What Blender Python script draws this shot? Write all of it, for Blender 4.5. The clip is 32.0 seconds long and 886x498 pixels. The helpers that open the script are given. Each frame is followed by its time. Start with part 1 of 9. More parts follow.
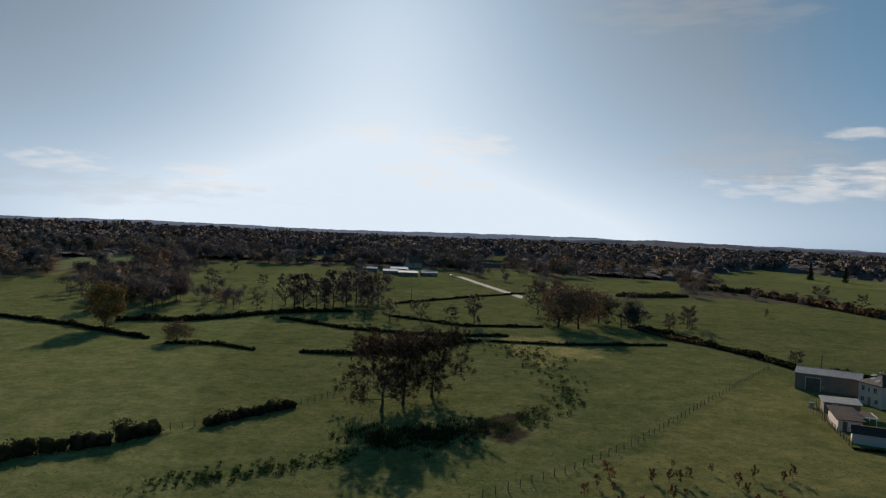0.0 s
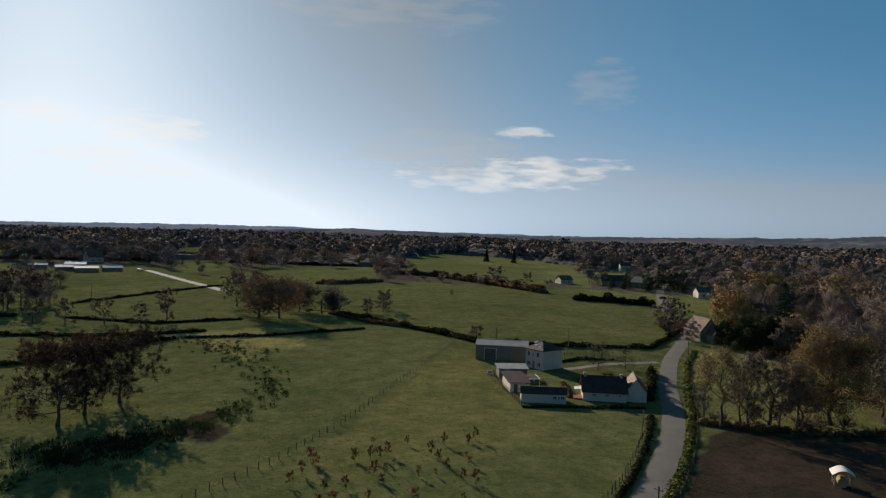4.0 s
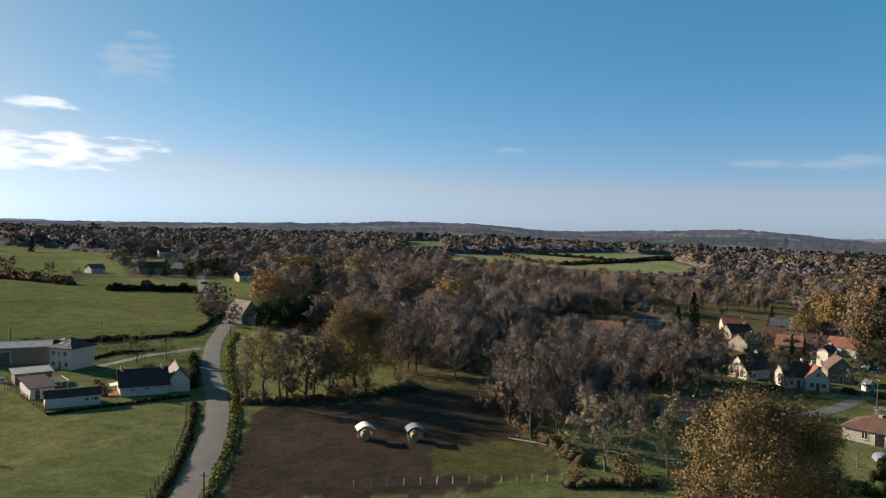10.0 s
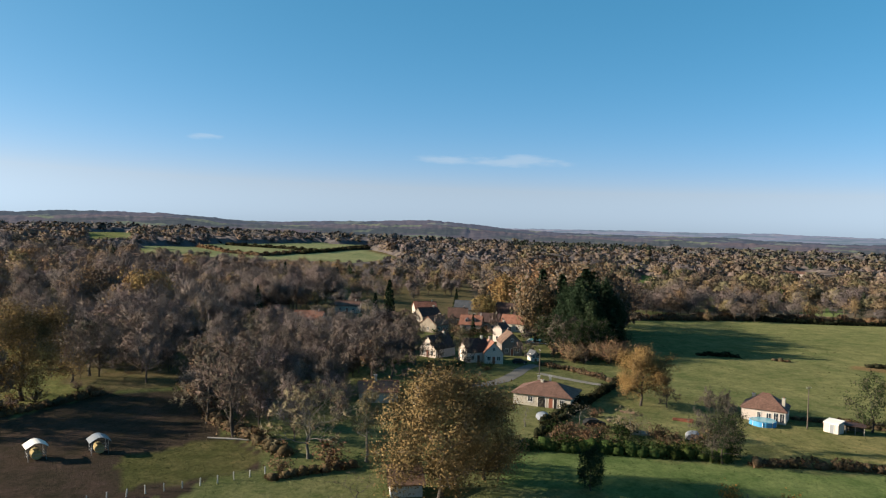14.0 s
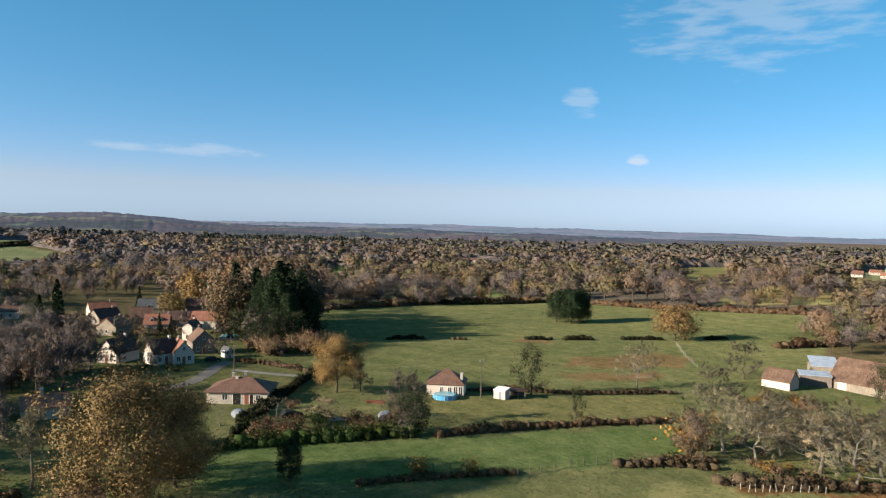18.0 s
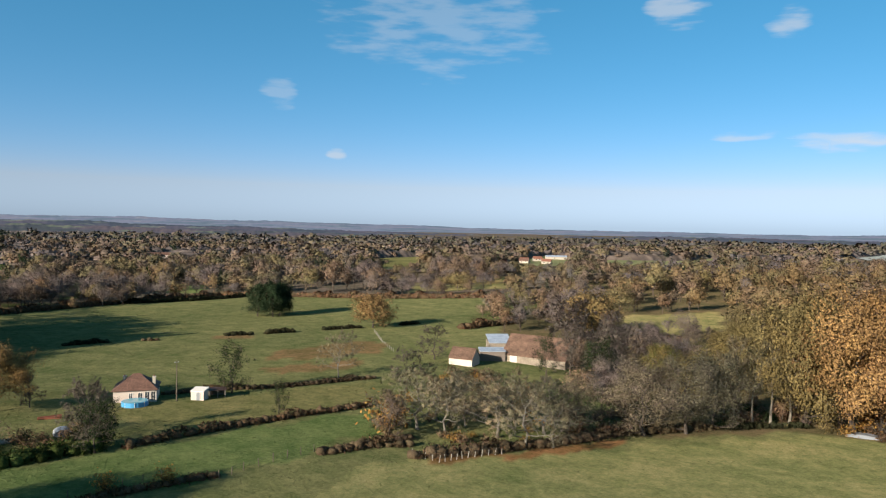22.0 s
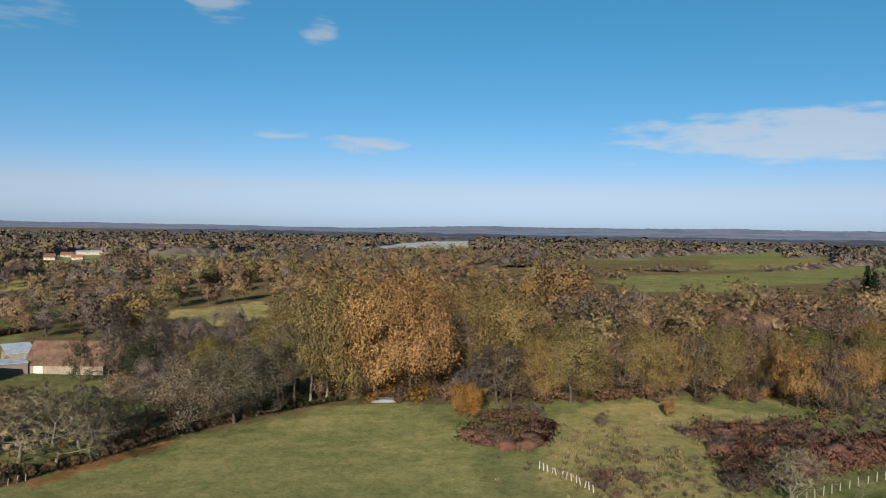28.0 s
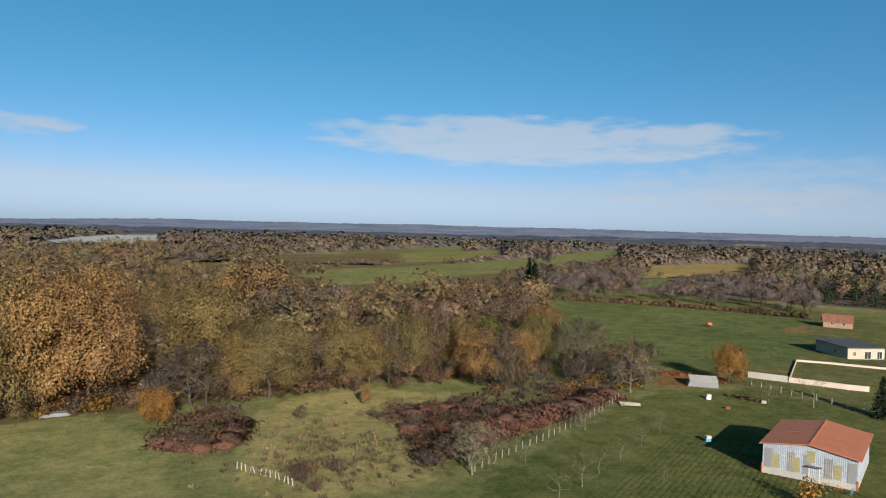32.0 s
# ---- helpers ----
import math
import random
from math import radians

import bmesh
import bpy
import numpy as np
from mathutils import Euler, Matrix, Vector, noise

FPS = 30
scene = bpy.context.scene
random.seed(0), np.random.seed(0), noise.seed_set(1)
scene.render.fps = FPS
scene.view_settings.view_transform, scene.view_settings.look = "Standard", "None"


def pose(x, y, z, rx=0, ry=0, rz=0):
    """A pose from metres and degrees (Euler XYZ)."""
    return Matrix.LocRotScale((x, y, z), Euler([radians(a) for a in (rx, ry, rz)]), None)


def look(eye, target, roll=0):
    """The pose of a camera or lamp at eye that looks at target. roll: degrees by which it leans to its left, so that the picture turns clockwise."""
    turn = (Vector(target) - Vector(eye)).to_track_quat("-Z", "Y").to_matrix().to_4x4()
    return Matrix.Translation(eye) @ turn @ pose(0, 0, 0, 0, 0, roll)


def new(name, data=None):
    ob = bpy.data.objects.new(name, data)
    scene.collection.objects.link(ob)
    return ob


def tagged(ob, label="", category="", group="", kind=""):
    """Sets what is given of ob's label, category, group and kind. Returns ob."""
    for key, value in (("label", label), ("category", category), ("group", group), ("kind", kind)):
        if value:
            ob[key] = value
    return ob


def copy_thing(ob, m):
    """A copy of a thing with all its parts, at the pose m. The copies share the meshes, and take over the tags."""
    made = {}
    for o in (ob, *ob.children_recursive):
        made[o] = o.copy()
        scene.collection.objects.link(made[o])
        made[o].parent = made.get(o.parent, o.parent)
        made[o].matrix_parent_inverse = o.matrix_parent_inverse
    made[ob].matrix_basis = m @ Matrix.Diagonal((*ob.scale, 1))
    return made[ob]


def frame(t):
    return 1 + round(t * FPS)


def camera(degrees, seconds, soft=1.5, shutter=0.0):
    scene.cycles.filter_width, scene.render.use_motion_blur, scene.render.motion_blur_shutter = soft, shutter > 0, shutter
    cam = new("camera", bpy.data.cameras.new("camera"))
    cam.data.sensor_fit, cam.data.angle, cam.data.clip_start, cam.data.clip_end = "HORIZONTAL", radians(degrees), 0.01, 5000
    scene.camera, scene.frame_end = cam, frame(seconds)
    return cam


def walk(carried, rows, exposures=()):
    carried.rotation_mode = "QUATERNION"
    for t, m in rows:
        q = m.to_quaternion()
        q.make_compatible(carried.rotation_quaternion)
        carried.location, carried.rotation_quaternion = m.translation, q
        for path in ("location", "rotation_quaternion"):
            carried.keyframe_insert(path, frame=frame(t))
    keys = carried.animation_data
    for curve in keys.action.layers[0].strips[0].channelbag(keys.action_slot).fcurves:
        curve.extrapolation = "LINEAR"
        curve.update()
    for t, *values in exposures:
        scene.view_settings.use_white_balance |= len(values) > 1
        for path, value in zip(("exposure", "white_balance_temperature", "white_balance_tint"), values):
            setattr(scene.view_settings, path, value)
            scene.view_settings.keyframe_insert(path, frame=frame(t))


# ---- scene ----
import itertools

# A hovering camera turns once over farmland: 36 m above the ground at the origin, y points to the noon sun.
EYE = (0, 0, 36.0)
cam = camera(63.5, 32.0, soft=1.2)
PATH = [
    (0, pose(*EYE, 88.774, -2.450, -1.227)),
    (0.5, pose(*EYE, 88.800, -2.301, -4.617)),
    (1, pose(*EYE, 88.809, -2.172, -7.515)),
    (1.5, pose(*EYE, 88.792, -2.041, -10.409)),
    (2, pose(*EYE, 88.782, -1.945, -13.309)),
    (2.5, pose(*EYE, 88.771, -1.854, -16.206)),
    (3, pose(*EYE, 88.756, -1.761, -19.106)),
    (3.5, pose(*EYE, 88.745, -1.684, -22.000)),
    (5.5, pose(*EYE, 88.660, -1.534, -34.026)),
    (6, pose(*EYE, 88.639, -1.524, -36.900)),
    (6.5, pose(*EYE, 88.621, -1.468, -39.774)),
    (7, pose(*EYE, 88.605, -1.432, -42.694)),
    (7.5, pose(*EYE, 88.571, -1.360, -46.100)),
    (8, pose(*EYE, 88.550, -1.369, -48.987)),
    (8.5, pose(*EYE, 88.553, -1.401, -51.879)),
    (9, pose(*EYE, 88.523, -1.388, -54.773)),
    (9.5, pose(*EYE, 88.502, -1.421, -57.664)),
    (10, pose(*EYE, 88.495, -1.449, -60.567)),
    (10.5, pose(*EYE, 88.471, -1.445, -63.476)),
    (11, pose(*EYE, 88.426, -1.441, -66.852)),
    (11.5, pose(*EYE, 88.423, -1.445, -69.748)),
    (12, pose(*EYE, 88.407, -1.446, -72.645)),
    (12.5, pose(*EYE, 88.387, -1.445, -75.547)),
    (13, pose(*EYE, 88.358, -1.441, -78.441)),
    (13.5, pose(*EYE, 88.341, -1.477, -81.322)),
    (14, pose(*EYE, 88.323, -1.470, -84.214)),
    (14.5, pose(*EYE, 88.328, -1.443, -87.578)),
    (16.5, pose(*EYE, 88.272, -1.419, -99.148)),
    (17, pose(*EYE, 88.242, -1.321, -102.043)),
    (17.5, pose(*EYE, 88.246, -1.199, -104.960)),
    (18, pose(*EYE, 88.214, -1.103, -108.366)),
    (18.5, pose(*EYE, 88.187, -1.076, -111.241)),
    (19, pose(*EYE, 88.160, -1.097, -114.145)),
    (19.5, pose(*EYE, 88.143, -1.064, -117.045)),
    (20, pose(*EYE, 88.127, -1.046, -119.947)),
    (20.5, pose(*EYE, 88.109, -1.048, -122.836)),
    (21, pose(*EYE, 88.095, -1.023, -125.760)),
    (21.5, pose(*EYE, 88.080, -1.093, -128.636)),
    (22, pose(*EYE, 88.049, -1.073, -132.003)),
    (22.5, pose(*EYE, 88.050, -1.128, -134.928)),
    (23, pose(*EYE, 88.028, -1.078, -137.841)),
    (23.5, pose(*EYE, 88.024, -1.078, -140.737)),
    (24, pose(*EYE, 88.028, -1.114, -143.640)),
    (24.5, pose(*EYE, 88.031, -1.128, -146.535)),
    (25, pose(*EYE, 88.045, -1.129, -149.434)),
    (25.5, pose(*EYE, 88.040, -1.089, -152.807)),
    (27.5, pose(*EYE, 88.147, -1.104, -164.363)),
    (28, pose(*EYE, 88.150, -1.141, -167.296)),
    (28.5, pose(*EYE, 88.165, -1.180, -170.193)),
    (29, pose(*EYE, 88.175, -1.301, -173.572)),
    (29.5, pose(*EYE, 88.188, -1.364, -176.491)),
    (30, pose(*EYE, 88.207, -1.443, -179.409)),
    (30.5, pose(*EYE, 88.234, -1.528, -182.327)),
    (31, pose(*EYE, 88.254, -1.598, -185.256)),
    (31.5, pose(*EYE, 88.278, -1.702, -188.143)),
    (32, pose(*EYE, 88.282, -1.769, -191.070))]
walk(cam, PATH, exposures=[(0, 0.25, 6650, 10), (3, 0.3, 6750, 10), (7, 0.74, 6800, 10), (12, 1.2, 6800, 10), (18, 1.35, 6650, 10), (24, 0.97, 6600, 10), (32, 0.76, 6500, 10)])

# ---- sky and sun ----
SUN_UP, SUN_TURN = 19.0, 3.9
world = bpy.data.worlds.new("world")
world.use_nodes = True
scene.world = world
sky = world.node_tree.nodes.new("ShaderNodeTexSky")
sky.sky_type, sky.sun_disc = "NISHITA", False
sky.sun_elevation, sky.sun_rotation = radians(SUN_UP), radians(-SUN_TURN)
sky.altitude, sky.air_density, sky.dust_density, sky.ozone_density = 300, 0.8, 0.5, 2.0
world.node_tree.nodes["Background"].inputs[1].default_value = 0.05
# a clear autumn sky: deeper blue overhead, pale at the horizon
wn, wl = world.node_tree.nodes, world.node_tree.links
split, join = wn.new("ShaderNodeSeparateColor"), wn.new("ShaderNodeCombineColor")
wl.new(sky.outputs[0], split.inputs[0])


def sky_math(how, a, b):
    m = wn.new("ShaderNodeMath")
    m.operation = how
    for sock, v in zip(m.inputs, (a, b)):
        if isinstance(v, (int, float)):
            sock.default_value = v
        else:
            wl.new(v, sock)
    return m.outputs[0]


red, green = split.outputs[0], split.outputs[1]
green_out = sky_math("MINIMUM", sky_math("ADD", sky_math("MULTIPLY", green, 0.8), 0.94), 14.0)
redness = sky_math("MULTIPLY", sky_math("SUBTRACT", sky_math("DIVIDE", red, green), 0.5), 3.0)
# the glow round the sun is warmer than the rest of the horizon
glow = sky_math("MULTIPLY", sky_math("SUBTRACT", green, 9.0), 0.016)
most = sky_math("ADD", 0.76, sky_math("MINIMUM", sky_math("MAXIMUM", glow, 0.0), 0.11))
redness = sky_math("MINIMUM", sky_math("MAXIMUM", redness, 0.22), most)
red_out = sky_math("MULTIPLY", redness, green_out)
blueness = sky_math("SUBTRACT", 2.17, sky_math("MULTIPLY", redness, 1.18))
blue_out = sky_math("MULTIPLY", blueness, green_out)
for value, sock in zip((red_out, green_out, blue_out), join.inputs):
    wl.new(value, sock)
wl.new(join.outputs[0], wn["Background"].inputs[0])
sun = new("sun", bpy.data.lights.new("sun", "SUN"))
sun.data.energy, sun.data.angle, sun.data.color = 5.0, radians(0.55), (1.0, 0.91, 0.78)
sun.matrix_world = look((-math.sin(radians(SUN_TURN)) * math.cos(radians(SUN_UP)) * 900,
                         math.cos(radians(SUN_TURN)) * math.cos(radians(SUN_UP)) * 900,
                         math.sin(radians(SUN_UP)) * 900), (0, 0, 0))

# Gentle hills and hollows of the land: x, y, height, reach.
HILLS = ((90.0, -180.0, -4.8, 108.0), (180.0, 312.0, 3.6, 156.0), (396.0, -180.0, -4.8, 180.0), (-192.0, 276.0, -2.4, 144.0),
         (504.0, 504.0, 6.0, 240.0), (624.0, -48.0, -6.0, 312.0), (-120.0, 624.0, 4.8, 264.0), (-48.0, -504.0, 3.6, 240.0),
         (1080.0, -600.0, -9.6, 600.0), (1200.0, 840.0, 14.4, 600.0), (360.0, 1320.0, 14.4, 540.0), (-600.0, 1200.0, 16.8, 600.0))


def land(x, y):
    """Height of the ground at x, y (numbers or arrays)."""
    z = 0.3 * np.sin(x / 27 + 1.3) * np.sin(y / 35) + 0.6 * np.sin(x / 85 + 0.4) * np.sin(y / 100 + 2)
    for hx, hy, h, reach in HILLS:
        z = z + h * np.exp(-((x - hx) ** 2 + (y - hy) ** 2) / reach ** 2)
    return z



# ---- materials ----
def nodes_of(name):
    m = bpy.data.materials.new(name)
    m.use_nodes = True
    return m, m.node_tree.nodes, m.node_tree.links, m.node_tree.nodes["Principled BSDF"]


def noise_node(n, l, scale, detail=4, coords="Object", rough=0.6):
    tc = n.new("ShaderNodeTexCoord")
    t = n.new("ShaderNodeTexNoise")
    t.inputs["Scale"].default_value, t.inputs["Detail"].default_value, t.inputs["Roughness"].default_value = scale, detail, rough
    l.new(tc.outputs[coords], t.inputs["Vector"])
    return t


def ramp_node(n, l, fac, stops):
    r = n.new("ShaderNodeValToRGB")
    while len(r.color_ramp.elements) < len(stops):
        r.color_ramp.elements.new(0.5)
    for e, (p, c) in zip(r.color_ramp.elements, stops):
        e.position, e.color = p, (*c, 1)
    l.new(fac, r.inputs[0])
    return r


def mix_node(n, l, a, b, fac=1.0, how="MULTIPLY"):
    m = n.new("ShaderNodeMix")
    m.data_type, m.blend_type = "RGBA", how
    for sock, v in ((m.inputs[0], fac), (m.inputs[6], a), (m.inputs[7], b)):
        if isinstance(v, (int, float)):
            sock.default_value = v
        elif isinstance(v, tuple):
            sock.default_value = (*v, 1)
        else:
            l.new(v, sock)
    return m.outputs[2]


def bump_node(n, l, p, height, strength, distance):
    b = n.new("ShaderNodeBump")
    b.inputs["Strength"].default_value, b.inputs["Distance"].default_value = strength, distance
    l.new(height, b.inputs["Height"])
    l.new(b.outputs[0], p.inputs["Normal"])


def surface(name, colour, rough=0.8, metal=0.0, fine=6.0, coarse=0.35, spread=0.35, relief=0.02, coords="Object"):
    """A weathered surface: base colour, fine grain and coarse stains."""
    m, n, l, p = nodes_of(name)
    colour = tuple(0.86 * v for v in colour)
    a = noise_node(n, l, fine, 5, coords)
    b = noise_node(n, l, coarse, 3, coords)
    lo, hi = 1 - spread, 1 + spread
    ra = ramp_node(n, l, a.outputs[0], ((0.3, (lo,) * 3), (0.7, (hi,) * 3)))
    rb = ramp_node(n, l, b.outputs[0], ((0.3, (1 - spread * 0.7,) * 3), (0.7, (1 + spread * 0.6,) * 3)))
    c = mix_node(n, l, mix_node(n, l, colour, ra.outputs[0]), rb.outputs[0])
    l.new(c, p.inputs["Base Color"])
    p.inputs["Roughness"].default_value, p.inputs["Metallic"].default_value = rough, metal
    p.inputs["Specular IOR Level"].default_value = 0.5 if rough < 0.6 else 0.15
    bump_node(n, l, p, a.outputs[0], 0.5, relief)
    return m


def striped(name, colour, pitch, axis="X", rough=0.7, metal=0.0, depth=0.03, spread=0.3):
    """A surface of even ribs or courses (sheet metal, tiles) with stains."""
    m, n, l, p = nodes_of(name)
    colour = tuple(0.86 * v for v in colour)
    tc = n.new("ShaderNodeTexCoord")
    w = n.new("ShaderNodeTexWave")
    w.bands_direction = axis
    w.inputs["Scale"].default_value = 0.314 / pitch
    w.inputs["Distortion"].default_value, w.inputs["Detail"].default_value = 0.6, 2
    l.new(tc.outputs["Object"], w.inputs["Vector"])
    a = noise_node(n, l, 3.0, 5)
    b = noise_node(n, l, 0.5, 3)
    ra = ramp_node(n, l, a.outputs[0], ((0.3, (1 - spread,) * 3), (0.7, (1 + spread,) * 3)))
    rb = ramp_node(n, l, b.outputs[0], ((0.3, (1 - spread,) * 3), (0.7, (1 + spread * 0.7,) * 3)))
    rw = ramp_node(n, l, w.outputs[0], ((0.0, (0.78,) * 3), (0.5, (1.05,) * 3)))
    c = mix_node(n, l, mix_node(n, l, mix_node(n, l, colour, ra.outputs[0]), rb.outputs[0]), rw.outputs[0])
    l.new(c, p.inputs["Base Color"])
    p.inputs["Roughness"].default_value, p.inputs["Metallic"].default_value = rough, metal
    p.inputs["Specular IOR Level"].default_value = 0.5 if rough < 0.6 else 0.15
    bump_node(n, l, p, w.outputs[0], 0.8, depth)
    return m


def leafy(name, through_light=0.2, vary=0.22, sprays=0.0, gaps=0.47, own_gaps=False):
    """Leaves or needles: colour from the plant's own tint, each clump a little different. own_gaps: the tint says how open each clump is."""
    m, n, l, p = nodes_of(name)
    n.remove(p)
    at = n.new("ShaderNodeAttribute")
    at.attribute_name = "tint"
    g = n.new("ShaderNodeNewGeometry")
    r1 = ramp_node(n, l, g.outputs["Random Per Island"], ((0.0, (1 - vary,) * 3), (1.0, (1 + vary,) * 3)))
    oi = n.new("ShaderNodeObjectInfo")
    r2 = ramp_node(n, l, oi.outputs["Random"], ((0.0, (0.74, 0.78, 0.7)), (0.5, (0.87, 0.87, 0.87)), (1.0, (1.02, 0.93, 0.87))))
    c = mix_node(n, l, mix_node(n, l, at.outputs["Color"], r1.outputs[0]), r2.outputs[0])
    d = n.new("ShaderNodeBsdfDiffuse")
    t = n.new("ShaderNodeBsdfTranslucent")
    mx = n.new("ShaderNodeMixShader")
    mx.inputs[0].default_value = through_light
    l.new(c, d.inputs[0]), l.new(c, t.inputs[0])
    l.new(d.outputs[0], mx.inputs[1]), l.new(t.outputs[0], mx.inputs[2])
    last = mx.outputs[0]
    if sprays:
        # each spray is ragged: small leaves with gaps between them
        t = noise_node(n, l, sprays, 4, rough=0.75)
        if own_gaps:
            cut = n.new("ShaderNodeMath")
            cut.operation = "GREATER_THAN"
            l.new(t.outputs[0], cut.inputs[0]), l.new(at.outputs["Alpha"], cut.inputs[1])
            speck = ramp_node(n, l, t.outputs[0], ((0.3, (0.72,) * 3), (0.7, (1.25,) * 3)))
            c2 = mix_node(n, l, c, speck.outputs[0])
            l.new(c2, d.inputs[0]), l.new(c2, last.node.inputs[2].links[0].from_node.inputs[0])
        else:
            cut = ramp_node(n, l, t.outputs[0], ((gaps, (0, 0, 0)), (gaps + 0.02, (1, 1, 1))))
        tr = n.new("ShaderNodeBsdfTransparent")
        ms = n.new("ShaderNodeMixShader")
        l.new(cut.outputs[0], ms.inputs[0])
        l.new(tr.outputs[0], ms.inputs[1]), l.new(last, ms.inputs[2])
        last = ms.outputs[0]
    l.new(last, n["Material Output"].inputs[0])
    return m


def ground_material():
    m, n, l, p = nodes_of("ground")
    at = n.new("ShaderNodeAttribute")
    at.attribute_name = "tint"
    big = noise_node(n, l, 0.02, 4)
    mid = noise_node(n, l, 0.16, 5)
    fine = noise_node(n, l, 1.6, 6, rough=0.75)
    rb = ramp_node(n, l, big.outputs[0], ((0.3, (0.8, 0.84, 0.8)), (0.7, (1.22, 1.12, 1.1))))
    rm = ramp_node(n, l, mid.outputs[0], ((0.3, (0.72, 0.8, 0.72)), (0.7, (1.24, 1.14, 1.2))))
    rf = ramp_node(n, l, fine.outputs[0], ((0.25, (0.62, 0.66, 0.62)), (0.75, (1.32, 1.28, 1.28))))
    tuft = noise_node(n, l, 0.5, 6, rough=0.7)
    rt = ramp_node(n, l, tuft.outputs[0], ((0.32, (0.7, 0.76, 0.7)), (0.5, (1, 1, 1)), (0.7, (1.26, 1.18, 1.2))))
    c = mix_node(n, l, mix_node(n, l, mix_node(n, l, mix_node(n, l, at.outputs["Color"], rb.outputs[0]), rm.outputs[0]), rf.outputs[0]), rt.outputs[0])
    l.new(c, p.inputs["Base Color"])
    p.inputs["Roughness"].default_value = 0.95
    p.inputs["Specular IOR Level"].default_value = 0.0
    p.inputs["Diffuse Roughness"].default_value = 0.2
    bump_node(n, l, p, fine.outputs[0], 0.9, 0.25)
    return m


M_GROUND = ground_material()
M_LEAF = leafy("leaves", 0.12, 0.1, 7.0, 0.44)
M_FARLEAF = leafy("far_leaves", 0.05, 0.14, 5.0, own_gaps=True)
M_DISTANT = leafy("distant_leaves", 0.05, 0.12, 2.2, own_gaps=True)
M_GRASS = leafy("grass_blades", 0.55, 0.15)
M_NEEDLE = leafy("needles", 0.05, 0.28)
M_TWIG = leafy("twigs", 0.0, 0.25)
M_WIRE = surface("rusty_wire", (0.06, 0.055, 0.05), 0.9)
M_BARK = surface("bark", (0.075, 0.06, 0.048), 0.95, fine=4, coarse=0.8, relief=0.05)
M_BARK_PALE = surface("pale_bark", (0.17, 0.15, 0.12), 0.9, fine=4, coarse=0.6, relief=0.04)
M_ASPHALT = surface("asphalt", (0.14, 0.125, 0.11), 0.9, fine=9, coarse=0.15, spread=0.22, relief=0.008)
M_GRAVEL = surface("gravel", (0.2, 0.18, 0.155), 0.95, fine=8, coarse=0.3, relief=0.02)
M_WHITE = surface("white_render", (0.6, 0.495, 0.415), 0.9, fine=5, coarse=0.35, spread=0.09)
M_CREAM = surface("cream_render", (0.46, 0.4, 0.32), 0.9, fine=5, coarse=0.35, spread=0.14)
M_PINK = surface("rose_render", (0.5, 0.4, 0.36), 0.9, fine=5, coarse=0.35, spread=0.12)
M_STONE = surface("rubble_stone", (0.26, 0.215, 0.165), 0.95, fine=3.2, coarse=0.4, spread=0.42, relief=0.06)
M_GREYWALL = surface("grey_block_wall", (0.19, 0.155, 0.13), 0.9, fine=3, coarse=0.3, spread=0.2)
M_TILE_DARK = striped("dark_roof_tiles", (0.07, 0.042, 0.036), 0.3, "Y", depth=0.03)
M_TILE_BROWN = striped("brown_roof_tiles", (0.16, 0.088, 0.064), 0.3, "Y", depth=0.03)
M_TILE_RED = striped("red_roof_tiles", (0.26, 0.115, 0.075), 0.3, "Y", depth=0.03)
M_TILE_ORANGE = striped("orange_roof_tiles", (0.31, 0.125, 0.078), 0.3, "Y", depth=0.03)
M_TILE_OLD = striped("old_roof_tiles", (0.15, 0.09, 0.062), 0.25, "Y", depth=0.05, spread=0.4)
M_SLATE = striped("slate_roof", (0.085, 0.088, 0.095), 0.25, "Y", depth=0.02)
M_SHEET = striped("galvanised_sheet", (0.38, 0.43, 0.5), 0.25, "X", rough=0.65, metal=0.1, depth=0.03, spread=0.2)
M_SHEET_DULL = striped("dull_roof_sheet", (0.3, 0.29, 0.28), 0.3, "X", rough=0.6, metal=0.1, depth=0.03, spread=0.2)
M_SHEET_ROOF = striped("orange_sheet_roof", (0.46, 0.165, 0.085), 0.2, "X", rough=0.6, depth=0.012, spread=0.12)
M_WOOD = surface("grey_wood", (0.13, 0.105, 0.08), 0.9, fine=5, coarse=1.0)
M_WOOD_PALE = surface("weathered_pale_wood", (0.36, 0.32, 0.27), 0.9, fine=5, coarse=1.0)
M_TRIM = surface("white_paint", (0.74, 0.68, 0.61), 0.6, spread=0.06)
# near-black colour painted for the shade inside an opening
M_DARK = surface("dark_opening", (0.02, 0.018, 0.016), 0.9)
M_DOOR = surface("varnished_door", (0.22, 0.07, 0.035), 0.5, spread=0.15)
M_SHUTTER = surface("painted_shutter", (0.32, 0.2, 0.13), 0.7, spread=0.12)
M_BLUE = surface("blue_plastic", (0.06, 0.3, 0.55), 0.5, spread=0.12)
M_PLASTIC = surface("grey_plastic_sheet", (0.24, 0.25, 0.26), 0.35, spread=0.15)
M_TARP = surface("grey_tarpaulin", (0.2, 0.215, 0.235), 0.5, spread=0.2)
M_YELLOW = surface("yellow_plastic", (0.32, 0.29, 0.16), 0.6, spread=0.2)
M_CONCRETE = surface("concrete", (0.42, 0.4, 0.36), 0.9, spread=0.15)
M_REDPAINT = surface("red_orange_paint", (0.6, 0.1, 0.03), 0.5, spread=0.12)
M_BRAMBLE = surface("hay", (0.32, 0.24, 0.11), 0.95, fine=7)
M_RUBBER = surface("black_rubber", (0.02, 0.02, 0.02), 0.8)
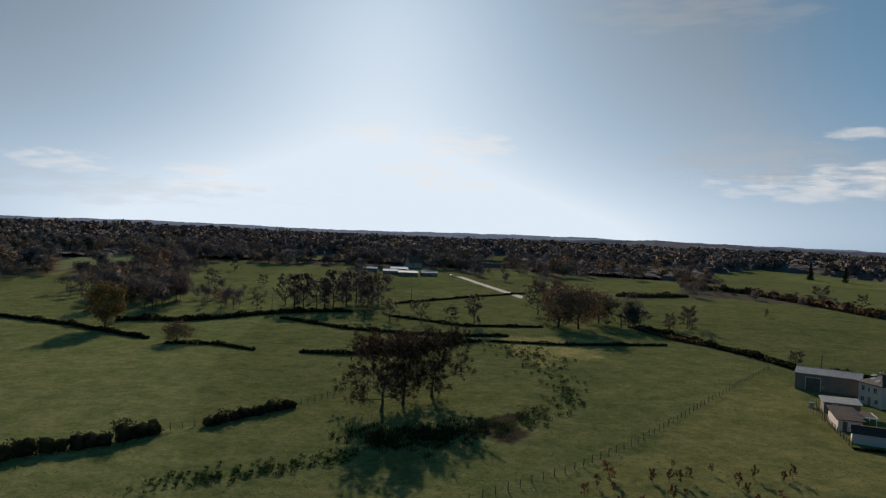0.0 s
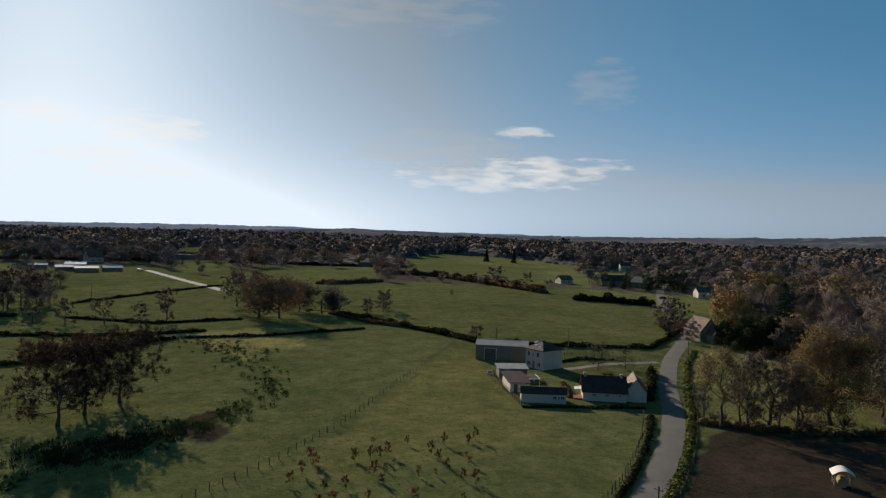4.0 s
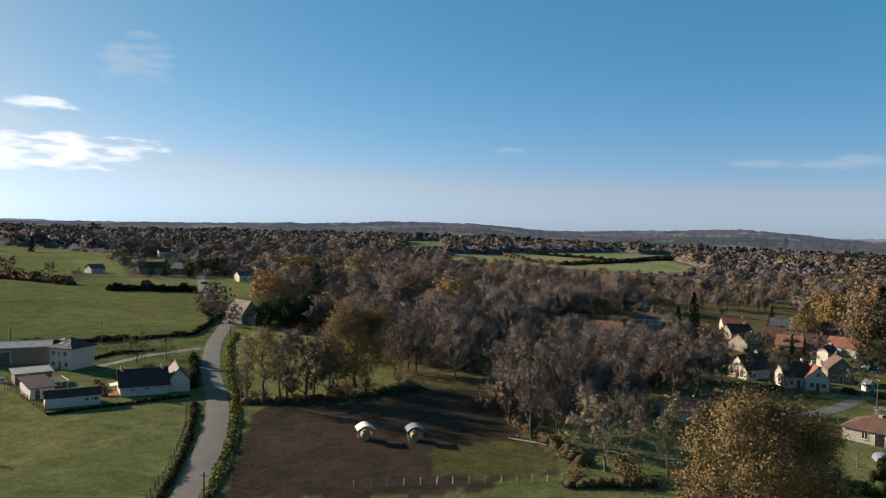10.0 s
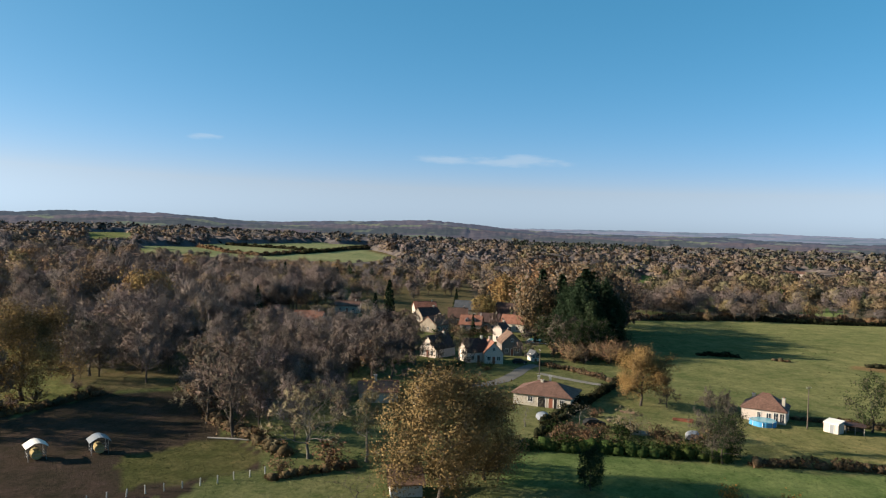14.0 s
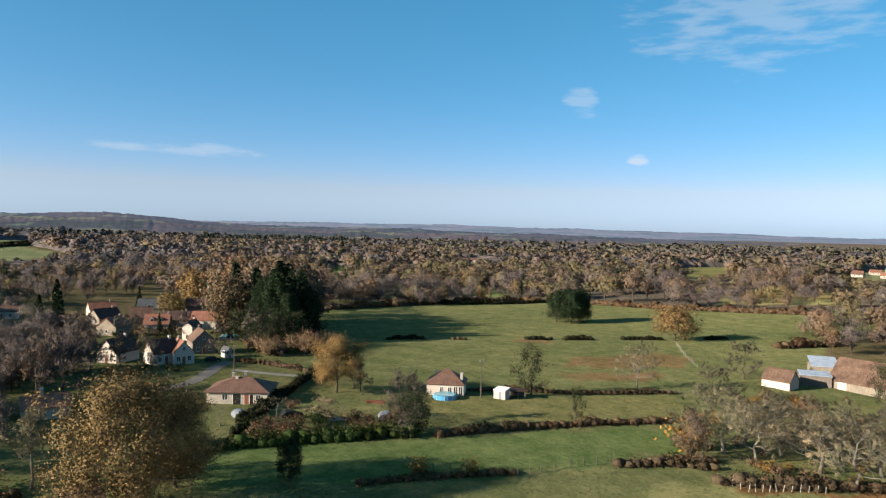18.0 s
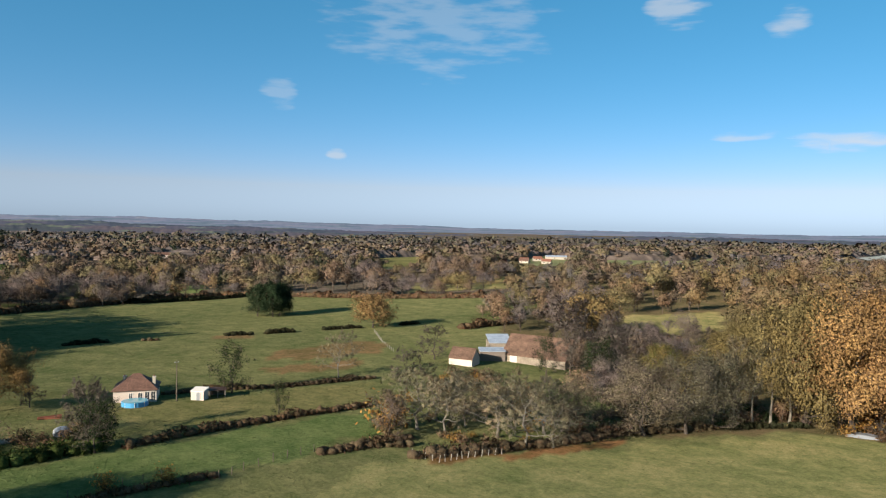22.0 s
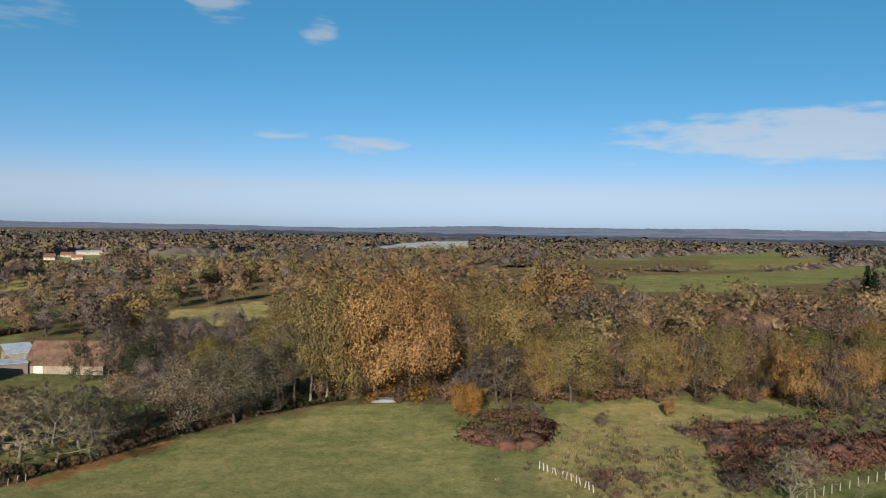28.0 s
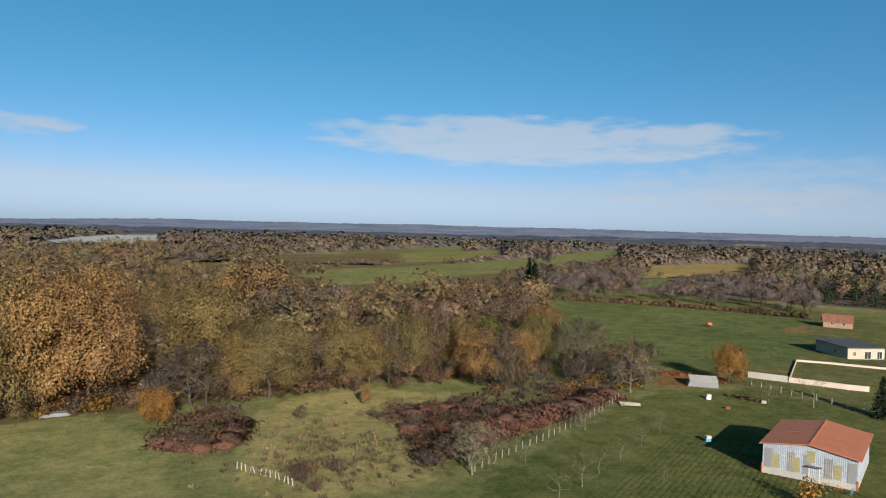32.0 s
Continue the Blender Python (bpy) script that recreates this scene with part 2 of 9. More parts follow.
M_STEEL = surface("worn_steel", (0.3, 0.3, 0.3), 0.45, 0.8)
M_GLASS, _n, _l, _p = nodes_of("window_glass")
_p.inputs["Base Color"].default_value = (0.03, 0.035, 0.04, 1)
_p.inputs["Roughness"].default_value = 0.08
M_WATER, _n, _l, _p = nodes_of("pool_water")
_p.inputs["Base Color"].default_value = (0.1, 0.3, 0.36, 1)
_p.inputs["Roughness"].default_value = 0.06


# ---- mesh helpers ----
def mesh_np(name, verts, quads, mat, tint=None, normals=None):
    """A mesh from arrays of corners and four-sided faces."""
    verts, quads = np.asarray(verts, dtype=np.float32), np.asarray(quads, dtype=np.int32)
    if normals is not None:
        # faces look the way their normals point
        a, b, c = (verts[quads[:, k]] for k in (0, 1, 3))
        back = (np.cross(b - a, c - a) * normals[quads].sum(1)).sum(1) < 0
        quads = np.where(back[:, None], quads[:, ::-1], quads)
    me = bpy.data.meshes.new(name)
    me.vertices.add(len(verts))
    me.vertices.foreach_set("co", verts.ravel())
    me.loops.add(quads.size)
    me.loops.foreach_set("vertex_index", quads.ravel())
    me.polygons.add(len(quads))
    me.polygons.foreach_set("loop_start", np.arange(0, quads.size, 4, dtype=np.int32))
    if tint is not None:
        a = me.color_attributes.new("tint", "FLOAT_COLOR", "POINT")
        rgba = np.ones((len(verts), 4), dtype=np.float32)
        tint = np.asarray(tint)
        rgba[:, :tint.shape[1]] = tint
        a.data.foreach_set("color", rgba.ravel())
    me.update(calc_edges=True)
    if normals is not None:
        me.polygons.foreach_set("use_smooth", np.ones(len(quads), dtype=bool))
        me.normals_split_custom_set_from_vertices(normals.astype(np.float32))
    me.materials.append(mat)
    return me


def crown_normals(verts, quads, centre, reach, rng=None, noise=0.0, hubs=None, swell=1.0):
    """Leaves that catch the light as one round crown: faces turned outwards, with outward normals."""
    n = (verts - centre) / reach
    if hubs is not None:
        n = n * 0.45 + (verts - hubs) / swell * 0.55
    if rng is not None:
        n = n + np.repeat(rng.normal(size=(len(verts) // 4, 3)), 4, axis=0) * noise
    n = n / np.maximum(np.linalg.norm(n, axis=1, keepdims=True), 1e-6)
    a, b, c = (verts[quads[:, k]] for k in (0, 1, 3))
    back = (np.cross(b - a, c - a) * n[quads[:, 0]]).sum(1) < 0
    quads = np.where(back[:, None], quads[:, ::-1], quads)
    return n, quads


def part(name, bm, mat, parent=None, label=""):
    """Links a bmesh (or a ready mesh) as one object under a thing or a part."""
    if isinstance(bm, bmesh.types.BMesh):
        me = bpy.data.meshes.new(name)
        bmesh.ops.recalc_face_normals(bm, faces=bm.faces)
        bm.to_mesh(me)
        bm.free()
        me.materials.append(mat)
    else:
        me = bm
    ob = new(name, me)
    ob.parent = parent
    return tagged(ob, label)


def thing(name, label, category, x, y, turn=0.0, z=None, group="", kind=""):
    e = new(name)
    e.empty_display_size = 0.3
    e.matrix_world = pose(x, y, float(land(x, y)) if z is None else z, 0, 0, turn)
    return tagged(e, label, category, group, kind)


def add_box(bm, x0, x1, y0, y1, z0, z1):
    vs = [bm.verts.new((x, y, z)) for x in (x0, x1) for y in (y0, y1) for z in (z0, z1)]
    for f in ((0, 1, 3, 2), (4, 6, 7, 5), (0, 4, 5, 1), (2, 3, 7, 6), (0, 2, 6, 4), (1, 5, 7, 3)):
        bm.faces.new([vs[i] for i in f])
    return vs


def box(x0, x1, y0, y1, z0, z1, bevel=0.0):
    bm = bmesh.new()
    add_box(bm, x0, x1, y0, y1, z0, z1)
    if bevel:
        bmesh.ops.bevel(bm, geom=bm.edges[:], offset=bevel, segments=1, affect="EDGES")
    return bm


def prism(points, y0, y1, axis="y"):
    """A closed outline of (across, up) pairs drawn out along y (or x)."""
    bm = bmesh.new()
    rings = []
    for y in (y0, y1):
        rings.append([bm.verts.new((a, y, b) if axis == "y" else (y, a, b)) for a, b in points])
    bm.faces.new(rings[0]), bm.faces.new(rings[1])
    for i in range(len(points)):
        j = (i + 1) % len(points)
        bm.faces.new((rings[0][i], rings[0][j], rings[1][j], rings[1][i]))
    return bm


def tube(p0, p1, r0, r1, sides=6):
    bm = bmesh.new()
    d = Vector(p1) - Vector(p0)
    bmesh.ops.create_cone(bm, cap_ends=True, segments=sides, radius1=r0, radius2=r1, depth=d.length,
                          matrix=Matrix.Translation((Vector(p0) + Vector(p1)) / 2) @ d.to_track_quat("Z", "Y").to_matrix().to_4x4())
    return bm


# ---- the ground: one sheet, with its fields, mud, litter and rough meadows ----
GRASS = (0.148, 0.157, 0.069)
MEADOW = (0.196, 0.198, 0.086)
LUSH = (0.12, 0.157, 0.059)
DULL = (0.158, 0.154, 0.066)
ROUGH = (0.245, 0.22, 0.098)
MUD = (0.056, 0.043, 0.034)
FARFIELD = (0.19, 0.2, 0.108)
FARWOOD = (0.12, 0.1, 0.08)
LAWN = (0.106, 0.12, 0.046)
TRODDEN = (0.085, 0.085, 0.036)
EARTH = (0.18, 0.125, 0.062)
LITTER = (0.19, 0.11, 0.05)
WOODFLOOR = (0.12, 0.1, 0.055)
NETTED = (0.3, 0.33, 0.33)
STUBBLE = (0.25, 0.19, 0.085)

ZONES = [
    # woodland floor beyond the fields
    (WOODFLOOR, ((320.3, 284.6), (2160.7, 129.7), (349.1, 19.8), (243.8, 38.6), (167.4, 52.8), (124.0, 47.0), (150.3, 70.8), (137.9, 84.4), (118.7, 104.8), (210.3, 186.5))),
    (WOODFLOOR, ((211.6, -226.0), (217.6, -290.9), (227.8, -1246.8), (33.0, -186.8), (54.9, -151.1), (73.4, -117.1), (124.3, -166.9), (171.0, -182.9))),
    (WOODFLOOR, ((405.0, -529.3), (-394.7, -1139.4), (-65.5, -186.0), (19.6, -156.2), (77.5, -142.2), (151.1, -214.9))),
    (GRASS, ((290.0, 300.8), (307.3, 273.0), (273.4, 242.8), (231.1, 237.6))),
    (DULL, ((172.2, 174.1), (194.4, 132.5), (135.2, 87.2), (109.7, 103.1), (133.7, 135.6))),
    # the muddy cattle paddock
    (MUD, ((99.6, 98.6), (110.5, 97.5), (122.4, 88.9), (139.6, 82.5), (145.2, 68.3), (120.6, 51.0), (110.7, 40.9), (102.9, 36.2), (92.0, 42.8), (79.6, 53.7), (70.4, 63.9), (68.4, 70.4))),
    (TRODDEN, ((100.9, 59.3), (114.9, 47.5), (106.0, 38.2), (99.3, 38.3), (88.8, 50.2))),
    # rough strip beside the stream
    (ROUGH, ((15.5, 242.2), (62.8, 245.9), (51.7, 208.0), (37.3, 201.8), (32.1, 189.5), (26.2, 217.9))),
    (MUD, ((11.8, 139.2), (20.0, 142.4), (19.7, 128.2), (11.5, 122.1))),
    ((0.125, 0.108, 0.08), ((48.6, 131.2), (65.6, 134.6), (64.5, 125.8), (47.3, 123.5))),
    (DULL, ((20.4, 97.1), (37.3, 119.9), (93.2, 193.2), (94.0, 179.4), (84.3, 151.0), (82.0, 124.3), (70.9, 102.0))),
    # far green clearings
    (FARFIELD, ((786.0, 432.1), (894.3, 353.1), (1243.0, 340.5), (840.4, 139.3), (721.6, 160.9), (666.4, 262.9), (629.4, 334.1))),
    (GRASS, ((1123.8, 714.5), (1223.1, 695.8), (856.3, 486.9), (811.6, 508.0))),
    (GRASS, ((492.7, -117.8), (545.9, -156.4), (455.9, -134.0), (436.4, -110.5))),
    # big pasture with bare red patches
    (GRASS, ((373.3, -59.3), (420.8, -196.0), (328.7, -244.0), (275.0, -293.4), (203.3, -194.8), (148.4, -110.8), (176.1, -25.5))),
    (EARTH, ((194.4, -110.4), (197.6, -142.5), (183.9, -143.5), (175.3, -130.7), (176.3, -111.5), (184.0, -95.2))),
    (EARTH, ((171.8, -90.7), (168.6, -121.8), (160.0, -117.5), (161.2, -91.7))),
    (EARTH, ((237.0, -106.2), (232.3, -119.9), (225.1, -116.3), (228.3, -102.3))),
    (DULL, ((147.3, -47.5), (142.7, -106.6), (120.8, -90.4), (120.9, -69.0), (118.9, -38.5))),
    (LUSH, ((120.5, -3.7), (117.2, -37.9), (117.9, -88.3), (102.5, -78.0), (100.8, -64.1), (96.1, -47.2), (98.7, -25.3), (101.2, 0.9), (109.1, 2.4))),
    (MEADOW, ((82.6, -51.6), (90.2, -75.2), (80.7, -86.8), (53.9, -148.5), (42.9, -152.0), (22.1, -127.7), (15.8, -93.1), (65.8, -41.2))),
    (LITTER, ((86.6, -72.2), (81.9, -88.1), (77.1, -109.3), (74.7, -119.1), (73.8, -110.0), (74.6, -94.3), (80.1, -83.5), (82.8, -73.6))),
    (LUSH, ((116.4, -139.6), (96.8, -143.9), (91.1, -133.3), (102.0, -126.5))),
    (ROUGH, ((181.9, -268.8), (157.9, -313.6), (132.4, -268.3), (147.4, -229.4))),
    (STUBBLE, ((428.6, -349.5), (364.6, -388.7), (330.8, -352.8), (385.5, -319.4))),
    (DULL, ((715.7, -530.4), (712.4, -608.6), (530.2, -453.1), (545.2, -410.7))),
    (NETTED, ((309.9, -931.6), (389.6, -1311.2), (349.9, -1911.7), (196.4, -1076.0))),
    (LUSH, ((24.4, -315.8), (11.3, -323.5), (11.6, -276.8), (19.6, -269.0))),
    (GRASS, ((-16.4, -516.4), (-281.3, -810.9), (-214.9, -618.8), (-156.9, -540.3), (-15.4, -387.1))),
    (DULL, ((-124.7, -940.5), (-341.0, -1206.2), (-256.3, -884.8), (-89.0, -669.0))),
    (ROUGH, ((10.2, -132.9), (2.5, -157.1), (-14.3, -162.8), (-37.9, -156.0), (-21.9, -135.9), (-17.7, -126.4), (-21.7, -105.6), (-0.3, -87.6), (9.3, -111.4))),
    # a shaded field: the shade is put into this darker green
    ((0.1, 0.122, 0.05), ((-113.6, -322.5), (-173.8, -318.3), (-212.7, -272.5), (-188.3, -234.8), (-140.9, -182.1), (-117.3, -176.3), (-94.9, -178.6), (-90.0, -245.4))),
    (EARTH, ((-185.6, -248.8), (-199.2, -251.8), (-184.7, -234.8), (-176.0, -237.4))),
    (STUBBLE, ((-384.3, -745.3), (-618.2, -900.6), (-418.9, -596.6), (-276.7, -535.8))),
    (GRASS, ((11.6, -452.9), (-724.0, -1543.9), (-425.7, -906.6), (-52.1, -400.6))),
    (LAWN, ((-25.8, -98.4), (-59.2, -133.7), (-84.8, -153.7), (-101.3, -151.9), (-118.2, -125.3), (-89.1, -81.1), (-40.9, -59.7), (-22.0, -80.1))),
    (LITTER, ((-91.6, -175.3), (-97.5, -171.2), (-103.4, -157.6), (-84.8, -153.7))),
]

FAR_FIELDS = [
    # pastures and clearings between the far woods
    (FARFIELD, ((-222, 435), (-262, 520), (-236, 592), (-214, 522))),
    (GRASS, ((-167, 521), (-143, 561), (-107, 537), (-96, 481), (-102, 404), (-111, 401), (-131, 460), (-154, 479))),
    (GRASS, ((-123, 580), (-135, 650), (-80, 748), (-70, 614))),
    (GRASS, ((-89, 505), (-61, 576), (-47, 468), (-75, 446))),
    (GRASS, ((42, 572), (87, 623), (87, 532), (44, 477))),
    (GRASS, ((60, 456), (108, 555), (199, 572), (175, 476), (126, 398), (94, 386))),
    (GRASS, ((273, 684), (375, 817), (408, 734), (405, 621), (252, 385), (243, 441), (210, 481), (221, 538))),
    (GRASS, ((-35, 433), (-39, 530), (21, 571), (35, 508), (73, 403), (67, 371), (9, 359), (-26, 403))),
    (GRASS, ((-152, 390), (-143, 402), (-110, 386), (-73, 356), (-57, 307), (-68, 295), (-84, 341), (-103, 325), (-127, 382))),
    (GRASS, ((-153, 262), (-227, 386), (-213, 431), (-151, 299), (-134, 285), (-127, 270))),
    (GRASS, ((337, 693), (388, 798), (392, 668), (404, 555), (365, 502), (326, 580))),
    (GRASS, ((288, 391), (386, 433), (466, 509), (426, 492), (359, 487))),
    (FARFIELD, ((803, 508), (1111, 683), (1217, 671), (869, 488))),
    (GRASS, ((589, 330), (734, 405), (734, 378), (616, 324))),
    (FARFIELD, ((896, 414), (1123, 344), (1207, 250), (1061, 212), (809, 247), (664, 276))),
    (FARFIELD, ((831, 234), (1048, 217), (827, 124), (741, 142), (754, 201))),
    (LUSH, ((214, 108), (234, 114), (237, 101), (220, 95))),
    (GRASS, ((271, 289), (299, 311), (309, 294), (262, 246), (241, 251))),
    (LUSH, ((628, -100), (791, -137), (742, -145), (586, -106))),
    (LUSH, ((475, -115), (540, -134), (534, -158), (471, -136))),
    (LUSH, ((462, -168), (497, -198), (479, -209), (430, -184))),
    (FARFIELD, ((502, -379), (718, -559), (663, -559), (523, -427))),
    (ROUGH, ((386, -306), (429, -346), (373, -418), (336, -376))),
    (ROUGH, ((340, -279), (369, -307), (338, -358), (306, -338))),
    (FARFIELD, ((458, -470), (658, -790), (593, -764), (445, -566))),
    (FARFIELD, ((546, -733), (499, -759), (443, -825), (376, -701), (388, -575))),
    (FARFIELD, ((409, -681), (451, -772), (472, -921), (389, -783))),
    (LUSH, ((95, -421), (102, -466), (90, -481), (54, -443))),
    (FARFIELD, ((-22, -421), (-32, -544), (-113, -700), (-153, -734), (-115, -574))),
    (FARFIELD, ((-20, -362), (-29, -423), (-154, -537), (-120, -427))),
    (LUSH, ((-129, -802), (-200, -1184), (-271, -1172), (-183, -816))),
    (STUBBLE, ((-246, -509), (-333, -668), (-485, -799), (-336, -553))),
    (LUSH, ((-207, -417), (-252, -496), (-292, -519), (-239, -431))),
    (NETTED, ((346, -899), (401, -1384), (364, -1865), (299, -1536), (269, -1076))),
]
OPEN_LAND = [
    ((-213.0, 362.9), (-196.8, 385.9), (-141.9, 292.1), (-145.4, 248.4)), ((-149.0, 459.4), (-99.7, 541.0), (-51.4, 570.1), (-42.1, 470.0), (-75.8, 413.7), (-51.2, 307.9), (-59.5, 279.6), (-140.1, 378.3)),
    ((-21.8, 438.5), (41.1, 488.2), (51.9, 368.3), (48.6, 292.4), (-11.5, 287.2)), ((52.0, 520.0), (196.1, 552.0), (151.6, 416.1), (59.4, 399.4)), ((105.2, 380.4), (179.1, 410.0), (222.2, 339.4), (112.6, 170.3), (88.4, 277.6)),
    ((284.0, 705.1), (409.7, 759.3), (415.8, 637.7), (222.2, 339.4), (241.2, 432.5), (197.8, 453.3)), ((285.5, 715.5), (400.0, 758.8), (356.3, 492.5), (259.3, 346.3), (256.6, 392.2), (211.6, 467.8)),
    ((99.7, 364.6), (198.2, 389.7), (234.8, 262.3), (159.6, 175.0), (102.5, 225.6), (84.2, 291.9)), ((-145.4, 248.4), (180.8, 275.6), (65.5, 97.7), (-51.0, 88.2)), ((22.2, 241.5), (167.6, 183.8), (63.2, 68.3), (9.6, 102.4)),
    ((165.6, 6.9), (276.4, -290.9), (71.1, -76.1), (98.8, 4.1)), ((353.8, -102.1), (277.8, -296.4), (55.9, -75.8), (99.6, -28.7)), ((71.8, 866.8), (112.1, 980.5), (86.1, 749.3), (62.8, 688.3)),
    ((130.4, -617.8), (47.2, -571.5), (39.8, -484.0), (92.8, -440.5)), ((34.0, -823.4), (-325.2, -1437.9), (-204.3, -869.5), (14.6, -564.7)), ((404.8, -57.2), (378.5, -141.0), (107.2, -40.9), (94.1, 2.0))]


def inside(px, py, outline):
    hit = np.zeros(px.shape, dtype=bool)
    for (x0, y0), (x1, y1) in zip(outline, outline[1:] + outline[:1]):
        if y0 != y1:
            hit ^= ((y0 > py) != (y1 > py)) & (px < (x1 - x0) * (py - y0) / (y1 - y0) + x0)
    return hit


def open_land(px, py):
    """Where the far land is field, not wood."""
    hit = np.zeros(px.shape, dtype=bool)
    for o in OPEN_LAND + [z[1] for z in ZONES + FAR_FIELDS if z[0] != WOODFLOOR]:
        hit |= inside(px, py, o)
    return hit


def cover(px, py):
    """Base colour of the ground at each place."""
    wx = px + 1.2 * np.sin(py / 3.1 + px / 7) + 0.8 * np.sin(px / 1.7 + py / 2.3)
    wy = py + 1.2 * np.sin(px / 3.4 + 1 + py / 6) + 0.8 * np.sin(py / 1.9 - px / 2.7)
    tint = np.empty((len(px), 3))
    tint[:] = GRASS
    # a patchwork of pastures further off
    cell = np.floor((px + 60 * np.sin(py / 170)) / 150) * 7 + np.floor((py + 50 * np.sin(px / 130)) / 120) * 13
    tint *= (0.92 + 0.16 * np.sin(cell * 2.4))[:, None]
    # woods cover the distance wherever no field lies open
    r = np.hypot(px, py)
    tint[(r > 430) & ~open_land(px, py)] = FARWOOD
    for colour, outline in FAR_FIELDS:
        tint[inside(wx, wy, outline)] = np.array(colour) * (0.9 + 0.2 * ((outline[0][0] * 0.37) % 1))
    for colour, outline in ZONES:
        tint[inside(wx, wy, outline)] = colour
    # pastures towards the sun are painted brighter, as backlit grass looks
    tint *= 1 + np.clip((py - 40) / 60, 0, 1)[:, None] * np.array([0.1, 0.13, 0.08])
    return tint * 0.85


angles = np.concatenate([np.arange(-40, 228, 0.5), np.arange(228, 320, 3.0)])
radii = np.concatenate([[9, 18, 28, 38, 47], np.geomspace(55, 3200, 230)])
A, B = np.meshgrid(np.radians(angles), radii, indexing="ij")
gx, gy = (B * np.sin(A)).ravel(), (B * np.cos(A)).ravel()
gz = land(gx, gy)
na, nr = len(angles), len(radii)
i, j = np.meshgrid(np.arange(na), np.arange(nr - 1), indexing="ij")
i2 = (i + 1) % na
quads = np.stack([i * nr + j, i * nr + j + 1, i2 * nr + j + 1, i2 * nr + j], -1).reshape(-1, 4)
verts = np.stack([gx, gy, gz], -1)
verts = np.concatenate([verts, [[0, 0, float(land(0.0, 0.0))]]])
c = np.full(na // 2 * 1, na * nr)
k = np.arange(0, na - 1, 2)[: len(c)]
caps = np.stack([c[: len(k)], k * nr, (k + 1) * nr, ((k + 2) % na) * nr], -1)
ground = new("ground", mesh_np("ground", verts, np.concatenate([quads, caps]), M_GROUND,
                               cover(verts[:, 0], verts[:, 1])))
tagged(ground, "rolling green pasture with mud, leaf litter and rough grass", "ground", kind="structure")

# ---- distance: two rings of blue hills behind the land; haze is painted as blue and glow ----
def ridge_material(name, low, high, field, haze_glow=0.0):
    m, n, l, p = nodes_of(name)
    a = noise_node(n, l, 0.035, 7, rough=0.75)
    b = noise_node(n, l, 0.0075, 4, rough=0.55)
    c = noise_node(n, l, 0.0042, 3)
    r = ramp_node(n, l, a.outputs[0], ((0.36, low), (0.64, high)))
    f = ramp_node(n, l, b.outputs[0], ((0.575, (0, 0, 0)), (0.595, (1, 1, 1))))
    kinds = ramp_node(n, l, c.outputs[0], ((0.4, tuple(0.8 * v for v in field)), (0.55, field), (0.7, (field[0] * 1.7, field[1] * 1.25, field[2] * 1.1))))
    w = ramp_node(n, l, c.outputs[0], ((0.42, (0.55, 0.72, 0.6)), (0.5, (1, 1, 1)), (0.6, (1.2, 1.02, 0.95))))
    l.new(mix_node(n, l, mix_node(n, l, r.outputs[0], w.outputs[0]), kinds.outputs[0], f.outputs[0], "MIX"), p.inputs["Base Color"])
    p.inputs["Roughness"].default_value, p.inputs["Specular IOR Level"].default_value = 1.0, 0.0
    # a faint blue emission stands in for the hazy air before the hills
    p.inputs["Emission Color"].default_value, p.inputs["Emission Strength"].default_value = (0.5, 0.62, 0.92, 1), haze_glow
    return m


NEAR_RIDGE = (329.5, -0.22, 340.3, -0.20, 347.7, -0.31, 357.4, -0.26, 6.5, -0.23, 19.0, 0.18, 27.2, -0.07,
              33.1, -0.02, 52.2, 0.35, 62.8, 0.66, 59.1, 0.66, 67.1, 0.31, 59.1, 0.53,
              68.4, 0.09, 84.1, 0.62, 88.6, 0.11, 93.2, -0.13, 105.9, -0.23, 119.4, -0.38,
              138.6, -0.60, 150.4, -0.41, 172.5, -0.39, 187.3, -0.30, 217.0, -0.04)
FAR_RIDGE = (329.5, -0.06, 338.4, 0.08, 353.0, -0.04, 8.2, 0.16, 23.4, 0.08, 33.0, 0.06, 33.1, -0.11,
             51.0, 0.10, 74.6, 0.03, 96.6, 0.14, 110.2, 0.17, 112.2, 0.07, 132.3, -0.16,
             113.1, 0.10, 134.1, -0.23, 160.0, -0.29, 177.0, 0.02, 170.2, 0.04, 191.8, 0.20, 220.5, 0.24)


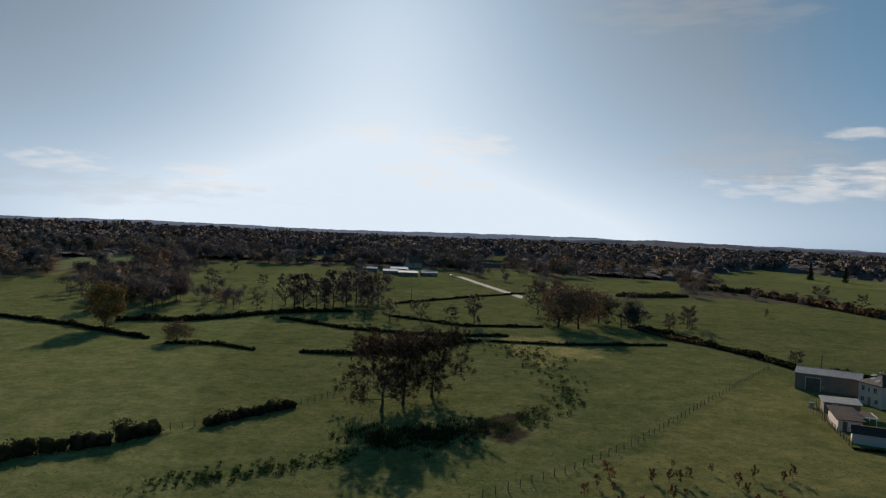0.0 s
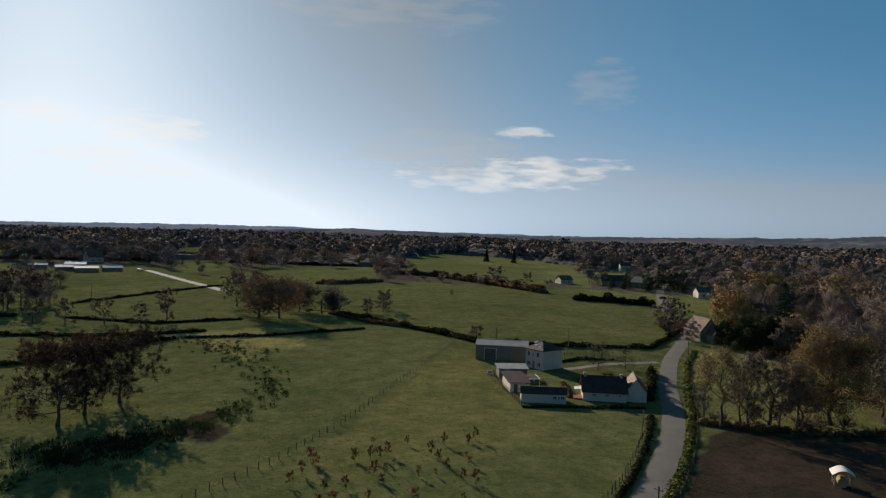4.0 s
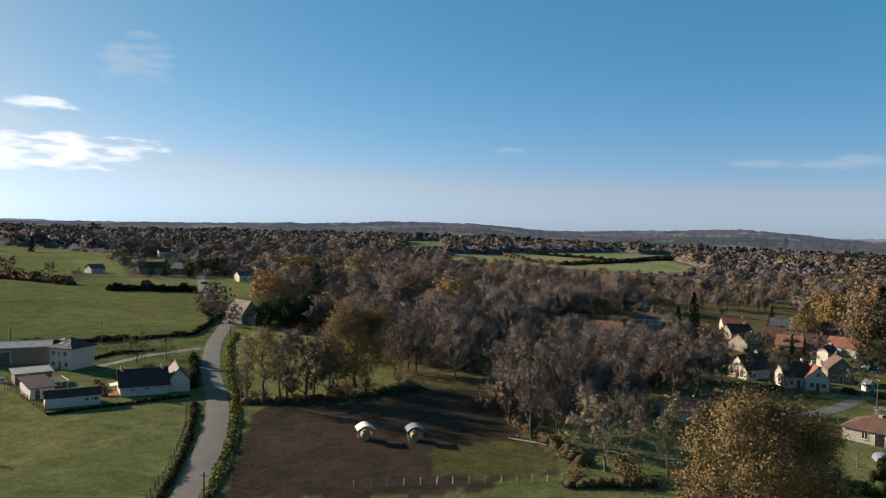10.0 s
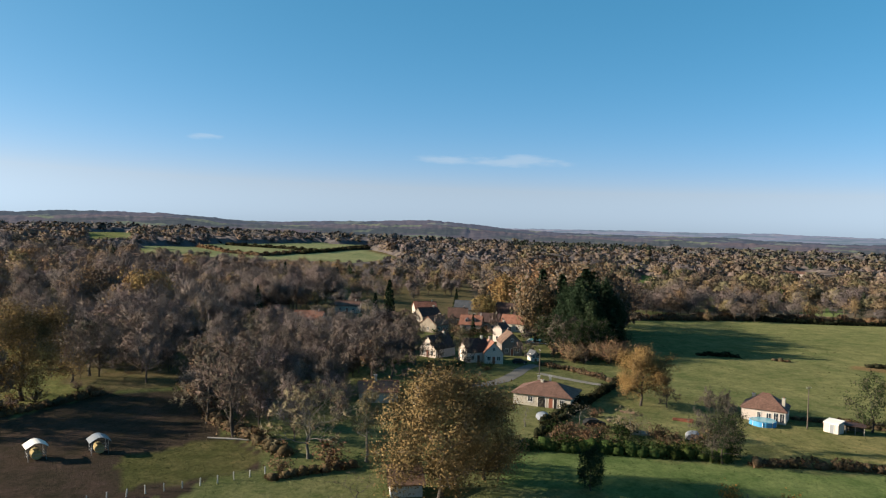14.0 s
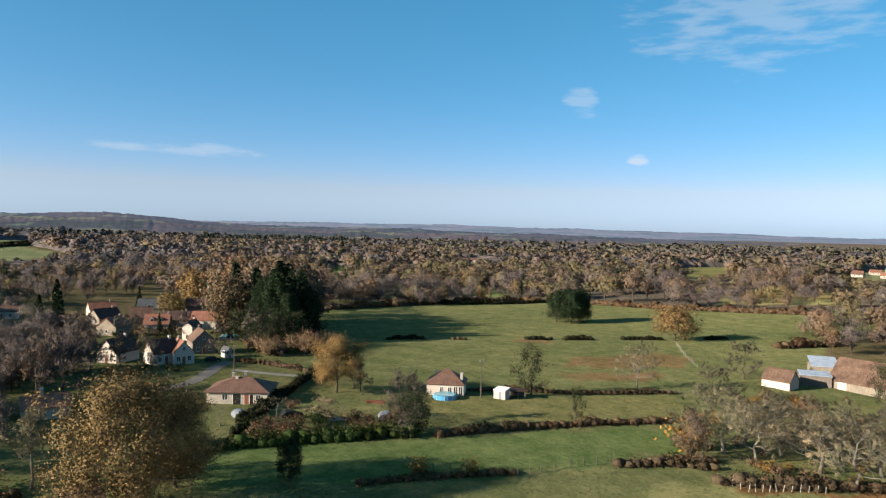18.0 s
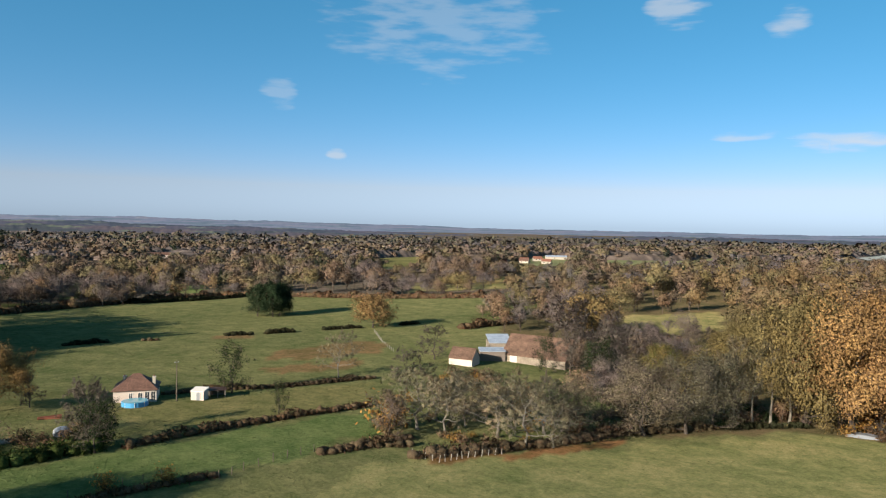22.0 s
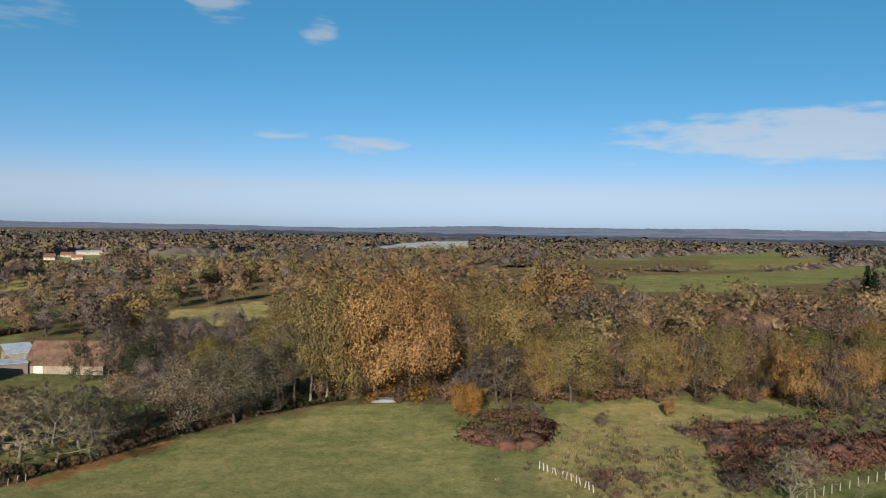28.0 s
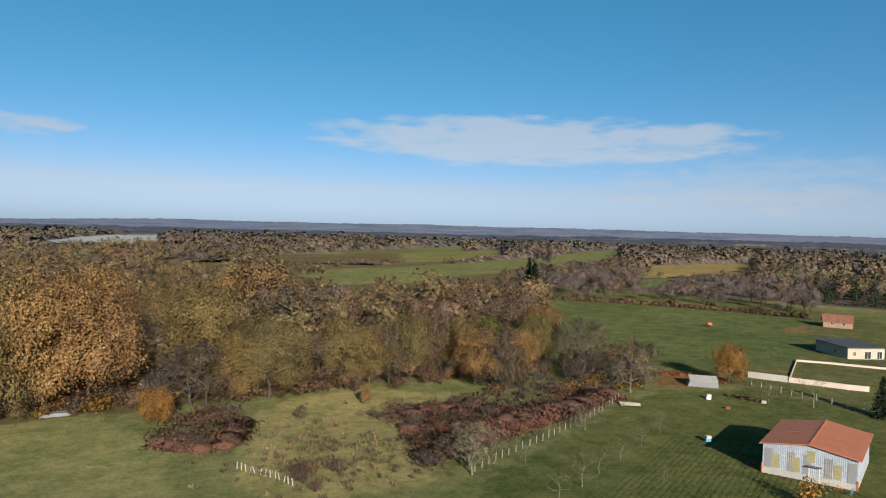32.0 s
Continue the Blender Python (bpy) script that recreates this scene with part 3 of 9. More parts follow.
def ridge(name, table, foot, reach, mat, wobble, seed, drop=1.0):
    az, up = np.array(table[::2]), np.array(table[1::2])
    az = np.where(az > 300, az - 360, az)
    order = np.argsort(az)
    az, up = az[order], up[order]
    a = np.arange(-60, 300, 0.1)
    e = np.interp(a, az, up) - drop * np.interp(a, [105, 130], [0.0, 0.2])
    e = np.convolve(np.pad(e, 20, mode="edge"), np.ones(41) / 41, "valid")
    rng = np.random.default_rng(seed)
    m, n = len(a), 12
    top = EYE[2] + reach * np.tan(np.radians(e))
    dx, dy = np.sin(np.radians(a)), np.cos(np.radians(a))
    rows = []
    for k in range(n):
        f = k / (n - 2)
        d = foot + (reach - foot) * f
        low = land(dx * foot, dy * foot) - 1.0
        rough = np.convolve(rng.normal(size=m + 24), np.ones(25) / 25, "valid") * wobble * 2.5 + np.convolve(rng.normal(size=m + 2), np.ones(3) / 3, "valid") * wobble * 0.45
        z = low + (top - low) * (f ** 1.4 if k < n - 1 else 0.3) + rough * (0.15 + f) * (k > 0)
        rows.append(np.stack([dx * d, dy * d, z], -1))
    v = np.concatenate(rows)
    q = np.concatenate([np.stack([k * m + np.arange(m - 1), k * m + np.arange(1, m), (k + 1) * m + np.arange(1, m),
                                  (k + 1) * m + np.arange(m - 1)], -1) for k in range(n - 1)])
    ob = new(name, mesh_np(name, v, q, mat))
    return tagged(ob, "long wooded hills in blue distance", "hills", kind="structure")


MID_RIDGE = tuple(v - 0.28 * (k % 2) for k, v in enumerate(NEAR_RIDGE))
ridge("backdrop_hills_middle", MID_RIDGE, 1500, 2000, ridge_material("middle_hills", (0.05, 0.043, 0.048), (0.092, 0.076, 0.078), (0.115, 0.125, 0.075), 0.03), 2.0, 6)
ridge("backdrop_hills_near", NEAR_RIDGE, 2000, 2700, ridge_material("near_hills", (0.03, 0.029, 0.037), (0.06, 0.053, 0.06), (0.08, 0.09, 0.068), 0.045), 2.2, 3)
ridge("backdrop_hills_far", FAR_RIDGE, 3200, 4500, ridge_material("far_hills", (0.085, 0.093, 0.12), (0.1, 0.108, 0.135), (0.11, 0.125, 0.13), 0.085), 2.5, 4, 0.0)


# ---- clouds: thin veils far off ----
def cloud_material(name, glow, veil, grain=0.006, fill=-1.95):
    m, n, l, p = nodes_of(name)
    n.remove(p)
    tc = n.new("ShaderNodeTexCoord")
    mp = n.new("ShaderNodeMapping")
    mp.inputs["Scale"].default_value = (grain, grain, grain * 4.5)
    l.new(tc.outputs["Object"], mp.inputs[0])
    oi = n.new("ShaderNodeObjectInfo")
    t = n.new("ShaderNodeTexNoise")
    t.noise_dimensions = "4D"
    t.inputs["Scale"].default_value, t.inputs["Detail"].default_value, t.inputs["Roughness"].default_value = 1.0, 7, 0.5
    mul = n.new("ShaderNodeMath")
    mul.operation = "MULTIPLY"
    mul.inputs[1].default_value = 40.0
    l.new(oi.outputs["Random"], mul.inputs[0])
    l.new(mul.outputs[0], t.inputs["W"])
    l.new(mp.outputs[0], t.inputs["Vector"])
    at = n.new("ShaderNodeAttribute")
    at.attribute_name = "tint"
    add = n.new("ShaderNodeMath")
    add.operation = "MULTIPLY_ADD"
    l.new(t.outputs[0], add.inputs[0])
    add.inputs[1].default_value = 2.6
    sub = n.new("ShaderNodeMath")
    sub.operation = "MULTIPLY_ADD"
    l.new(at.outputs["Fac"], sub.inputs[0])
    sub.inputs[1].default_value, sub.inputs[2].default_value = 1.15, fill
    l.new(sub.outputs[0], add.inputs[2])
    r = ramp_node(n, l, add.outputs[0], ((0.0, (0, 0, 0)), (0.7, (veil,) * 3)))
    r.color_ramp.interpolation = "EASE"
    # emission stands in for the sunlight that a cloud scatters
    em = n.new("ShaderNodeEmission")
    em.inputs[0].default_value, em.inputs[1].default_value = (1.0, 0.97, 0.95, 1), glow
    tr = n.new("ShaderNodeBsdfTransparent")
    mx = n.new("ShaderNodeMixShader")
    l.new(r.outputs[0], mx.inputs[0])
    l.new(tr.outputs[0], mx.inputs[1]), l.new(em.outputs[0], mx.inputs[2])
    l.new(mx.outputs[0], n["Material Output"].inputs[0])
    return m


# the veils near the sun are given the stronger glow
M_CLOUD_SUN = cloud_material("sunlit_cloud", 0.7, 0.42)
M_CLOUD = cloud_material("white_cloud", 0.36, 0.42, 0.003)
M_CLOUD_BANK = cloud_material("cloud_bank", 0.4, 0.5, 0.003, -1.6)
M_CLOUD_THIN = cloud_material("thin_cloud", 0.38, 0.2, 0.004)


def cloud(mat, az, up, wide, tall, label):
    """A veil of cloud facing the land, of that width and height in degrees."""
    reach = 4700.0
    n = 20
    u, v = np.meshgrid(np.linspace(-1, 1, n), np.linspace(-1, 1, n), indexing="ij")
    ax, el = np.radians(u * wide * 0.62), np.radians(up + v * tall * 0.75)
    x, y, z = reach * np.sin(ax), reach * np.cos(ax), reach * np.tan(el)
    f = np.clip(1 - (np.abs(u) ** 2.2 + np.abs(v) ** 2), 0, 1) ** 0.6
    k = np.arange(n * n).reshape(n, n)
    q = np.stack([k[:-1, :-1], k[1:, :-1], k[1:, 1:], k[:-1, 1:]], -1).reshape(-1, 4)
    ob = new("cloud", mesh_np("cloud", np.stack([x, y, z], -1).reshape(-1, 3), q, mat, np.repeat(f.reshape(-1, 1), 3, axis=1)))
    ob.matrix_world = pose(0, 0, EYE[2], 0, 0, -az)
    return tagged(ob, label, "cloud", kind="structure")


for row in ((2.3, 7.04, 9.5, 2.4), (-5.1, 7.66, 7.1, 1.4), (-0.8, 5.04, 8.6, 1.3), (2.2, 3.96, 9.0, 1.1), (-27.3, 4.06, 9.0, 1.3),
            (-17.6, 3.98, 5.7, 0.9), (28.4, 4.28, 15.7, 1.7), (31.5, 5.39, 7.1, 0.9), (30.9, 8.06, 4.8, 0.8), (34.5, 5.50, 12.8, 1.4), (32.1, 4.49, 11.4, 1.2), (31.3, 8.09, 4.8, 0.8), (-16.6, 2.94, 7.6, 0.9)):
    cloud(M_CLOUD_SUN, *row, "bright streak of sunlit cloud")
for row in ((149.7, 15.96, 4.8, 2.4), (157.4, 14.68, 3.3, 2.4), (154.4, 6.97, 5.7, 0.7), (161.3, 6.00, 6.7, 0.9),
             (160.9, 6.40, 7.1, 1.1), (123.5, 5.38, 1.7, 0.9)):
    cloud(M_CLOUD, *row, "white streak of fair-weather cloud")
for row in ((131.3, 15.71, 18.1, 7.1), (24.1, 6.29, 15.2, 3.3), (22.9, 6.29, 12.3, 3.3), (37.3, 11.59, 5.7, 3.3), (-146.9, 3.92, 24.7, 4.3), (119.0, 9.73, 2.9, 2.4), (88.0, 5.41, 14.2, 0.9),
            (-25.4, 2.29, 33.2, 2.4), (20.6, 17.00, 19.9, 2.9), (66.0, 6.38, 3.3, 0.5)):
    cloud(M_CLOUD_THIN, *row, "thin veil of high cloud")


cloud(M_CLOUD_BANK, -162.2, 7.02, 31.4, 2.9, "long white bank of fair-weather cloud")


def ribbon(name, line, width, mat, label, category, lift=0.03, step=2.0):
    """A road or path laid on the ground along a smooth line."""
    pts = [Vector((*p, 0)) for p in line]
    dense = []
    for k in range(len(pts) - 1):
        p0, p1, p2, p3 = pts[max(k - 1, 0)], pts[k], pts[k + 1], pts[min(k + 2, len(pts) - 1)]
        cnt = max(2, int((p2 - p1).length / step))
        for s in range(cnt):
            u = s / cnt
            dense.append(0.5 * ((2 * p1) + (p2 - p0) * u + (2 * p0 - 5 * p1 + 4 * p2 - p3) * u ** 2 + (3 * p1 - p0 - 3 * p2 + p3) * u ** 3))
    dense.append(pts[-1])
    verts, cols = [], 5
    for k, p in enumerate(dense):
        d = (dense[min(k + 1, len(dense) - 1)] - dense[max(k - 1, 0)]).normalized()
        side = Vector((d.y, -d.x, 0))
        for c in range(cols):
            w = (c / (cols - 1) - 0.5) * width * (1 + 0.05 * math.sin(k * 1.7 + c))
            q = p + side * w
            verts.append((q.x, q.y, float(land(q.x, q.y)) + lift + 0.05 * (1 - (2 * c / (cols - 1) - 1) ** 2)))
    quads = [(k * cols + c, k * cols + c + 1, (k + 1) * cols + c + 1, (k + 1) * cols + c)
             for k in range(len(dense) - 1) for c in range(cols - 1)]
    return tagged(new(name, mesh_np(name, verts, quads, mat)), label, category, kind="structure")


ROAD = ((44.0, 57.0), (52.5, 64.0), (62.9, 72.5), (73.3, 81.2), (83.4, 89.9), (94.1, 99.9), (106.4, 113.2), (121.7, 131.5), (146.8, 157.8), (164.9, 173.9), (184.7, 190.9), (194.0, 198.4), (209.1, 216.5), (218.0, 232.8), (246.7, 271.8), (303.0, 336.6), (349.4, 382.5))
ribbon("road", ROAD, 4.4, M_ASPHALT, "narrow grey asphalt country road", "road", 0.05)
ribbon("road_far", ((23.1, 500.3), (34.6, 451.2), (44.5, 408.8), (52.3, 371.1)), 5.0, M_GRAVEL, "pale farm road between far fields", "road", 0.1)
ribbon("road_drive", ((141.5, 157.2), (132.0, 157.8), (125.6, 158.3), (118.5, 157.1), (108.5, 155.0)), 2.4, M_GRAVEL, "pale gravel drive to the houses", "drive", 0.04)
ribbon("road_village", ((166.0, 9.5), (172.8, 3.3), (183.5, -0.7), (194.7, -3.6), (200.7, -6.7)), 3.6, M_ASPHALT, "grey lane into the hamlet", "road", 0.05)
ribbon("road_village_lane", ((188.1, -7.1), (183.3, -13.1), (179.2, -19.4), (176.9, -24.6)), 2.6, M_GRAVEL, "pale lane beside the hedge", "road", 0.05)


# ---- plants ----
def unit_rows(v):
    return v / np.maximum(np.linalg.norm(v, axis=1, keepdims=True), 1e-9)


def tubes(segs, sides):
    """Tapered limbs: rows of start, end, radius at start, radius at end."""
    s = np.asarray(segs, dtype=np.float64)
    p0, p1, r0, r1 = s[:, :3], s[:, 3:6], s[:, 6], s[:, 7]
    d = unit_rows(p1 - p0)
    ref = np.where(np.abs(d[:, 2:3]) > 0.9, [[1.0, 0, 0]], [[0, 0, 1.0]])
    u = unit_rows(np.cross(d, ref))
    w = np.cross(d, u)
    a = np.arange(sides) * 2 * np.pi / sides
    ring = np.cos(a)[None, :, None] * u[:, None, :] + np.sin(a)[None, :, None] * w[:, None, :]
    v = np.concatenate([p0[:, None] + ring * r0[:, None, None], p1[:, None] + ring * r1[:, None, None]], 1)
    k = np.arange(sides)
    base = np.stack([k, (k + 1) % sides, (k + 1) % sides + sides, k + sides], -1)
    q = (np.arange(len(s)) * 2 * sides)[:, None, None] + base[None]
    return v.reshape(-1, 3), q.reshape(-1, 4)


def cards(rng, centres, long, wide, dirs=None, faces=None):
    """Small four-sided leaves or twigs about the centres, turned at random, along dirs or facing faces."""
    n = len(centres)
    u = unit_rows(rng.normal(size=(n, 3))) if dirs is None else unit_rows(dirs)
    if faces is not None:
        u = unit_rows(np.cross(faces, rng.normal(size=(n, 3))))
    w = unit_rows(np.cross(u, rng.normal(size=(n, 3)) if faces is None else faces))
    L = (np.ones(n) * long * rng.uniform(0.6, 1.3, n))[:, None] * 0.5
    W = (np.ones(n) * wide * rng.uniform(0.6, 1.3, n))[:, None] * 0.5
    c = np.asarray(centres)
    v = np.stack([c - u * L - w * W * 0.6, c + w * W - u * L * 0.1, c + u * L + w * W * 0.4, c - w * W + u * L * 0.2], 1)
    return v.reshape(-1, 3), np.arange(4 * n).reshape(-1, 4)


def quad_sphere(n):
    """A round body of 6 n n four-sided faces, of radius 1."""
    t = np.tan(np.linspace(-1, 1, n + 1) * np.pi / 4)
    a, b = np.meshgrid(t, t, indexing="ij")
    one = np.ones_like(a)
    k = np.arange((n + 1) ** 2).reshape(n + 1, n + 1)
    q = np.stack([k[:-1, :-1], k[1:, :-1], k[1:, 1:], k[:-1, 1:]], -1).reshape(-1, 4)
    vs, qs = [], []
    for m, (x, y, z) in enumerate(((one, a, b), (-one, b, a), (b, one, a), (a, -one, b), (a, b, one), (b, a, -one))):
        vs.append(np.stack([x, y, z], -1).reshape(-1, 3)), qs.append(q + m * (n + 1) ** 2)
    v, q = unit_rows(np.concatenate(vs)), np.concatenate(qs)
    _, first, back = np.unique(np.round(v, 5), axis=0, return_index=True, return_inverse=True)
    return v[first], back.reshape(-1)[q]


def lumps_of(rng, hubs, radii, n, uneven=0.14):
    """Uneven rounded clumps about the hubs: corners, faces and their outward directions."""
    u, q = quad_sphere(n)
    m = len(hubs)
    d = np.tile(u[None], (m, 1, 1))
    grow = 1 + rng.normal(size=(m, len(u), 1)) * uneven
    v = hubs[:, None] + d * radii[:, None, :] * grow
    return v.reshape(-1, 3), (q[None] + (np.arange(m) * len(u))[:, None, None]).reshape(-1, 4), d.reshape(-1, 3)


def skeleton_of(rng, height, spread, fork=0.2, counts=(12, 4, 3), lean=0.0, upright=0.25):
    """Trunk and limbs of a broadleaf tree: limb rows by level, and the tips with their directions."""
    levels = [[], [], [], []]
    tips = []
    spine = [np.zeros(3)]
    for k in range(1, 7):
        spine.append(np.array([lean * k / 6, 0, height * 0.9 * k / 6]) + np.append(rng.normal(size=2) * height * 0.014 * k ** 0.5, 0))
    rad = [height * 0.02 * (1 - 0.9 * k / 6) ** 0.9 for k in range(7)]
    rad[0] *= 1.35
    for k in range(6):
        levels[0].append((*spine[k], *spine[k + 1], rad[k], rad[k + 1]))

    def at(f):
        f = min(max(f / 0.9 * 6, 0), 5.999)
        k = int(f)
        return spine[k] + (spine[k + 1] - spine[k]) * (f - k), rad[k] + (rad[k + 1] - rad[k]) * (f - k)

    def push(level, p, d, length, r, bow):
        """One bent limb of three pieces; returns points along it."""
        out = [p]
        for k in range(3 if level == 1 else 2):
            d = d + rng.normal(size=3) * 0.16 + np.array([0, 0, bow])
            d = d / np.linalg.norm(d)
            q = out[-1] + d * length / (3 if level == 1 else 2)
            r2 = r * 0.66
            levels[level].append((*out[-1], *q, r, r2))
            out.append(q)
            r = r2
        return out, d

    n1 = counts[0]
    for k in range(n1):
        f = fork + (0.88 - fork) * (k + rng.uniform(0, 0.8)) / n1
        p, r = at(f)
        g = (f - fork) / (0.9 - fork)
        reach = 0.44 * height * spread * math.sqrt(max(0.05, 1 - ((g - 0.42) / 0.66) ** 2)) * rng.uniform(0.75, 1.1)
        a = k * 2.4 + rng.uniform(-0.5, 0.5)
        rise = upright * 0.5 + 0.15 + g * 0.9
        d = np.array([math.cos(a), math.sin(a), rise])
        pts, d1 = push(1, p, d / np.linalg.norm(d), reach, r * 0.55, 0.02)
        for j in range(counts[1]):
            s = 0.35 + 0.65 * (j + 0.5) / counts[1]
            i = min(int(s * 3), 2)
            q = pts[i] + (pts[i + 1] - pts[i]) * (s * 3 - i)
            d2 = d1 + unit_rows(rng.normal(size=(1, 3)))[0] * 0.95 + np.array([0, 0, 0.2 + upright])
            pts2, d3 = push(2, q, d2 / np.linalg.norm(d2), reach * rng.uniform(0.32, 0.5), r * 0.2, 0.05)
            for m in range(counts[2]):
                q2 = pts2[1] + (pts2[2] - pts2[1]) * rng.uniform(-0.6, 1)
                d4 = d3 + rng.normal(size=3) * 0.6 + np.array([0, 0, 0.1])
                d4 /= np.linalg.norm(d4)
                e = q2 + d4 * reach * rng.uniform(0.16, 0.28)
                levels[3].append((*q2, *e, r * 0.08 + 0.01, 0.008))
                tips.append((*e, *d4))
    tips = np.array(tips)
    k = height * 0.96 / tips[:, 2].max()
    tips[:, 2] *= k
    levels = [np.array(x) for x in levels]
    for x in levels:
        x[:, [2, 5]] *= k
    return levels, tips


def tint_rows(rng, n, colour, spread=0.2):
    c = np.array(colour)[None] * (1 + rng.normal(size=(n, 1)) * spread)
    c = np.clip(c * (1 + rng.normal(size=(n, 3)) * 0.06), 0.004, 0.9)
    return np.repeat(c, 4, axis=0)


def join_parts(parts):
    vs, qs, cs, off = [], [], [], 0
    for v, q, c in parts:
        vs.append(v), qs.append(q + off), cs.append(c)
        off += len(v)
    return np.concatenate(vs), np.concatenate(qs), np.concatenate(cs)


BARE = (0.135, 0.11, 0.094)
BARE_PALE = (0.215, 0.182, 0.118)
RUSSET = (0.225, 0.135, 0.08)
GOLD = (0.25, 0.152, 0.07)
OLIVE = (0.2, 0.148, 0.066)
GREEN = (0.08, 0.1, 0.03)
DARKGREEN = (0.02, 0.031, 0.017)
IVY = (0.028, 0.044, 0.016)
RED = (0.2, 0.06, 0.03)


def broadleaf(name, label, seed, height=14.0, spread=1.0, leaf=OLIVE, second=None, leaves=14, twigs=5, fork=0.1,
              counts=(13, 4, 3), bark=None, size=0.5, twig=BARE, upright=0.25, cloud=0.05, lean=0.0, thick=0.0042, full=0, lift=0.55):
    """One broadleaf tree: trunk with limbs, and a crown of leaves or bare twigs."""
    rng = np.random.default_rng(seed)
    levels, tips = skeleton_of(rng, height, spread, fork, counts, lean, upright)
    e = new(name)
    tagged(e, label, "tree")
    parts = [tubes(levels[0], 8), tubes(levels[1], 6)] + [tubes(x, 4 if k == 0 else 3) for k, x in enumerate(levels[2:])]
    v, q, _ = join_parts([(a, b, np.zeros(1)) for a, b in parts])
    part("trunk", mesh_np("trunk", v, q, bark or M_BARK), None, e)
    crown = []
    if twigs:
        c = np.repeat(tips, twigs, axis=0)
        d = c[:, 3:] + rng.normal(size=(len(c), 3)) * 0.55
        ln = height * 0.075
        tv, tq = cards(rng, c[:, :3] + unit_rows(d) * ln * 0.4, ln, height * thick, d)
        crown.append((tv, tq, tint_rows(rng, len(c), twig, 0.15)))
    hub_rows = [np.repeat(np.repeat(tips[:, :3], twigs, axis=0), 4, axis=0)] if twigs else []
    if leaves:
        spots = tips[:, :3]
        if full:
            # boughs fill the round of the crown between the limbs
            u = unit_rows(rng.normal(size=(full, 3)) + np.array([0, 0, 0.15]))
            shell = u * rng.uniform(0.6, 0.98, (full, 1)) * np.array([0.42 * spread, 0.42 * spread, 0.95 - lift]) * height
            spots = np.concatenate([spots, shell + np.array([0, 0, height * lift])])
        n = len(spots)
        c = np.repeat(spots, leaves, axis=0) + rng.normal(size=(n * leaves, 3)) * height * cloud
        c[:, 2] = np.maximum(c[:, 2], height * 0.04)
        hubs = np.repeat(spots, leaves, axis=0)
        out = unit_rows(c - np.array([0, 0, height * 0.42])) + unit_rows(c - hubs) + rng.normal(size=c.shape) * 0.7
        lv, lq = cards(rng, c, size, size * 0.8, faces=out)
        per_tip = rng.uniform(0, 1, n) ** 1.5
        mixc = np.repeat(per_tip, leaves)[:, None]
        cc = np.array(leaf)[None] * (1 - mixc) + np.array(second or leaf)[None] * mixc
        # boughs differ in tone at random, and each leaf on them a little more
        cc = cc * np.repeat(1 + rng.normal(size=(n, 1)) * 0.22, leaves, axis=0).clip(0.5, 1.5) * (1 + rng.normal(size=(len(c), 1)) * 0.1)
        crown.append((lv, lq, np.repeat(np.clip(cc, 0.004, 0.9), 4, axis=0)))
        hub_rows.append(np.repeat(hubs, 4, axis=0))
    v, q, cc = join_parts(crown)
    nn, q = crown_normals(v, q, np.array([0, 0, height * 0.42]), height * 0.45, rng, 0.22, np.concatenate(hub_rows), height * cloud * 1.8)
    part("crown", mesh_np("crown", v, q, M_LEAF if leaves else M_TWIG, cc, nn), None, e)
    return e


def conifer(name, label, seed, height=16.0, width=0.27, colour=DARKGREEN, whorls=30, boughs=14, low=0.06):
    rng = np.random.default_rng(seed)
    e = tagged(new(name), label, "tree")
    v, q = tubes([(0, 0, 0, 0, 0, height * 0.5, height * 0.018, height * 0.01), (0, 0, height * 0.5, 0, 0, height, height * 0.01, 0.02)], 7)
    part("trunk", mesh_np("trunk", v, q, M_BARK), None, e)
    cs, ds, ls = [], [], []
    for k in range(whorls):
        f = low + (1 - low) * k / whorls
        reach = height * width * (1 - f) ** 0.85 * rng.uniform(0.8, 1.15) + 0.15
        for b in range(boughs):
            a = rng.uniform(0, 2 * np.pi)
            steps = max(2, int(reach / 0.55))
            for s in range(steps):
                g = (s + 0.5) / steps
                r = reach * g
                cs.append((math.cos(a) * r, math.sin(a) * r, height * f - r * 0.3 + rng.normal() * 0.15))
                ds.append((math.cos(a) + rng.normal() * 0.4, math.sin(a) + rng.normal() * 0.4, -0.35 + rng.normal() * 0.25))
                ls.append(0.9 * (1.15 - 0.5 * g))
    cs, ds = np.array(cs), np.array(ds)
    cv, cq = cards(rng, cs, np.array(ls) * height / 16, 0.5 * height / 16, ds)
    part("crown", mesh_np("crown", cv, cq, M_NEEDLE, tint_rows(rng, len(cs), colour, 0.3)), None, e)
    return e


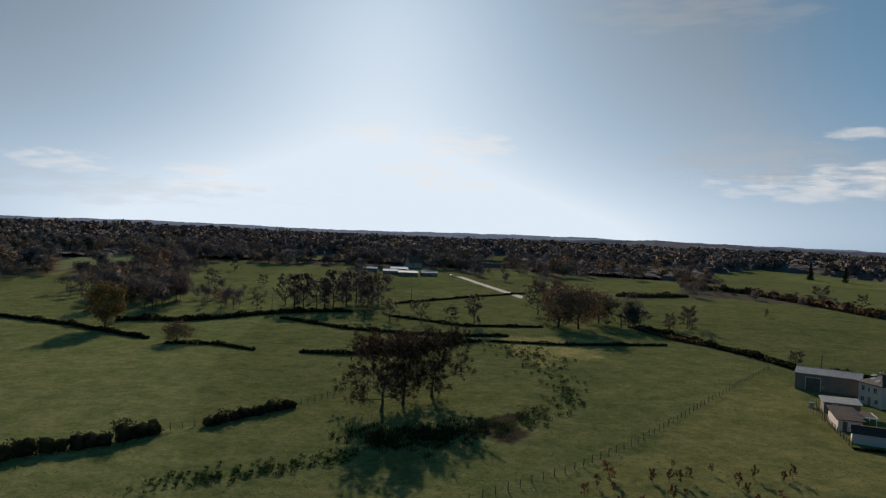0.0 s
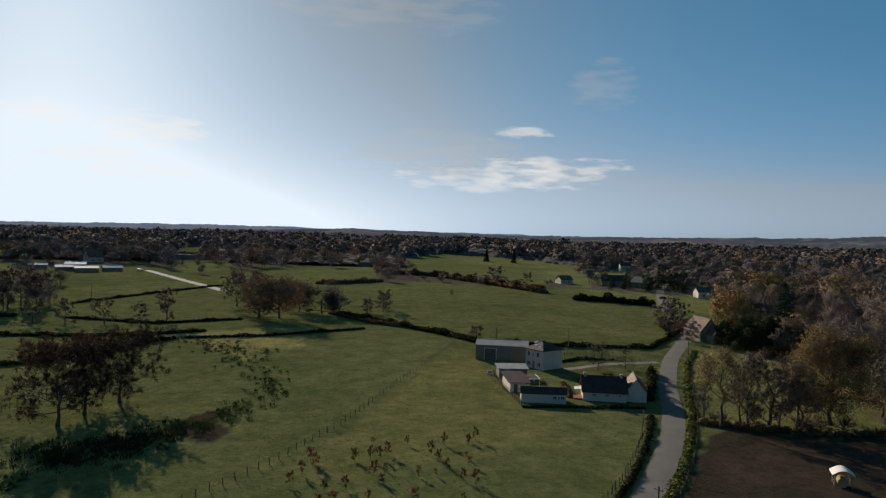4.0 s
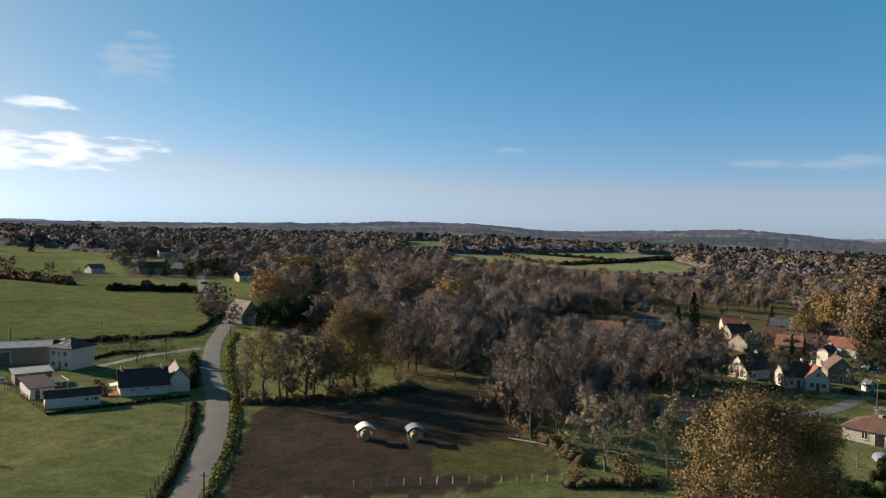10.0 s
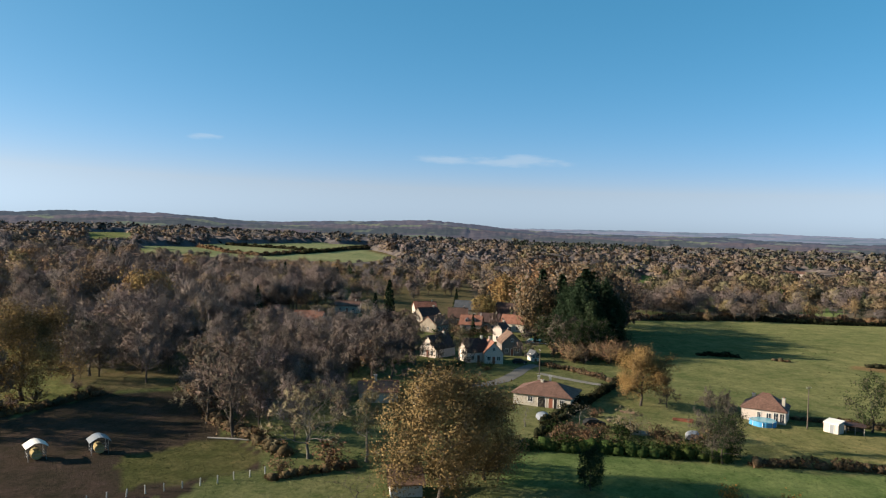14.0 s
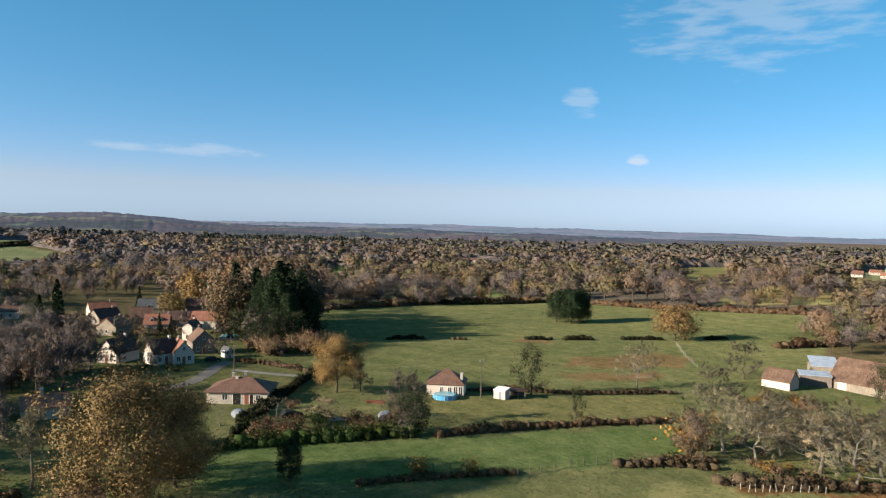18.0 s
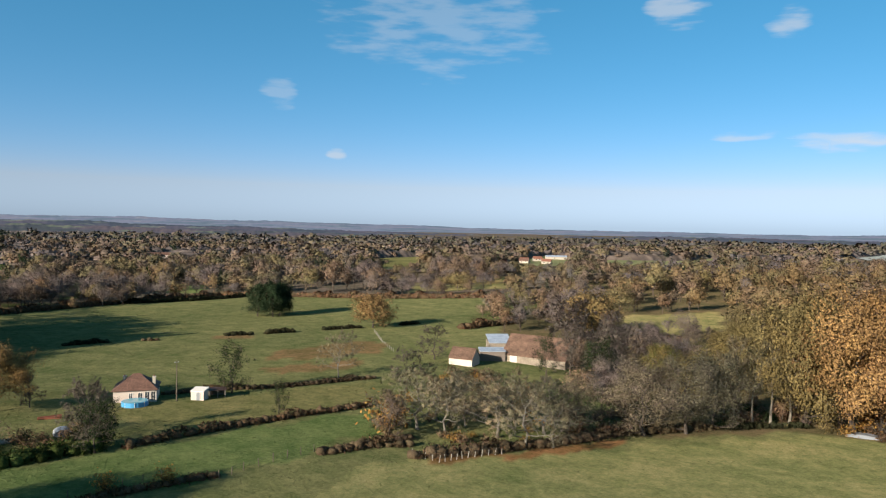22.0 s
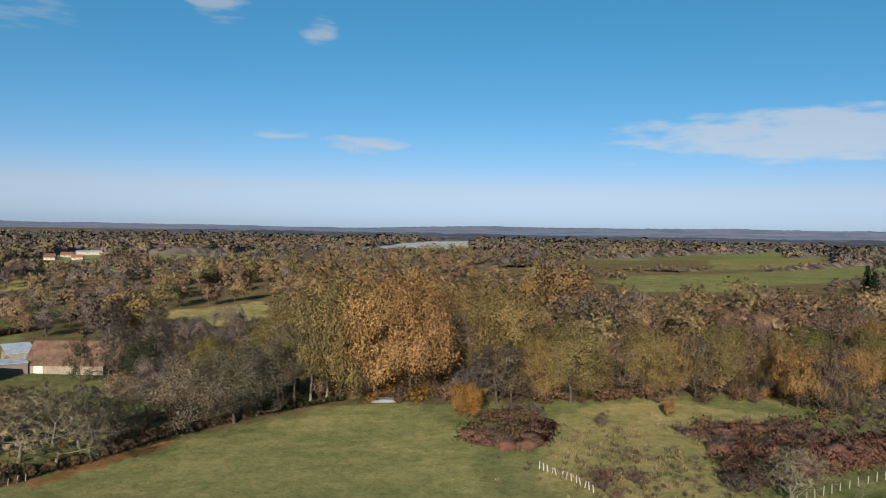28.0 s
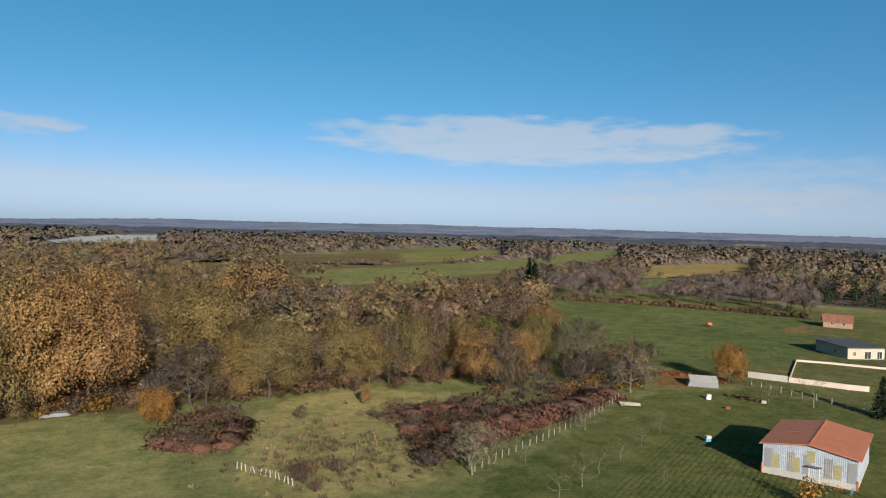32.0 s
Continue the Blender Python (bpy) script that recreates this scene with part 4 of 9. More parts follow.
def shrub(name, label, seed, height=2.5, wide=1.3, colour=IVY, leaves=420, stems=14, size=0.28, bare=False, category="shrub"):
    rng = np.random.default_rng(seed)
    e = tagged(new(name), label, category)
    segs, tips = [], []
    for k in range(stems):
        a, o = rng.uniform(0, 2 * np.pi), rng.uniform(0.1, 0.9)
        d = np.array([math.cos(a) * o * wide, math.sin(a) * o * wide, 1.0])
        d /= np.linalg.norm(d)
        ln = height * rng.uniform(0.55, 0.95)
        m = d * ln * 0.5 + rng.normal(size=3) * 0.08
        t = d * ln + rng.normal(size=3) * 0.2
        segs += [(0, 0, 0, *m, height * 0.012, height * 0.009), (*m, *t, height * 0.009, 0.008)]
        for f in (0.4, 0.55, 0.7, 0.85, 1.0):
            tips.append((*(d * ln * f), *d))
    v, q = tubes(segs, 4)
    part("stem", mesh_np("stem", v, q, M_BARK), None, e)
    tips = np.array(tips)
    k = rng.integers(0, len(tips), leaves)
    if bare:
        d = tips[k, 3:] + rng.normal(size=(leaves, 3)) * 0.6
        cv, cq = cards(rng, tips[k, :3] + unit_rows(d) * height * 0.1, height * 0.26, height * 0.011, d)
        mat = M_TWIG
    else:
        c = tips[k, :3] + rng.normal(size=(leaves, 3)) * np.array([0.16 * wide, 0.16 * wide, 0.11]) * height
        c[:, 2] = np.maximum(c[:, 2], 0.08)
        cv, cq = cards(rng, c, size, size * 0.8)
        mat = M_LEAF
    nn, cq = crown_normals(cv, cq, np.array([0, 0, height * 0.3]), height * np.array([0.5 * wide, 0.5 * wide, 0.5]), rng, 0.5)
    part("crown", mesh_np("crown", cv, cq, mat, tint_rows(rng, leaves, colour, 0.2), nn), None, e)
    return e


# Each kind is built once, beside the place it is first used, and then copied.
KINDS = {}


def kind_of(key, made, tall):
    KINDS[key] = [made, tall, False]


kind_of("oak_brown", broadleaf("oak_tree", "great oak with thinning brown and olive leaves", 30, leaf=(0.15, 0.11, 0.052), second=(0.172, 0.118, 0.055), leaves=96, size=0.25, counts=(15, 5, 3), cloud=0.05, fork=0.1, spread=1.05, full=110, twigs=5, lift=0.52), 14)
kind_of("oak_olive", broadleaf("oak_tree", "oak with thinning olive and yellow leaves", 1, leaf=(0.205, 0.15, 0.062), second=(0.15, 0.118, 0.055), leaves=88, size=0.26, counts=(15, 5, 3), cloud=0.05, fork=0.08, spread=1.1, full=150, twigs=3, lift=0.5), 14)
kind_of("oak_olive2", broadleaf("oak_tree", "oak with yellow-green autumn leaves", 2, leaf=(0.19, 0.148, 0.064), second=(0.145, 0.12, 0.057), leaves=88, size=0.26, counts=(15, 5, 3), cloud=0.05, fork=0.18, spread=1.15, full=120, twigs=3), 14)
kind_of("oak_gold", broadleaf("oak_tree", "oak in golden brown autumn leaf", 3, leaf=(0.285, 0.175, 0.07), second=(0.22, 0.135, 0.068), leaves=88, size=0.26, counts=(15, 5, 3), cloud=0.05, fork=0.18, full=120, twigs=3), 14)
kind_of("oak_gold2", broadleaf("oak_tree", "broad oak with orange-brown leaves", 4, leaf=(0.255, 0.145, 0.07), second=(0.29, 0.178, 0.07), leaves=88, size=0.26, counts=(15, 5, 3), cloud=0.05, fork=0.18, spread=1.1, full=120, twigs=3), 14)
kind_of("oak_rust", broadleaf("oak_tree", "half-bare oak with rusty brown leaves", 5, leaf=(0.15, 0.105, 0.065), second=BARE, leaves=26, size=0.36, twigs=14, full=60), 14)
kind_of("oak_dark", broadleaf("oak_tree", "great dark oak nearly bare with a few rusty leaves", 41, leaf=(0.11, 0.07, 0.045), second=BARE, leaves=7, size=0.3, twigs=34, fork=0.2, counts=(18, 6, 4), spread=1.3, twig=(0.05, 0.038, 0.03), thick=0.0042), 14)
kind_of("oak_thin", broadleaf("young_oak_tree", "slender oak with sparse golden leaves and bare twigs", 28, leaf=(0.23, 0.16, 0.06), second=(0.2, 0.13, 0.06), leaves=9, size=0.34, twigs=14, fork=0.3, counts=(14, 5, 3), spread=0.75, upright=0.5, thick=0.0034), 14)
kind_of("tree_bare", broadleaf("bare_tree", "leafless grey-brown tree with fine twigs", 6, leaves=0, twigs=26, thick=0.0034, counts=(14, 5, 3)), 14)
kind_of("tree_bare2", broadleaf("bare_tree", "leafless broad tree with spreading twigs", 7, leaves=0, twigs=26, thick=0.0034, counts=(14, 5, 3), spread=1.2, fork=0.2), 14)
kind_of("tree_bare3", broadleaf("bare_tree", "leafless upright tree with dense twigs", 8, leaves=0, twigs=26, thick=0.0034, counts=(14, 5, 3), spread=0.7, upright=0.6), 14)
kind_of("tree_pale", broadleaf("bare_tree", "leafless tree with pale lichened branches", 9, leaves=0, twigs=26, counts=(14, 5, 3), bark=M_BARK_PALE, twig=BARE_PALE, spread=1.2, fork=0.2, thick=0.0034), 14)
kind_of("birch", broadleaf("birch_tree", "slender pale-stemmed tree almost bare", 10, leaves=2, size=0.35, leaf=OLIVE, twigs=16, bark=M_BARK_PALE, spread=0.5, fork=0.35, upright=0.7, twig=BARE_PALE, counts=(14, 5, 3), thick=0.0034), 14)
kind_of("tree_green", broadleaf("leafy_tree", "tree still in dull green leaf", 11, leaf=GREEN, second=OLIVE, leaves=88, size=0.26, counts=(15, 5, 3), cloud=0.05, fork=0.18, full=120, twigs=3), 14)
kind_of("tree_ivy", broadleaf("ivy_tree", "bare tree wrapped in dark ivy", 12, leaf=IVY, second=DARKGREEN, leaves=16, size=0.4, twigs=8, cloud=0.05, full=30), 14)
kind_of("willow", broadleaf("willow_tree", "grey-green willow losing its leaves", 13, leaf=(0.15, 0.135, 0.085), second=(0.15, 0.125, 0.1), leaves=34, size=0.24, twigs=8, fork=0.06, counts=(14, 5, 3), spread=1.0, full=110), 10)
kind_of("conifer", conifer("spruce_tree", "tall dark green spruce", 14), 16)
kind_of("conifer2", conifer("fir_tree", "dark conifer with ragged boughs", 15, width=0.3, whorls=20, boughs=9, colour=(0.03, 0.05, 0.024)), 16)
kind_of("pine", broadleaf("pine_tree", "broad dark green pine with a dense crown", 27, leaf=(0.032, 0.05, 0.026), second=DARKGREEN, leaves=34, size=0.42, twigs=0, fork=0.06, full=150, cloud=0.045, spread=0.95, lift=0.5), 14)
kind_of("shrub_ivy", shrub("evergreen_shrub", "dark evergreen laurel shrub with dense leaves", 17), 2.5)
kind_of("shrub_brown", shrub("bramble_shrub", "brown bramble shrub with dry leaves", 18, colour=(0.16, 0.1, 0.062), leaves=420), 2.5)
kind_of("shrub_red", shrub("thorn_shrub", "reddish-brown leafless thorn shrub with dense twigs", 19, colour=(0.19, 0.115, 0.088), leaves=700, bare=True, stems=22), 2.5)
kind_of("shrub_gold", shrub("hazel_shrub", "hazel shrub in yellow-brown leaf", 20, colour=(0.3, 0.17, 0.05), leaves=420), 2.5)
kind_of("shrub_tan", shrub("willow_shrub", "tan willow shrub with dense upright twigs", 29, colour=(0.25, 0.17, 0.105), leaves=900, bare=True, stems=26), 2.5)
kind_of("shrub_bare", shrub("bare_shrub", "grey leafless shrub with fine twigs", 21, colour=BARE, leaves=700, bare=True, stems=22), 2.5)
kind_of("round_tree", broadleaf("hornbeam_tree", "small round tree in orange-brown leaf", 22, height=8, leaf=(0.34, 0.16, 0.035), second=GOLD, leaves=50, size=0.2, fork=0.16, counts=(14, 5, 3), spread=1.1, cloud=0.06, full=110, lift=0.52), 8)
kind_of("sapling", broadleaf("sapling", "young planted tree with few russet leaves", 23, height=3, leaf=RED, second=RUSSET, leaves=16, size=0.24, twigs=4, counts=(7, 3, 2), fork=0.3), 3)
kind_of("sapling_dark", broadleaf("sapling", "young planted tree with dark leaves", 24, height=3, leaf=(0.07, 0.05, 0.03), second=RED, leaves=16, size=0.24, twigs=4, counts=(7, 3, 2), fork=0.3), 3)
kind_of("fruit_tree", broadleaf("fruit_tree", "small bare orchard tree", 25, height=4, leaves=0, twigs=5, counts=(8, 4, 2), fork=0.3, bark=M_BARK_PALE, twig=BARE_PALE), 4)
kind_of("snag", broadleaf("dead_tree", "dead tree with bare twisted boughs", 26, leaves=0, twigs=2, counts=(8, 4, 3), fork=0.1, spread=1.3, height=6), 6)

# plainer kinds for trees that stand far off
for key, lab, seed, kw in (
        ("oak_olive", "distant oak with olive and yellow leaves", 31, dict(leaf=OLIVE, second=GOLD)),
        ("oak_olive2", "distant oak with yellow-green leaves", 32, dict(leaf=OLIVE, second=(0.15, 0.135, 0.062))),
        ("oak_gold", "distant oak in golden brown leaf", 33, dict(leaf=GOLD, second=OLIVE)),
        ("oak_gold2", "distant oak with orange-brown leaves", 34, dict(leaf=RUSSET, second=GOLD)),
        ("oak_rust", "distant half-bare oak with rusty leaves", 35, dict(leaf=(0.2, 0.12, 0.065), second=BARE, leaves=16))):
    kw = {"leaves": 24, "size": 0.6, "cloud": 0.06, "spread": 1.2, "counts": (13, 5, 2), "twigs": 3, "full": 120, **kw}
    kind_of(key + "_far", broadleaf("oak_tree", lab, seed, **kw), 14)
for key, lab, seed, kw in (("tree_bare", "distant leafless tree with fine twigs", 36, {}), ("tree_bare2", "distant leafless spreading tree", 37, dict(spread=1.2)),
                           ("tree_bare3", "distant leafless upright tree", 38, dict(spread=0.7, upright=0.6))):
    kw = {"leaves": 0, "twigs": 26, "counts": (12, 4, 3), "thick": 0.009, **kw}
    kind_of(key + "_far", broadleaf("bare_tree", lab, seed, **kw), 14)

place_rng = random.Random(5)


def plant(key, x, y, tall, broad=1.0, turn=None, sink=0.0):
    """Stands a plant of that kind and height (metres) on the ground."""
    if math.hypot(x, y) > 220 and key + "_far" in KINDS:
        key += "_far"
    proto, own, used = KINDS[key]
    k = tall / own
    turn = place_rng.uniform(0, 360) if turn is None else turn
    stand = pose(x, y, float(land(x, y)) - sink - 0.05, 0, 0, turn)
    if used:
        # a copy takes over the first one's scale, so it is divided out here
        return copy_thing(proto, stand @ Matrix.Diagonal((k * broad / used[0], k * broad / used[0], k / used[1], 1)))
    KINDS[key][2] = (k * broad, k)
    proto.matrix_basis = stand @ Matrix.Diagonal((k * broad, k * broad, k, 1))
    return proto


# rows: kind, place and height; a last number widens the crown
TREES = [
    # three oaks in the near pasture
    ("oak_dark", -7.7, 141.3, 16.4, 0.9), ("oak_dark", -3.6, 147.5, 15.5, 0.9), ("oak_dark", 2.4, 156.1, 15.7, 1.0),
    ("oak_gold", -105.2, 238.3, 15.0, 0.9), ("oak_rust", -73.4, 214.1, 6.2, 1.6),
    ("tree_bare", -12.9, 270.6, 9.0, 1.0), ("tree_bare2", -1.1, 269.5, 9.0, 1.0), ("tree_bare", 10.0, 262.9, 7.9, 1.0),
    ("tree_bare3", 18.5, 266.1, 12.0, 1.0), ("tree_bare", -23.0, 276.9, 7.7, 1.0), ("tree_bare", -69.5, 298.6, 7.1, 1.0),
    ("tree_bare2", 48.9, 307.2, 14.2, 0.9), ("oak_rust", 51.1, 271.2, 16.9, 0.9), ("oak_rust", 58.3, 268.2, 16.6, 1.0), ("oak_rust", 70.0, 285.7, 13.3, 1.0), ("tree_bare", 77.0, 277.5, 10.6, 1.2), ("tree_bare", 83.0, 273.0, 7.7, 1.2), ("tree_bare", 102.9, 277.1, 9.2, 1.0), ("tree_bare", 94.8, 274.1, 6.6, 1.0), ("tree_bare2", 52.0, 272.8, 7.2, 1.0), 
    ("tree_bare", 56.2, 348.6, 10.5, 1.0),
    ("tree_bare", 79.3, 273.0, 6.5, 1.2), ("tree_bare", 106.0, 283.0, 7.4, 1.1), ("tree_bare", 95.6, 275.8, 5.3, 1.0),
    ("tree_bare3", 152.8, 316.3, 4.0, 0.8), ("tree_bare", 109.9, 207.7, 4.2, 1.3),
    ("conifer", 353.1, 649.8, 16.6, 0.9), ("conifer", 369.2, 621.8, 14.4, 0.9),
    ("tree_bare", 217.5, 389.6, 10.9, 1.5), ("tree_bare", 229.1, 369.9, 8.3, 1.2),
    ("tree_bare", -116.6, 393.3, 8.7, 1.4), ("tree_bare", -127.7, 480.0, 8.7, 1.0), ("tree_bare", -88.6, 391.9, 6.2, 1.2),
    # a row of tall bare trees across the far pasture
    ("tree_bare3", -55.5, 305.2, 14.5, 0.9), ("tree_bare3", -52.0, 308.9, 15.0, 0.9), ("tree_bare", -45.6, 303.3, 14.0, 0.8), ("tree_bare3", -40.2, 316.2, 16.0, 0.9), ("tree_bare3", -35.1, 319.6, 15.5, 0.9),
    ("tree_bare", -31.5, 329.2, 16.0, 0.8), ("tree_bare3", -25.0, 313.5, 14.0, 0.9), ("tree_bare", -22.7, 343.2, 13.5, 0.8), ("tree_bare2", -61.2, 315.6, 14.0, 0.8), ("tree_bare3", -43.0, 309.7, 13.0, 0.9),
    # along the road and the paddock
    ("tree_bare", 109.0, 206.2, 4.0, 1.2), ("tree_bare2", 117.1, 152.4, 7.6, 0.9), ("tree_bare", 125.3, 151.3, 6.1, 0.9), ("fruit_tree", 94.4, 163.6, 3.3, 1.0),
    ("oak_thin", 106.4, 100.2, 15.5, 0.95), ("tree_bare3", 109.0, 107.3, 7.2, 0.8), ("tree_bare3", 112.2, 99.0, 14.4, 0.8), ("tree_bare3", 114.0, 96.2, 15.0, 1.15), ("tree_bare", 119.0, 93.0, 13.5, 0.75),
    ("tree_bare3", 113.8, 102.4, 12.1, 0.8), ("birch", 118.7, 93.6, 13.8, 0.8), ("oak_brown", 129.6, 94.6, 19.6, 0.95), ("tree_bare3", 116.3, 95.5, 12.1, 0.8),
    ("tree_bare", 146.0, 95.1, 12.9, 0.9), ("tree_bare2", 153.2, 95.5, 14.3, 0.9), ("tree_bare", 161.3, 87.1, 15.2, 0.9), ("tree_bare", 163.3, 95.8, 12.7, 0.9),
    ("oak_olive", 205.3, 190.2, 17.1, 0.9), ("tree_bare", 179.8, 191.8, 14.3, 0.9), ("tree_bare2", 186.5, 203.7, 10.7, 0.9),
    ("conifer2", 213.5, 174.8, 21.2, 1.0), ("tree_ivy", 189.7, 168.1, 12.0, 1.3), ("tree_ivy", 189.6, 160.1, 11.8, 1.3), ("tree_ivy", 191.6, 150.5, 9.7, 1.3),
    ("pine", 182.4, 172.0, 9.5, 0.9), ("pine", 186.2, 166.7, 11.5, 0.9), ("pine", 188.9, 160.1, 12.5, 0.9), ("pine", 192.3, 156.9, 11.0, 0.9), ("pine", 197.5, 153.3, 10.0, 0.9),
    ("oak_gold", 280.1, 239.1, 18.9, 1.0), ("oak_rust", 238.3, 146.6, 19.9, 1.1), ("oak_olive", 226.5, 121.5, 20.2, 0.9), ("oak_gold2", 367.8, 264.9, 16.1, 1.0),
    # the tangle of bare trees round the paddock's far corner
    ("tree_bare", 122.6, 54.1, 15.7, 0.75), ("tree_bare3", 115.8, 46.3, 18.4, 0.9), ("tree_bare2", 135.6, 50.9, 14.5, 0.7), ("tree_bare", 144.2, 47.6, 13.9, 0.8),
    ("tree_bare", 153.6, 44.1, 14.4, 0.8), ("tree_bare3", 153.3, 37.7, 12.9, 0.9), ("tree_bare", 150.8, 70.3, 9.8, 0.8),
    ("tree_pale", 107.2, 30.9, 12.6, 0.9), ("birch", 107.3, 21.8, 11.2, 1.0), ("tree_bare", 163.0, 27.6, 15.4, 0.8), ("tree_bare3", 164.9, 32.4, 13.4, 0.8),
    ("tree_bare", 171.5, 87.5, 12.9, 0.9), ("tree_bare2", 183.2, 65.4, 12.7, 0.9), ("tree_bare", 193.7, 27.9, 13.8, 0.8),
    ("oak_brown", 93.7, 9.0, 18.0, 1.02), ("oak_brown", 102.8, 3.5, 12.8, 0.8),
    ("conifer", 239.7, 42.0, 20.3, 0.85), ("conifer", 237.1, 46.3, 15.7, 0.85), ("conifer", 411.1, 103.3, 15.1, 1.0), ("conifer", 278.1, 102.3, 12.8, 0.9),
    ("conifer", 386.0, 126.5, 17.6, 0.9), ("conifer", 335.0, 26.8, 11.9, 0.8), ("pine", 101.0, -11.5, 6.4, 0.75),
    ("oak_gold", 157.5, -28.0, 13.0, 0.98), ("tree_bare", 157.3, -33.5, 7.8, 0.7), ("fruit_tree", 133.2, -2.8, 5.2, 1.3), ("tree_pale", 130.6, -21.6, 5.4, 1.1),
    ("tree_bare", 129.0, -35.7, 10.5, 0.8), ("tree_ivy", 123.0, -36.2, 8.1, 0.9), ("fruit_tree", 136.9, -13.1, 4.2, 1.2),
    # the dark stand of firs behind the hamlet
    ("conifer", 263.9, -10.5, 25.4, 0.9), ("conifer", 251.5, -16.7, 24.1, 1.0), ("pine", 246.6, -20.9, 22.6, 0.6), ("conifer", 241.6, -24.0, 26.7, 1.1),
    ("pine", 248.2, -29.2, 23.9, 0.6), ("conifer", 261.1, -34.4, 20.7, 1.0), ("pine", 300.1, -6.2, 22.5, 0.6), ("tree_ivy", 229.8, -12.7, 12.4, 1.0), ("oak_rust", 250.0, -8.0, 23.0, 0.7), ("oak_rust", 268.0, -22.0, 22.5, 0.7), ("oak_rust", 244.0, -27.0, 19.0, 0.6),
    ("oak_rust", 295.4, -15.0, 28.4, 1.0), ("oak_rust", 281.4, -24.7, 27.9, 1.0), ("tree_bare", 219.8, -15.5, 12.6, 0.9), ("conifer", 275.5, -30.3, 25.1, 1.0),
    ("oak_olive", 357.5, 2.3, 19.5, 1.0), ("shrub_tan", 213.3, -22.9, 6.5, 1.2), ("shrub_tan", 211.0, -28.0, 7.0, 1.2), ("shrub_tan", 208.9, -17.9, 5.6, 1.2), ("shrub_tan", 217.0, -31.0, 7.5, 1.1), ("shrub_tan", 219.0, -17.0, 6.0, 1.2),
    ("pine", 253.6, -12.1, 19.9, 0.6), ("pine", 238.8, -18.5, 20.1, 0.6), ("pine", 236.7, -21.8, 21.3, 0.6), ("conifer", 238.2, -29.8, 19.9, 1.1), ("pine", 242.7, -33.8, 18.0, 0.6),
    ("pine", 233.4, -25.0, 18.1, 0.6), ("conifer", 281.1, -9.0, 18.4, 1.0), ("tree_ivy", 221.5, -18.9, 11.9, 1.3), ("tree_ivy", 224.8, -25.7, 12.0, 1.3), ("tree_bare2", 293.8, -42.9, 15.5, 1.3),
    ("conifer", 256.0, -23.0, 23.5, 1.0), ("conifer", 268.0, -28.5, 24.0, 0.95), ("oak_rust", 262.0, -31.0, 22.0, 0.8), ("tree_bare", 272.0, -34.0, 24.0, 0.8), ("oak_rust", 283.0, -34.0, 24.5, 0.8), ("tree_bare2", 292.0, -38.0, 25.0, 0.8),
    ("oak_rust", 303.0, -40.0, 24.0, 0.8), ("tree_bare", 312.0, -36.0, 24.0, 0.9), ("tree_bare3", 318.0, -43.0, 22.0, 1.1), ("conifer", 300.0, -33.0, 24.0, 1.0), ("tree_bare", 325.0, -39.0, 22.0, 0.9), ("oak_rust", 330.0, -45.0, 20.0, 0.9),
    ("tree_bare2", 340.0, -50.0, 19.5, 0.9), ("tree_bare", 352.0, -50.0, 18.5, 1.0), ("tree_bare", 365.0, -56.0, 17.5, 1.1), ("oak_rust", 380.0, -58.0, 16.5, 1.1), ("tree_bare", 395.0, -64.0, 15.5, 1.2), ("tree_ivy", 290.0, -36.0, 11.0, 1.2), ("tree_ivy", 308.0, -39.0, 10.0, 1.3), ("tree_ivy", 335.0, -46.0, 9.0, 1.3),
    # bare trees between the hamlet's houses
    ("tree_bare", 189.2, 25.7, 11.4, 0.9), ("tree_bare3", 196.8, 20.0, 8.6, 0.9), ("tree_bare", 191.1, 12.6, 8.3, 0.8), ("birch", 194.8, 14.4, 10.0, 0.9), ("tree_bare2", 231.9, 21.0, 10.1, 0.9),
    ("conifer", 258.6, 14.4, 8.1, 0.8), ("tree_bare", 247.1, 6.0, 9.7, 0.8), ("tree_bare", 214.1, -3.9, 9.1, 0.8), ("tree_bare2", 231.4, 34.8, 11.1, 1.0), ("oak_olive", 308.9, 12.6, 12.1, 0.9),
    # pasture trees
    ("pine", 290.2, -151.5, 15.4, 0.85), ("pine", 284.3, -155.7, 16.2, 0.9), ("pine", 291.4, -164.2, 15.0, 0.85), ("pine", 286.0, -160.0, 14.0, 0.9),
    ("oak_gold", 222.9, -165.1, 12.9, 1.2), ("tree_ivy", 148.5, -71.4, 12.0, 0.8), ("tree_pale", 150.5, -101.0, 12.5, 0.75), ("tree_ivy", 122.4, -68.6, 7.8, 0.5),
    ("tree_bare", 120.4, -33.8, 11.9, 0.7), ("tree_ivy", 118.4, -34.2, 8.3, 1.0), ("tree_bare", 160.2, -34.1, 6.4, 0.7),
    ("shrub_gold", 100.0, -30.3, 2.8, 0.9), ("shrub_gold", 97.5, -37.7, 2.9, 0.9),
    ("tree_ivy", 126.1, -152.8, 11.6, 0.7), ("oak_olive", 158.4, -217.2, 17.1, 1.2), ("tree_bare2", 115.0, -167.0, 14.5, 1.0), ("shrub_gold", 103.0, -80.5, 6.8, 1.0), ("tree_bare", 158.1, -139.9, 10.9, 1.0), ("tree_bare2", 156.5, -201.4, 14.3, 1.1),
    ("tree_bare2", 122.0, -158.0, 12.0, 1.0), ("tree_bare", 136.0, -176.0, 14.0, 1.0),
    # overgrown orchard in front of the old farm
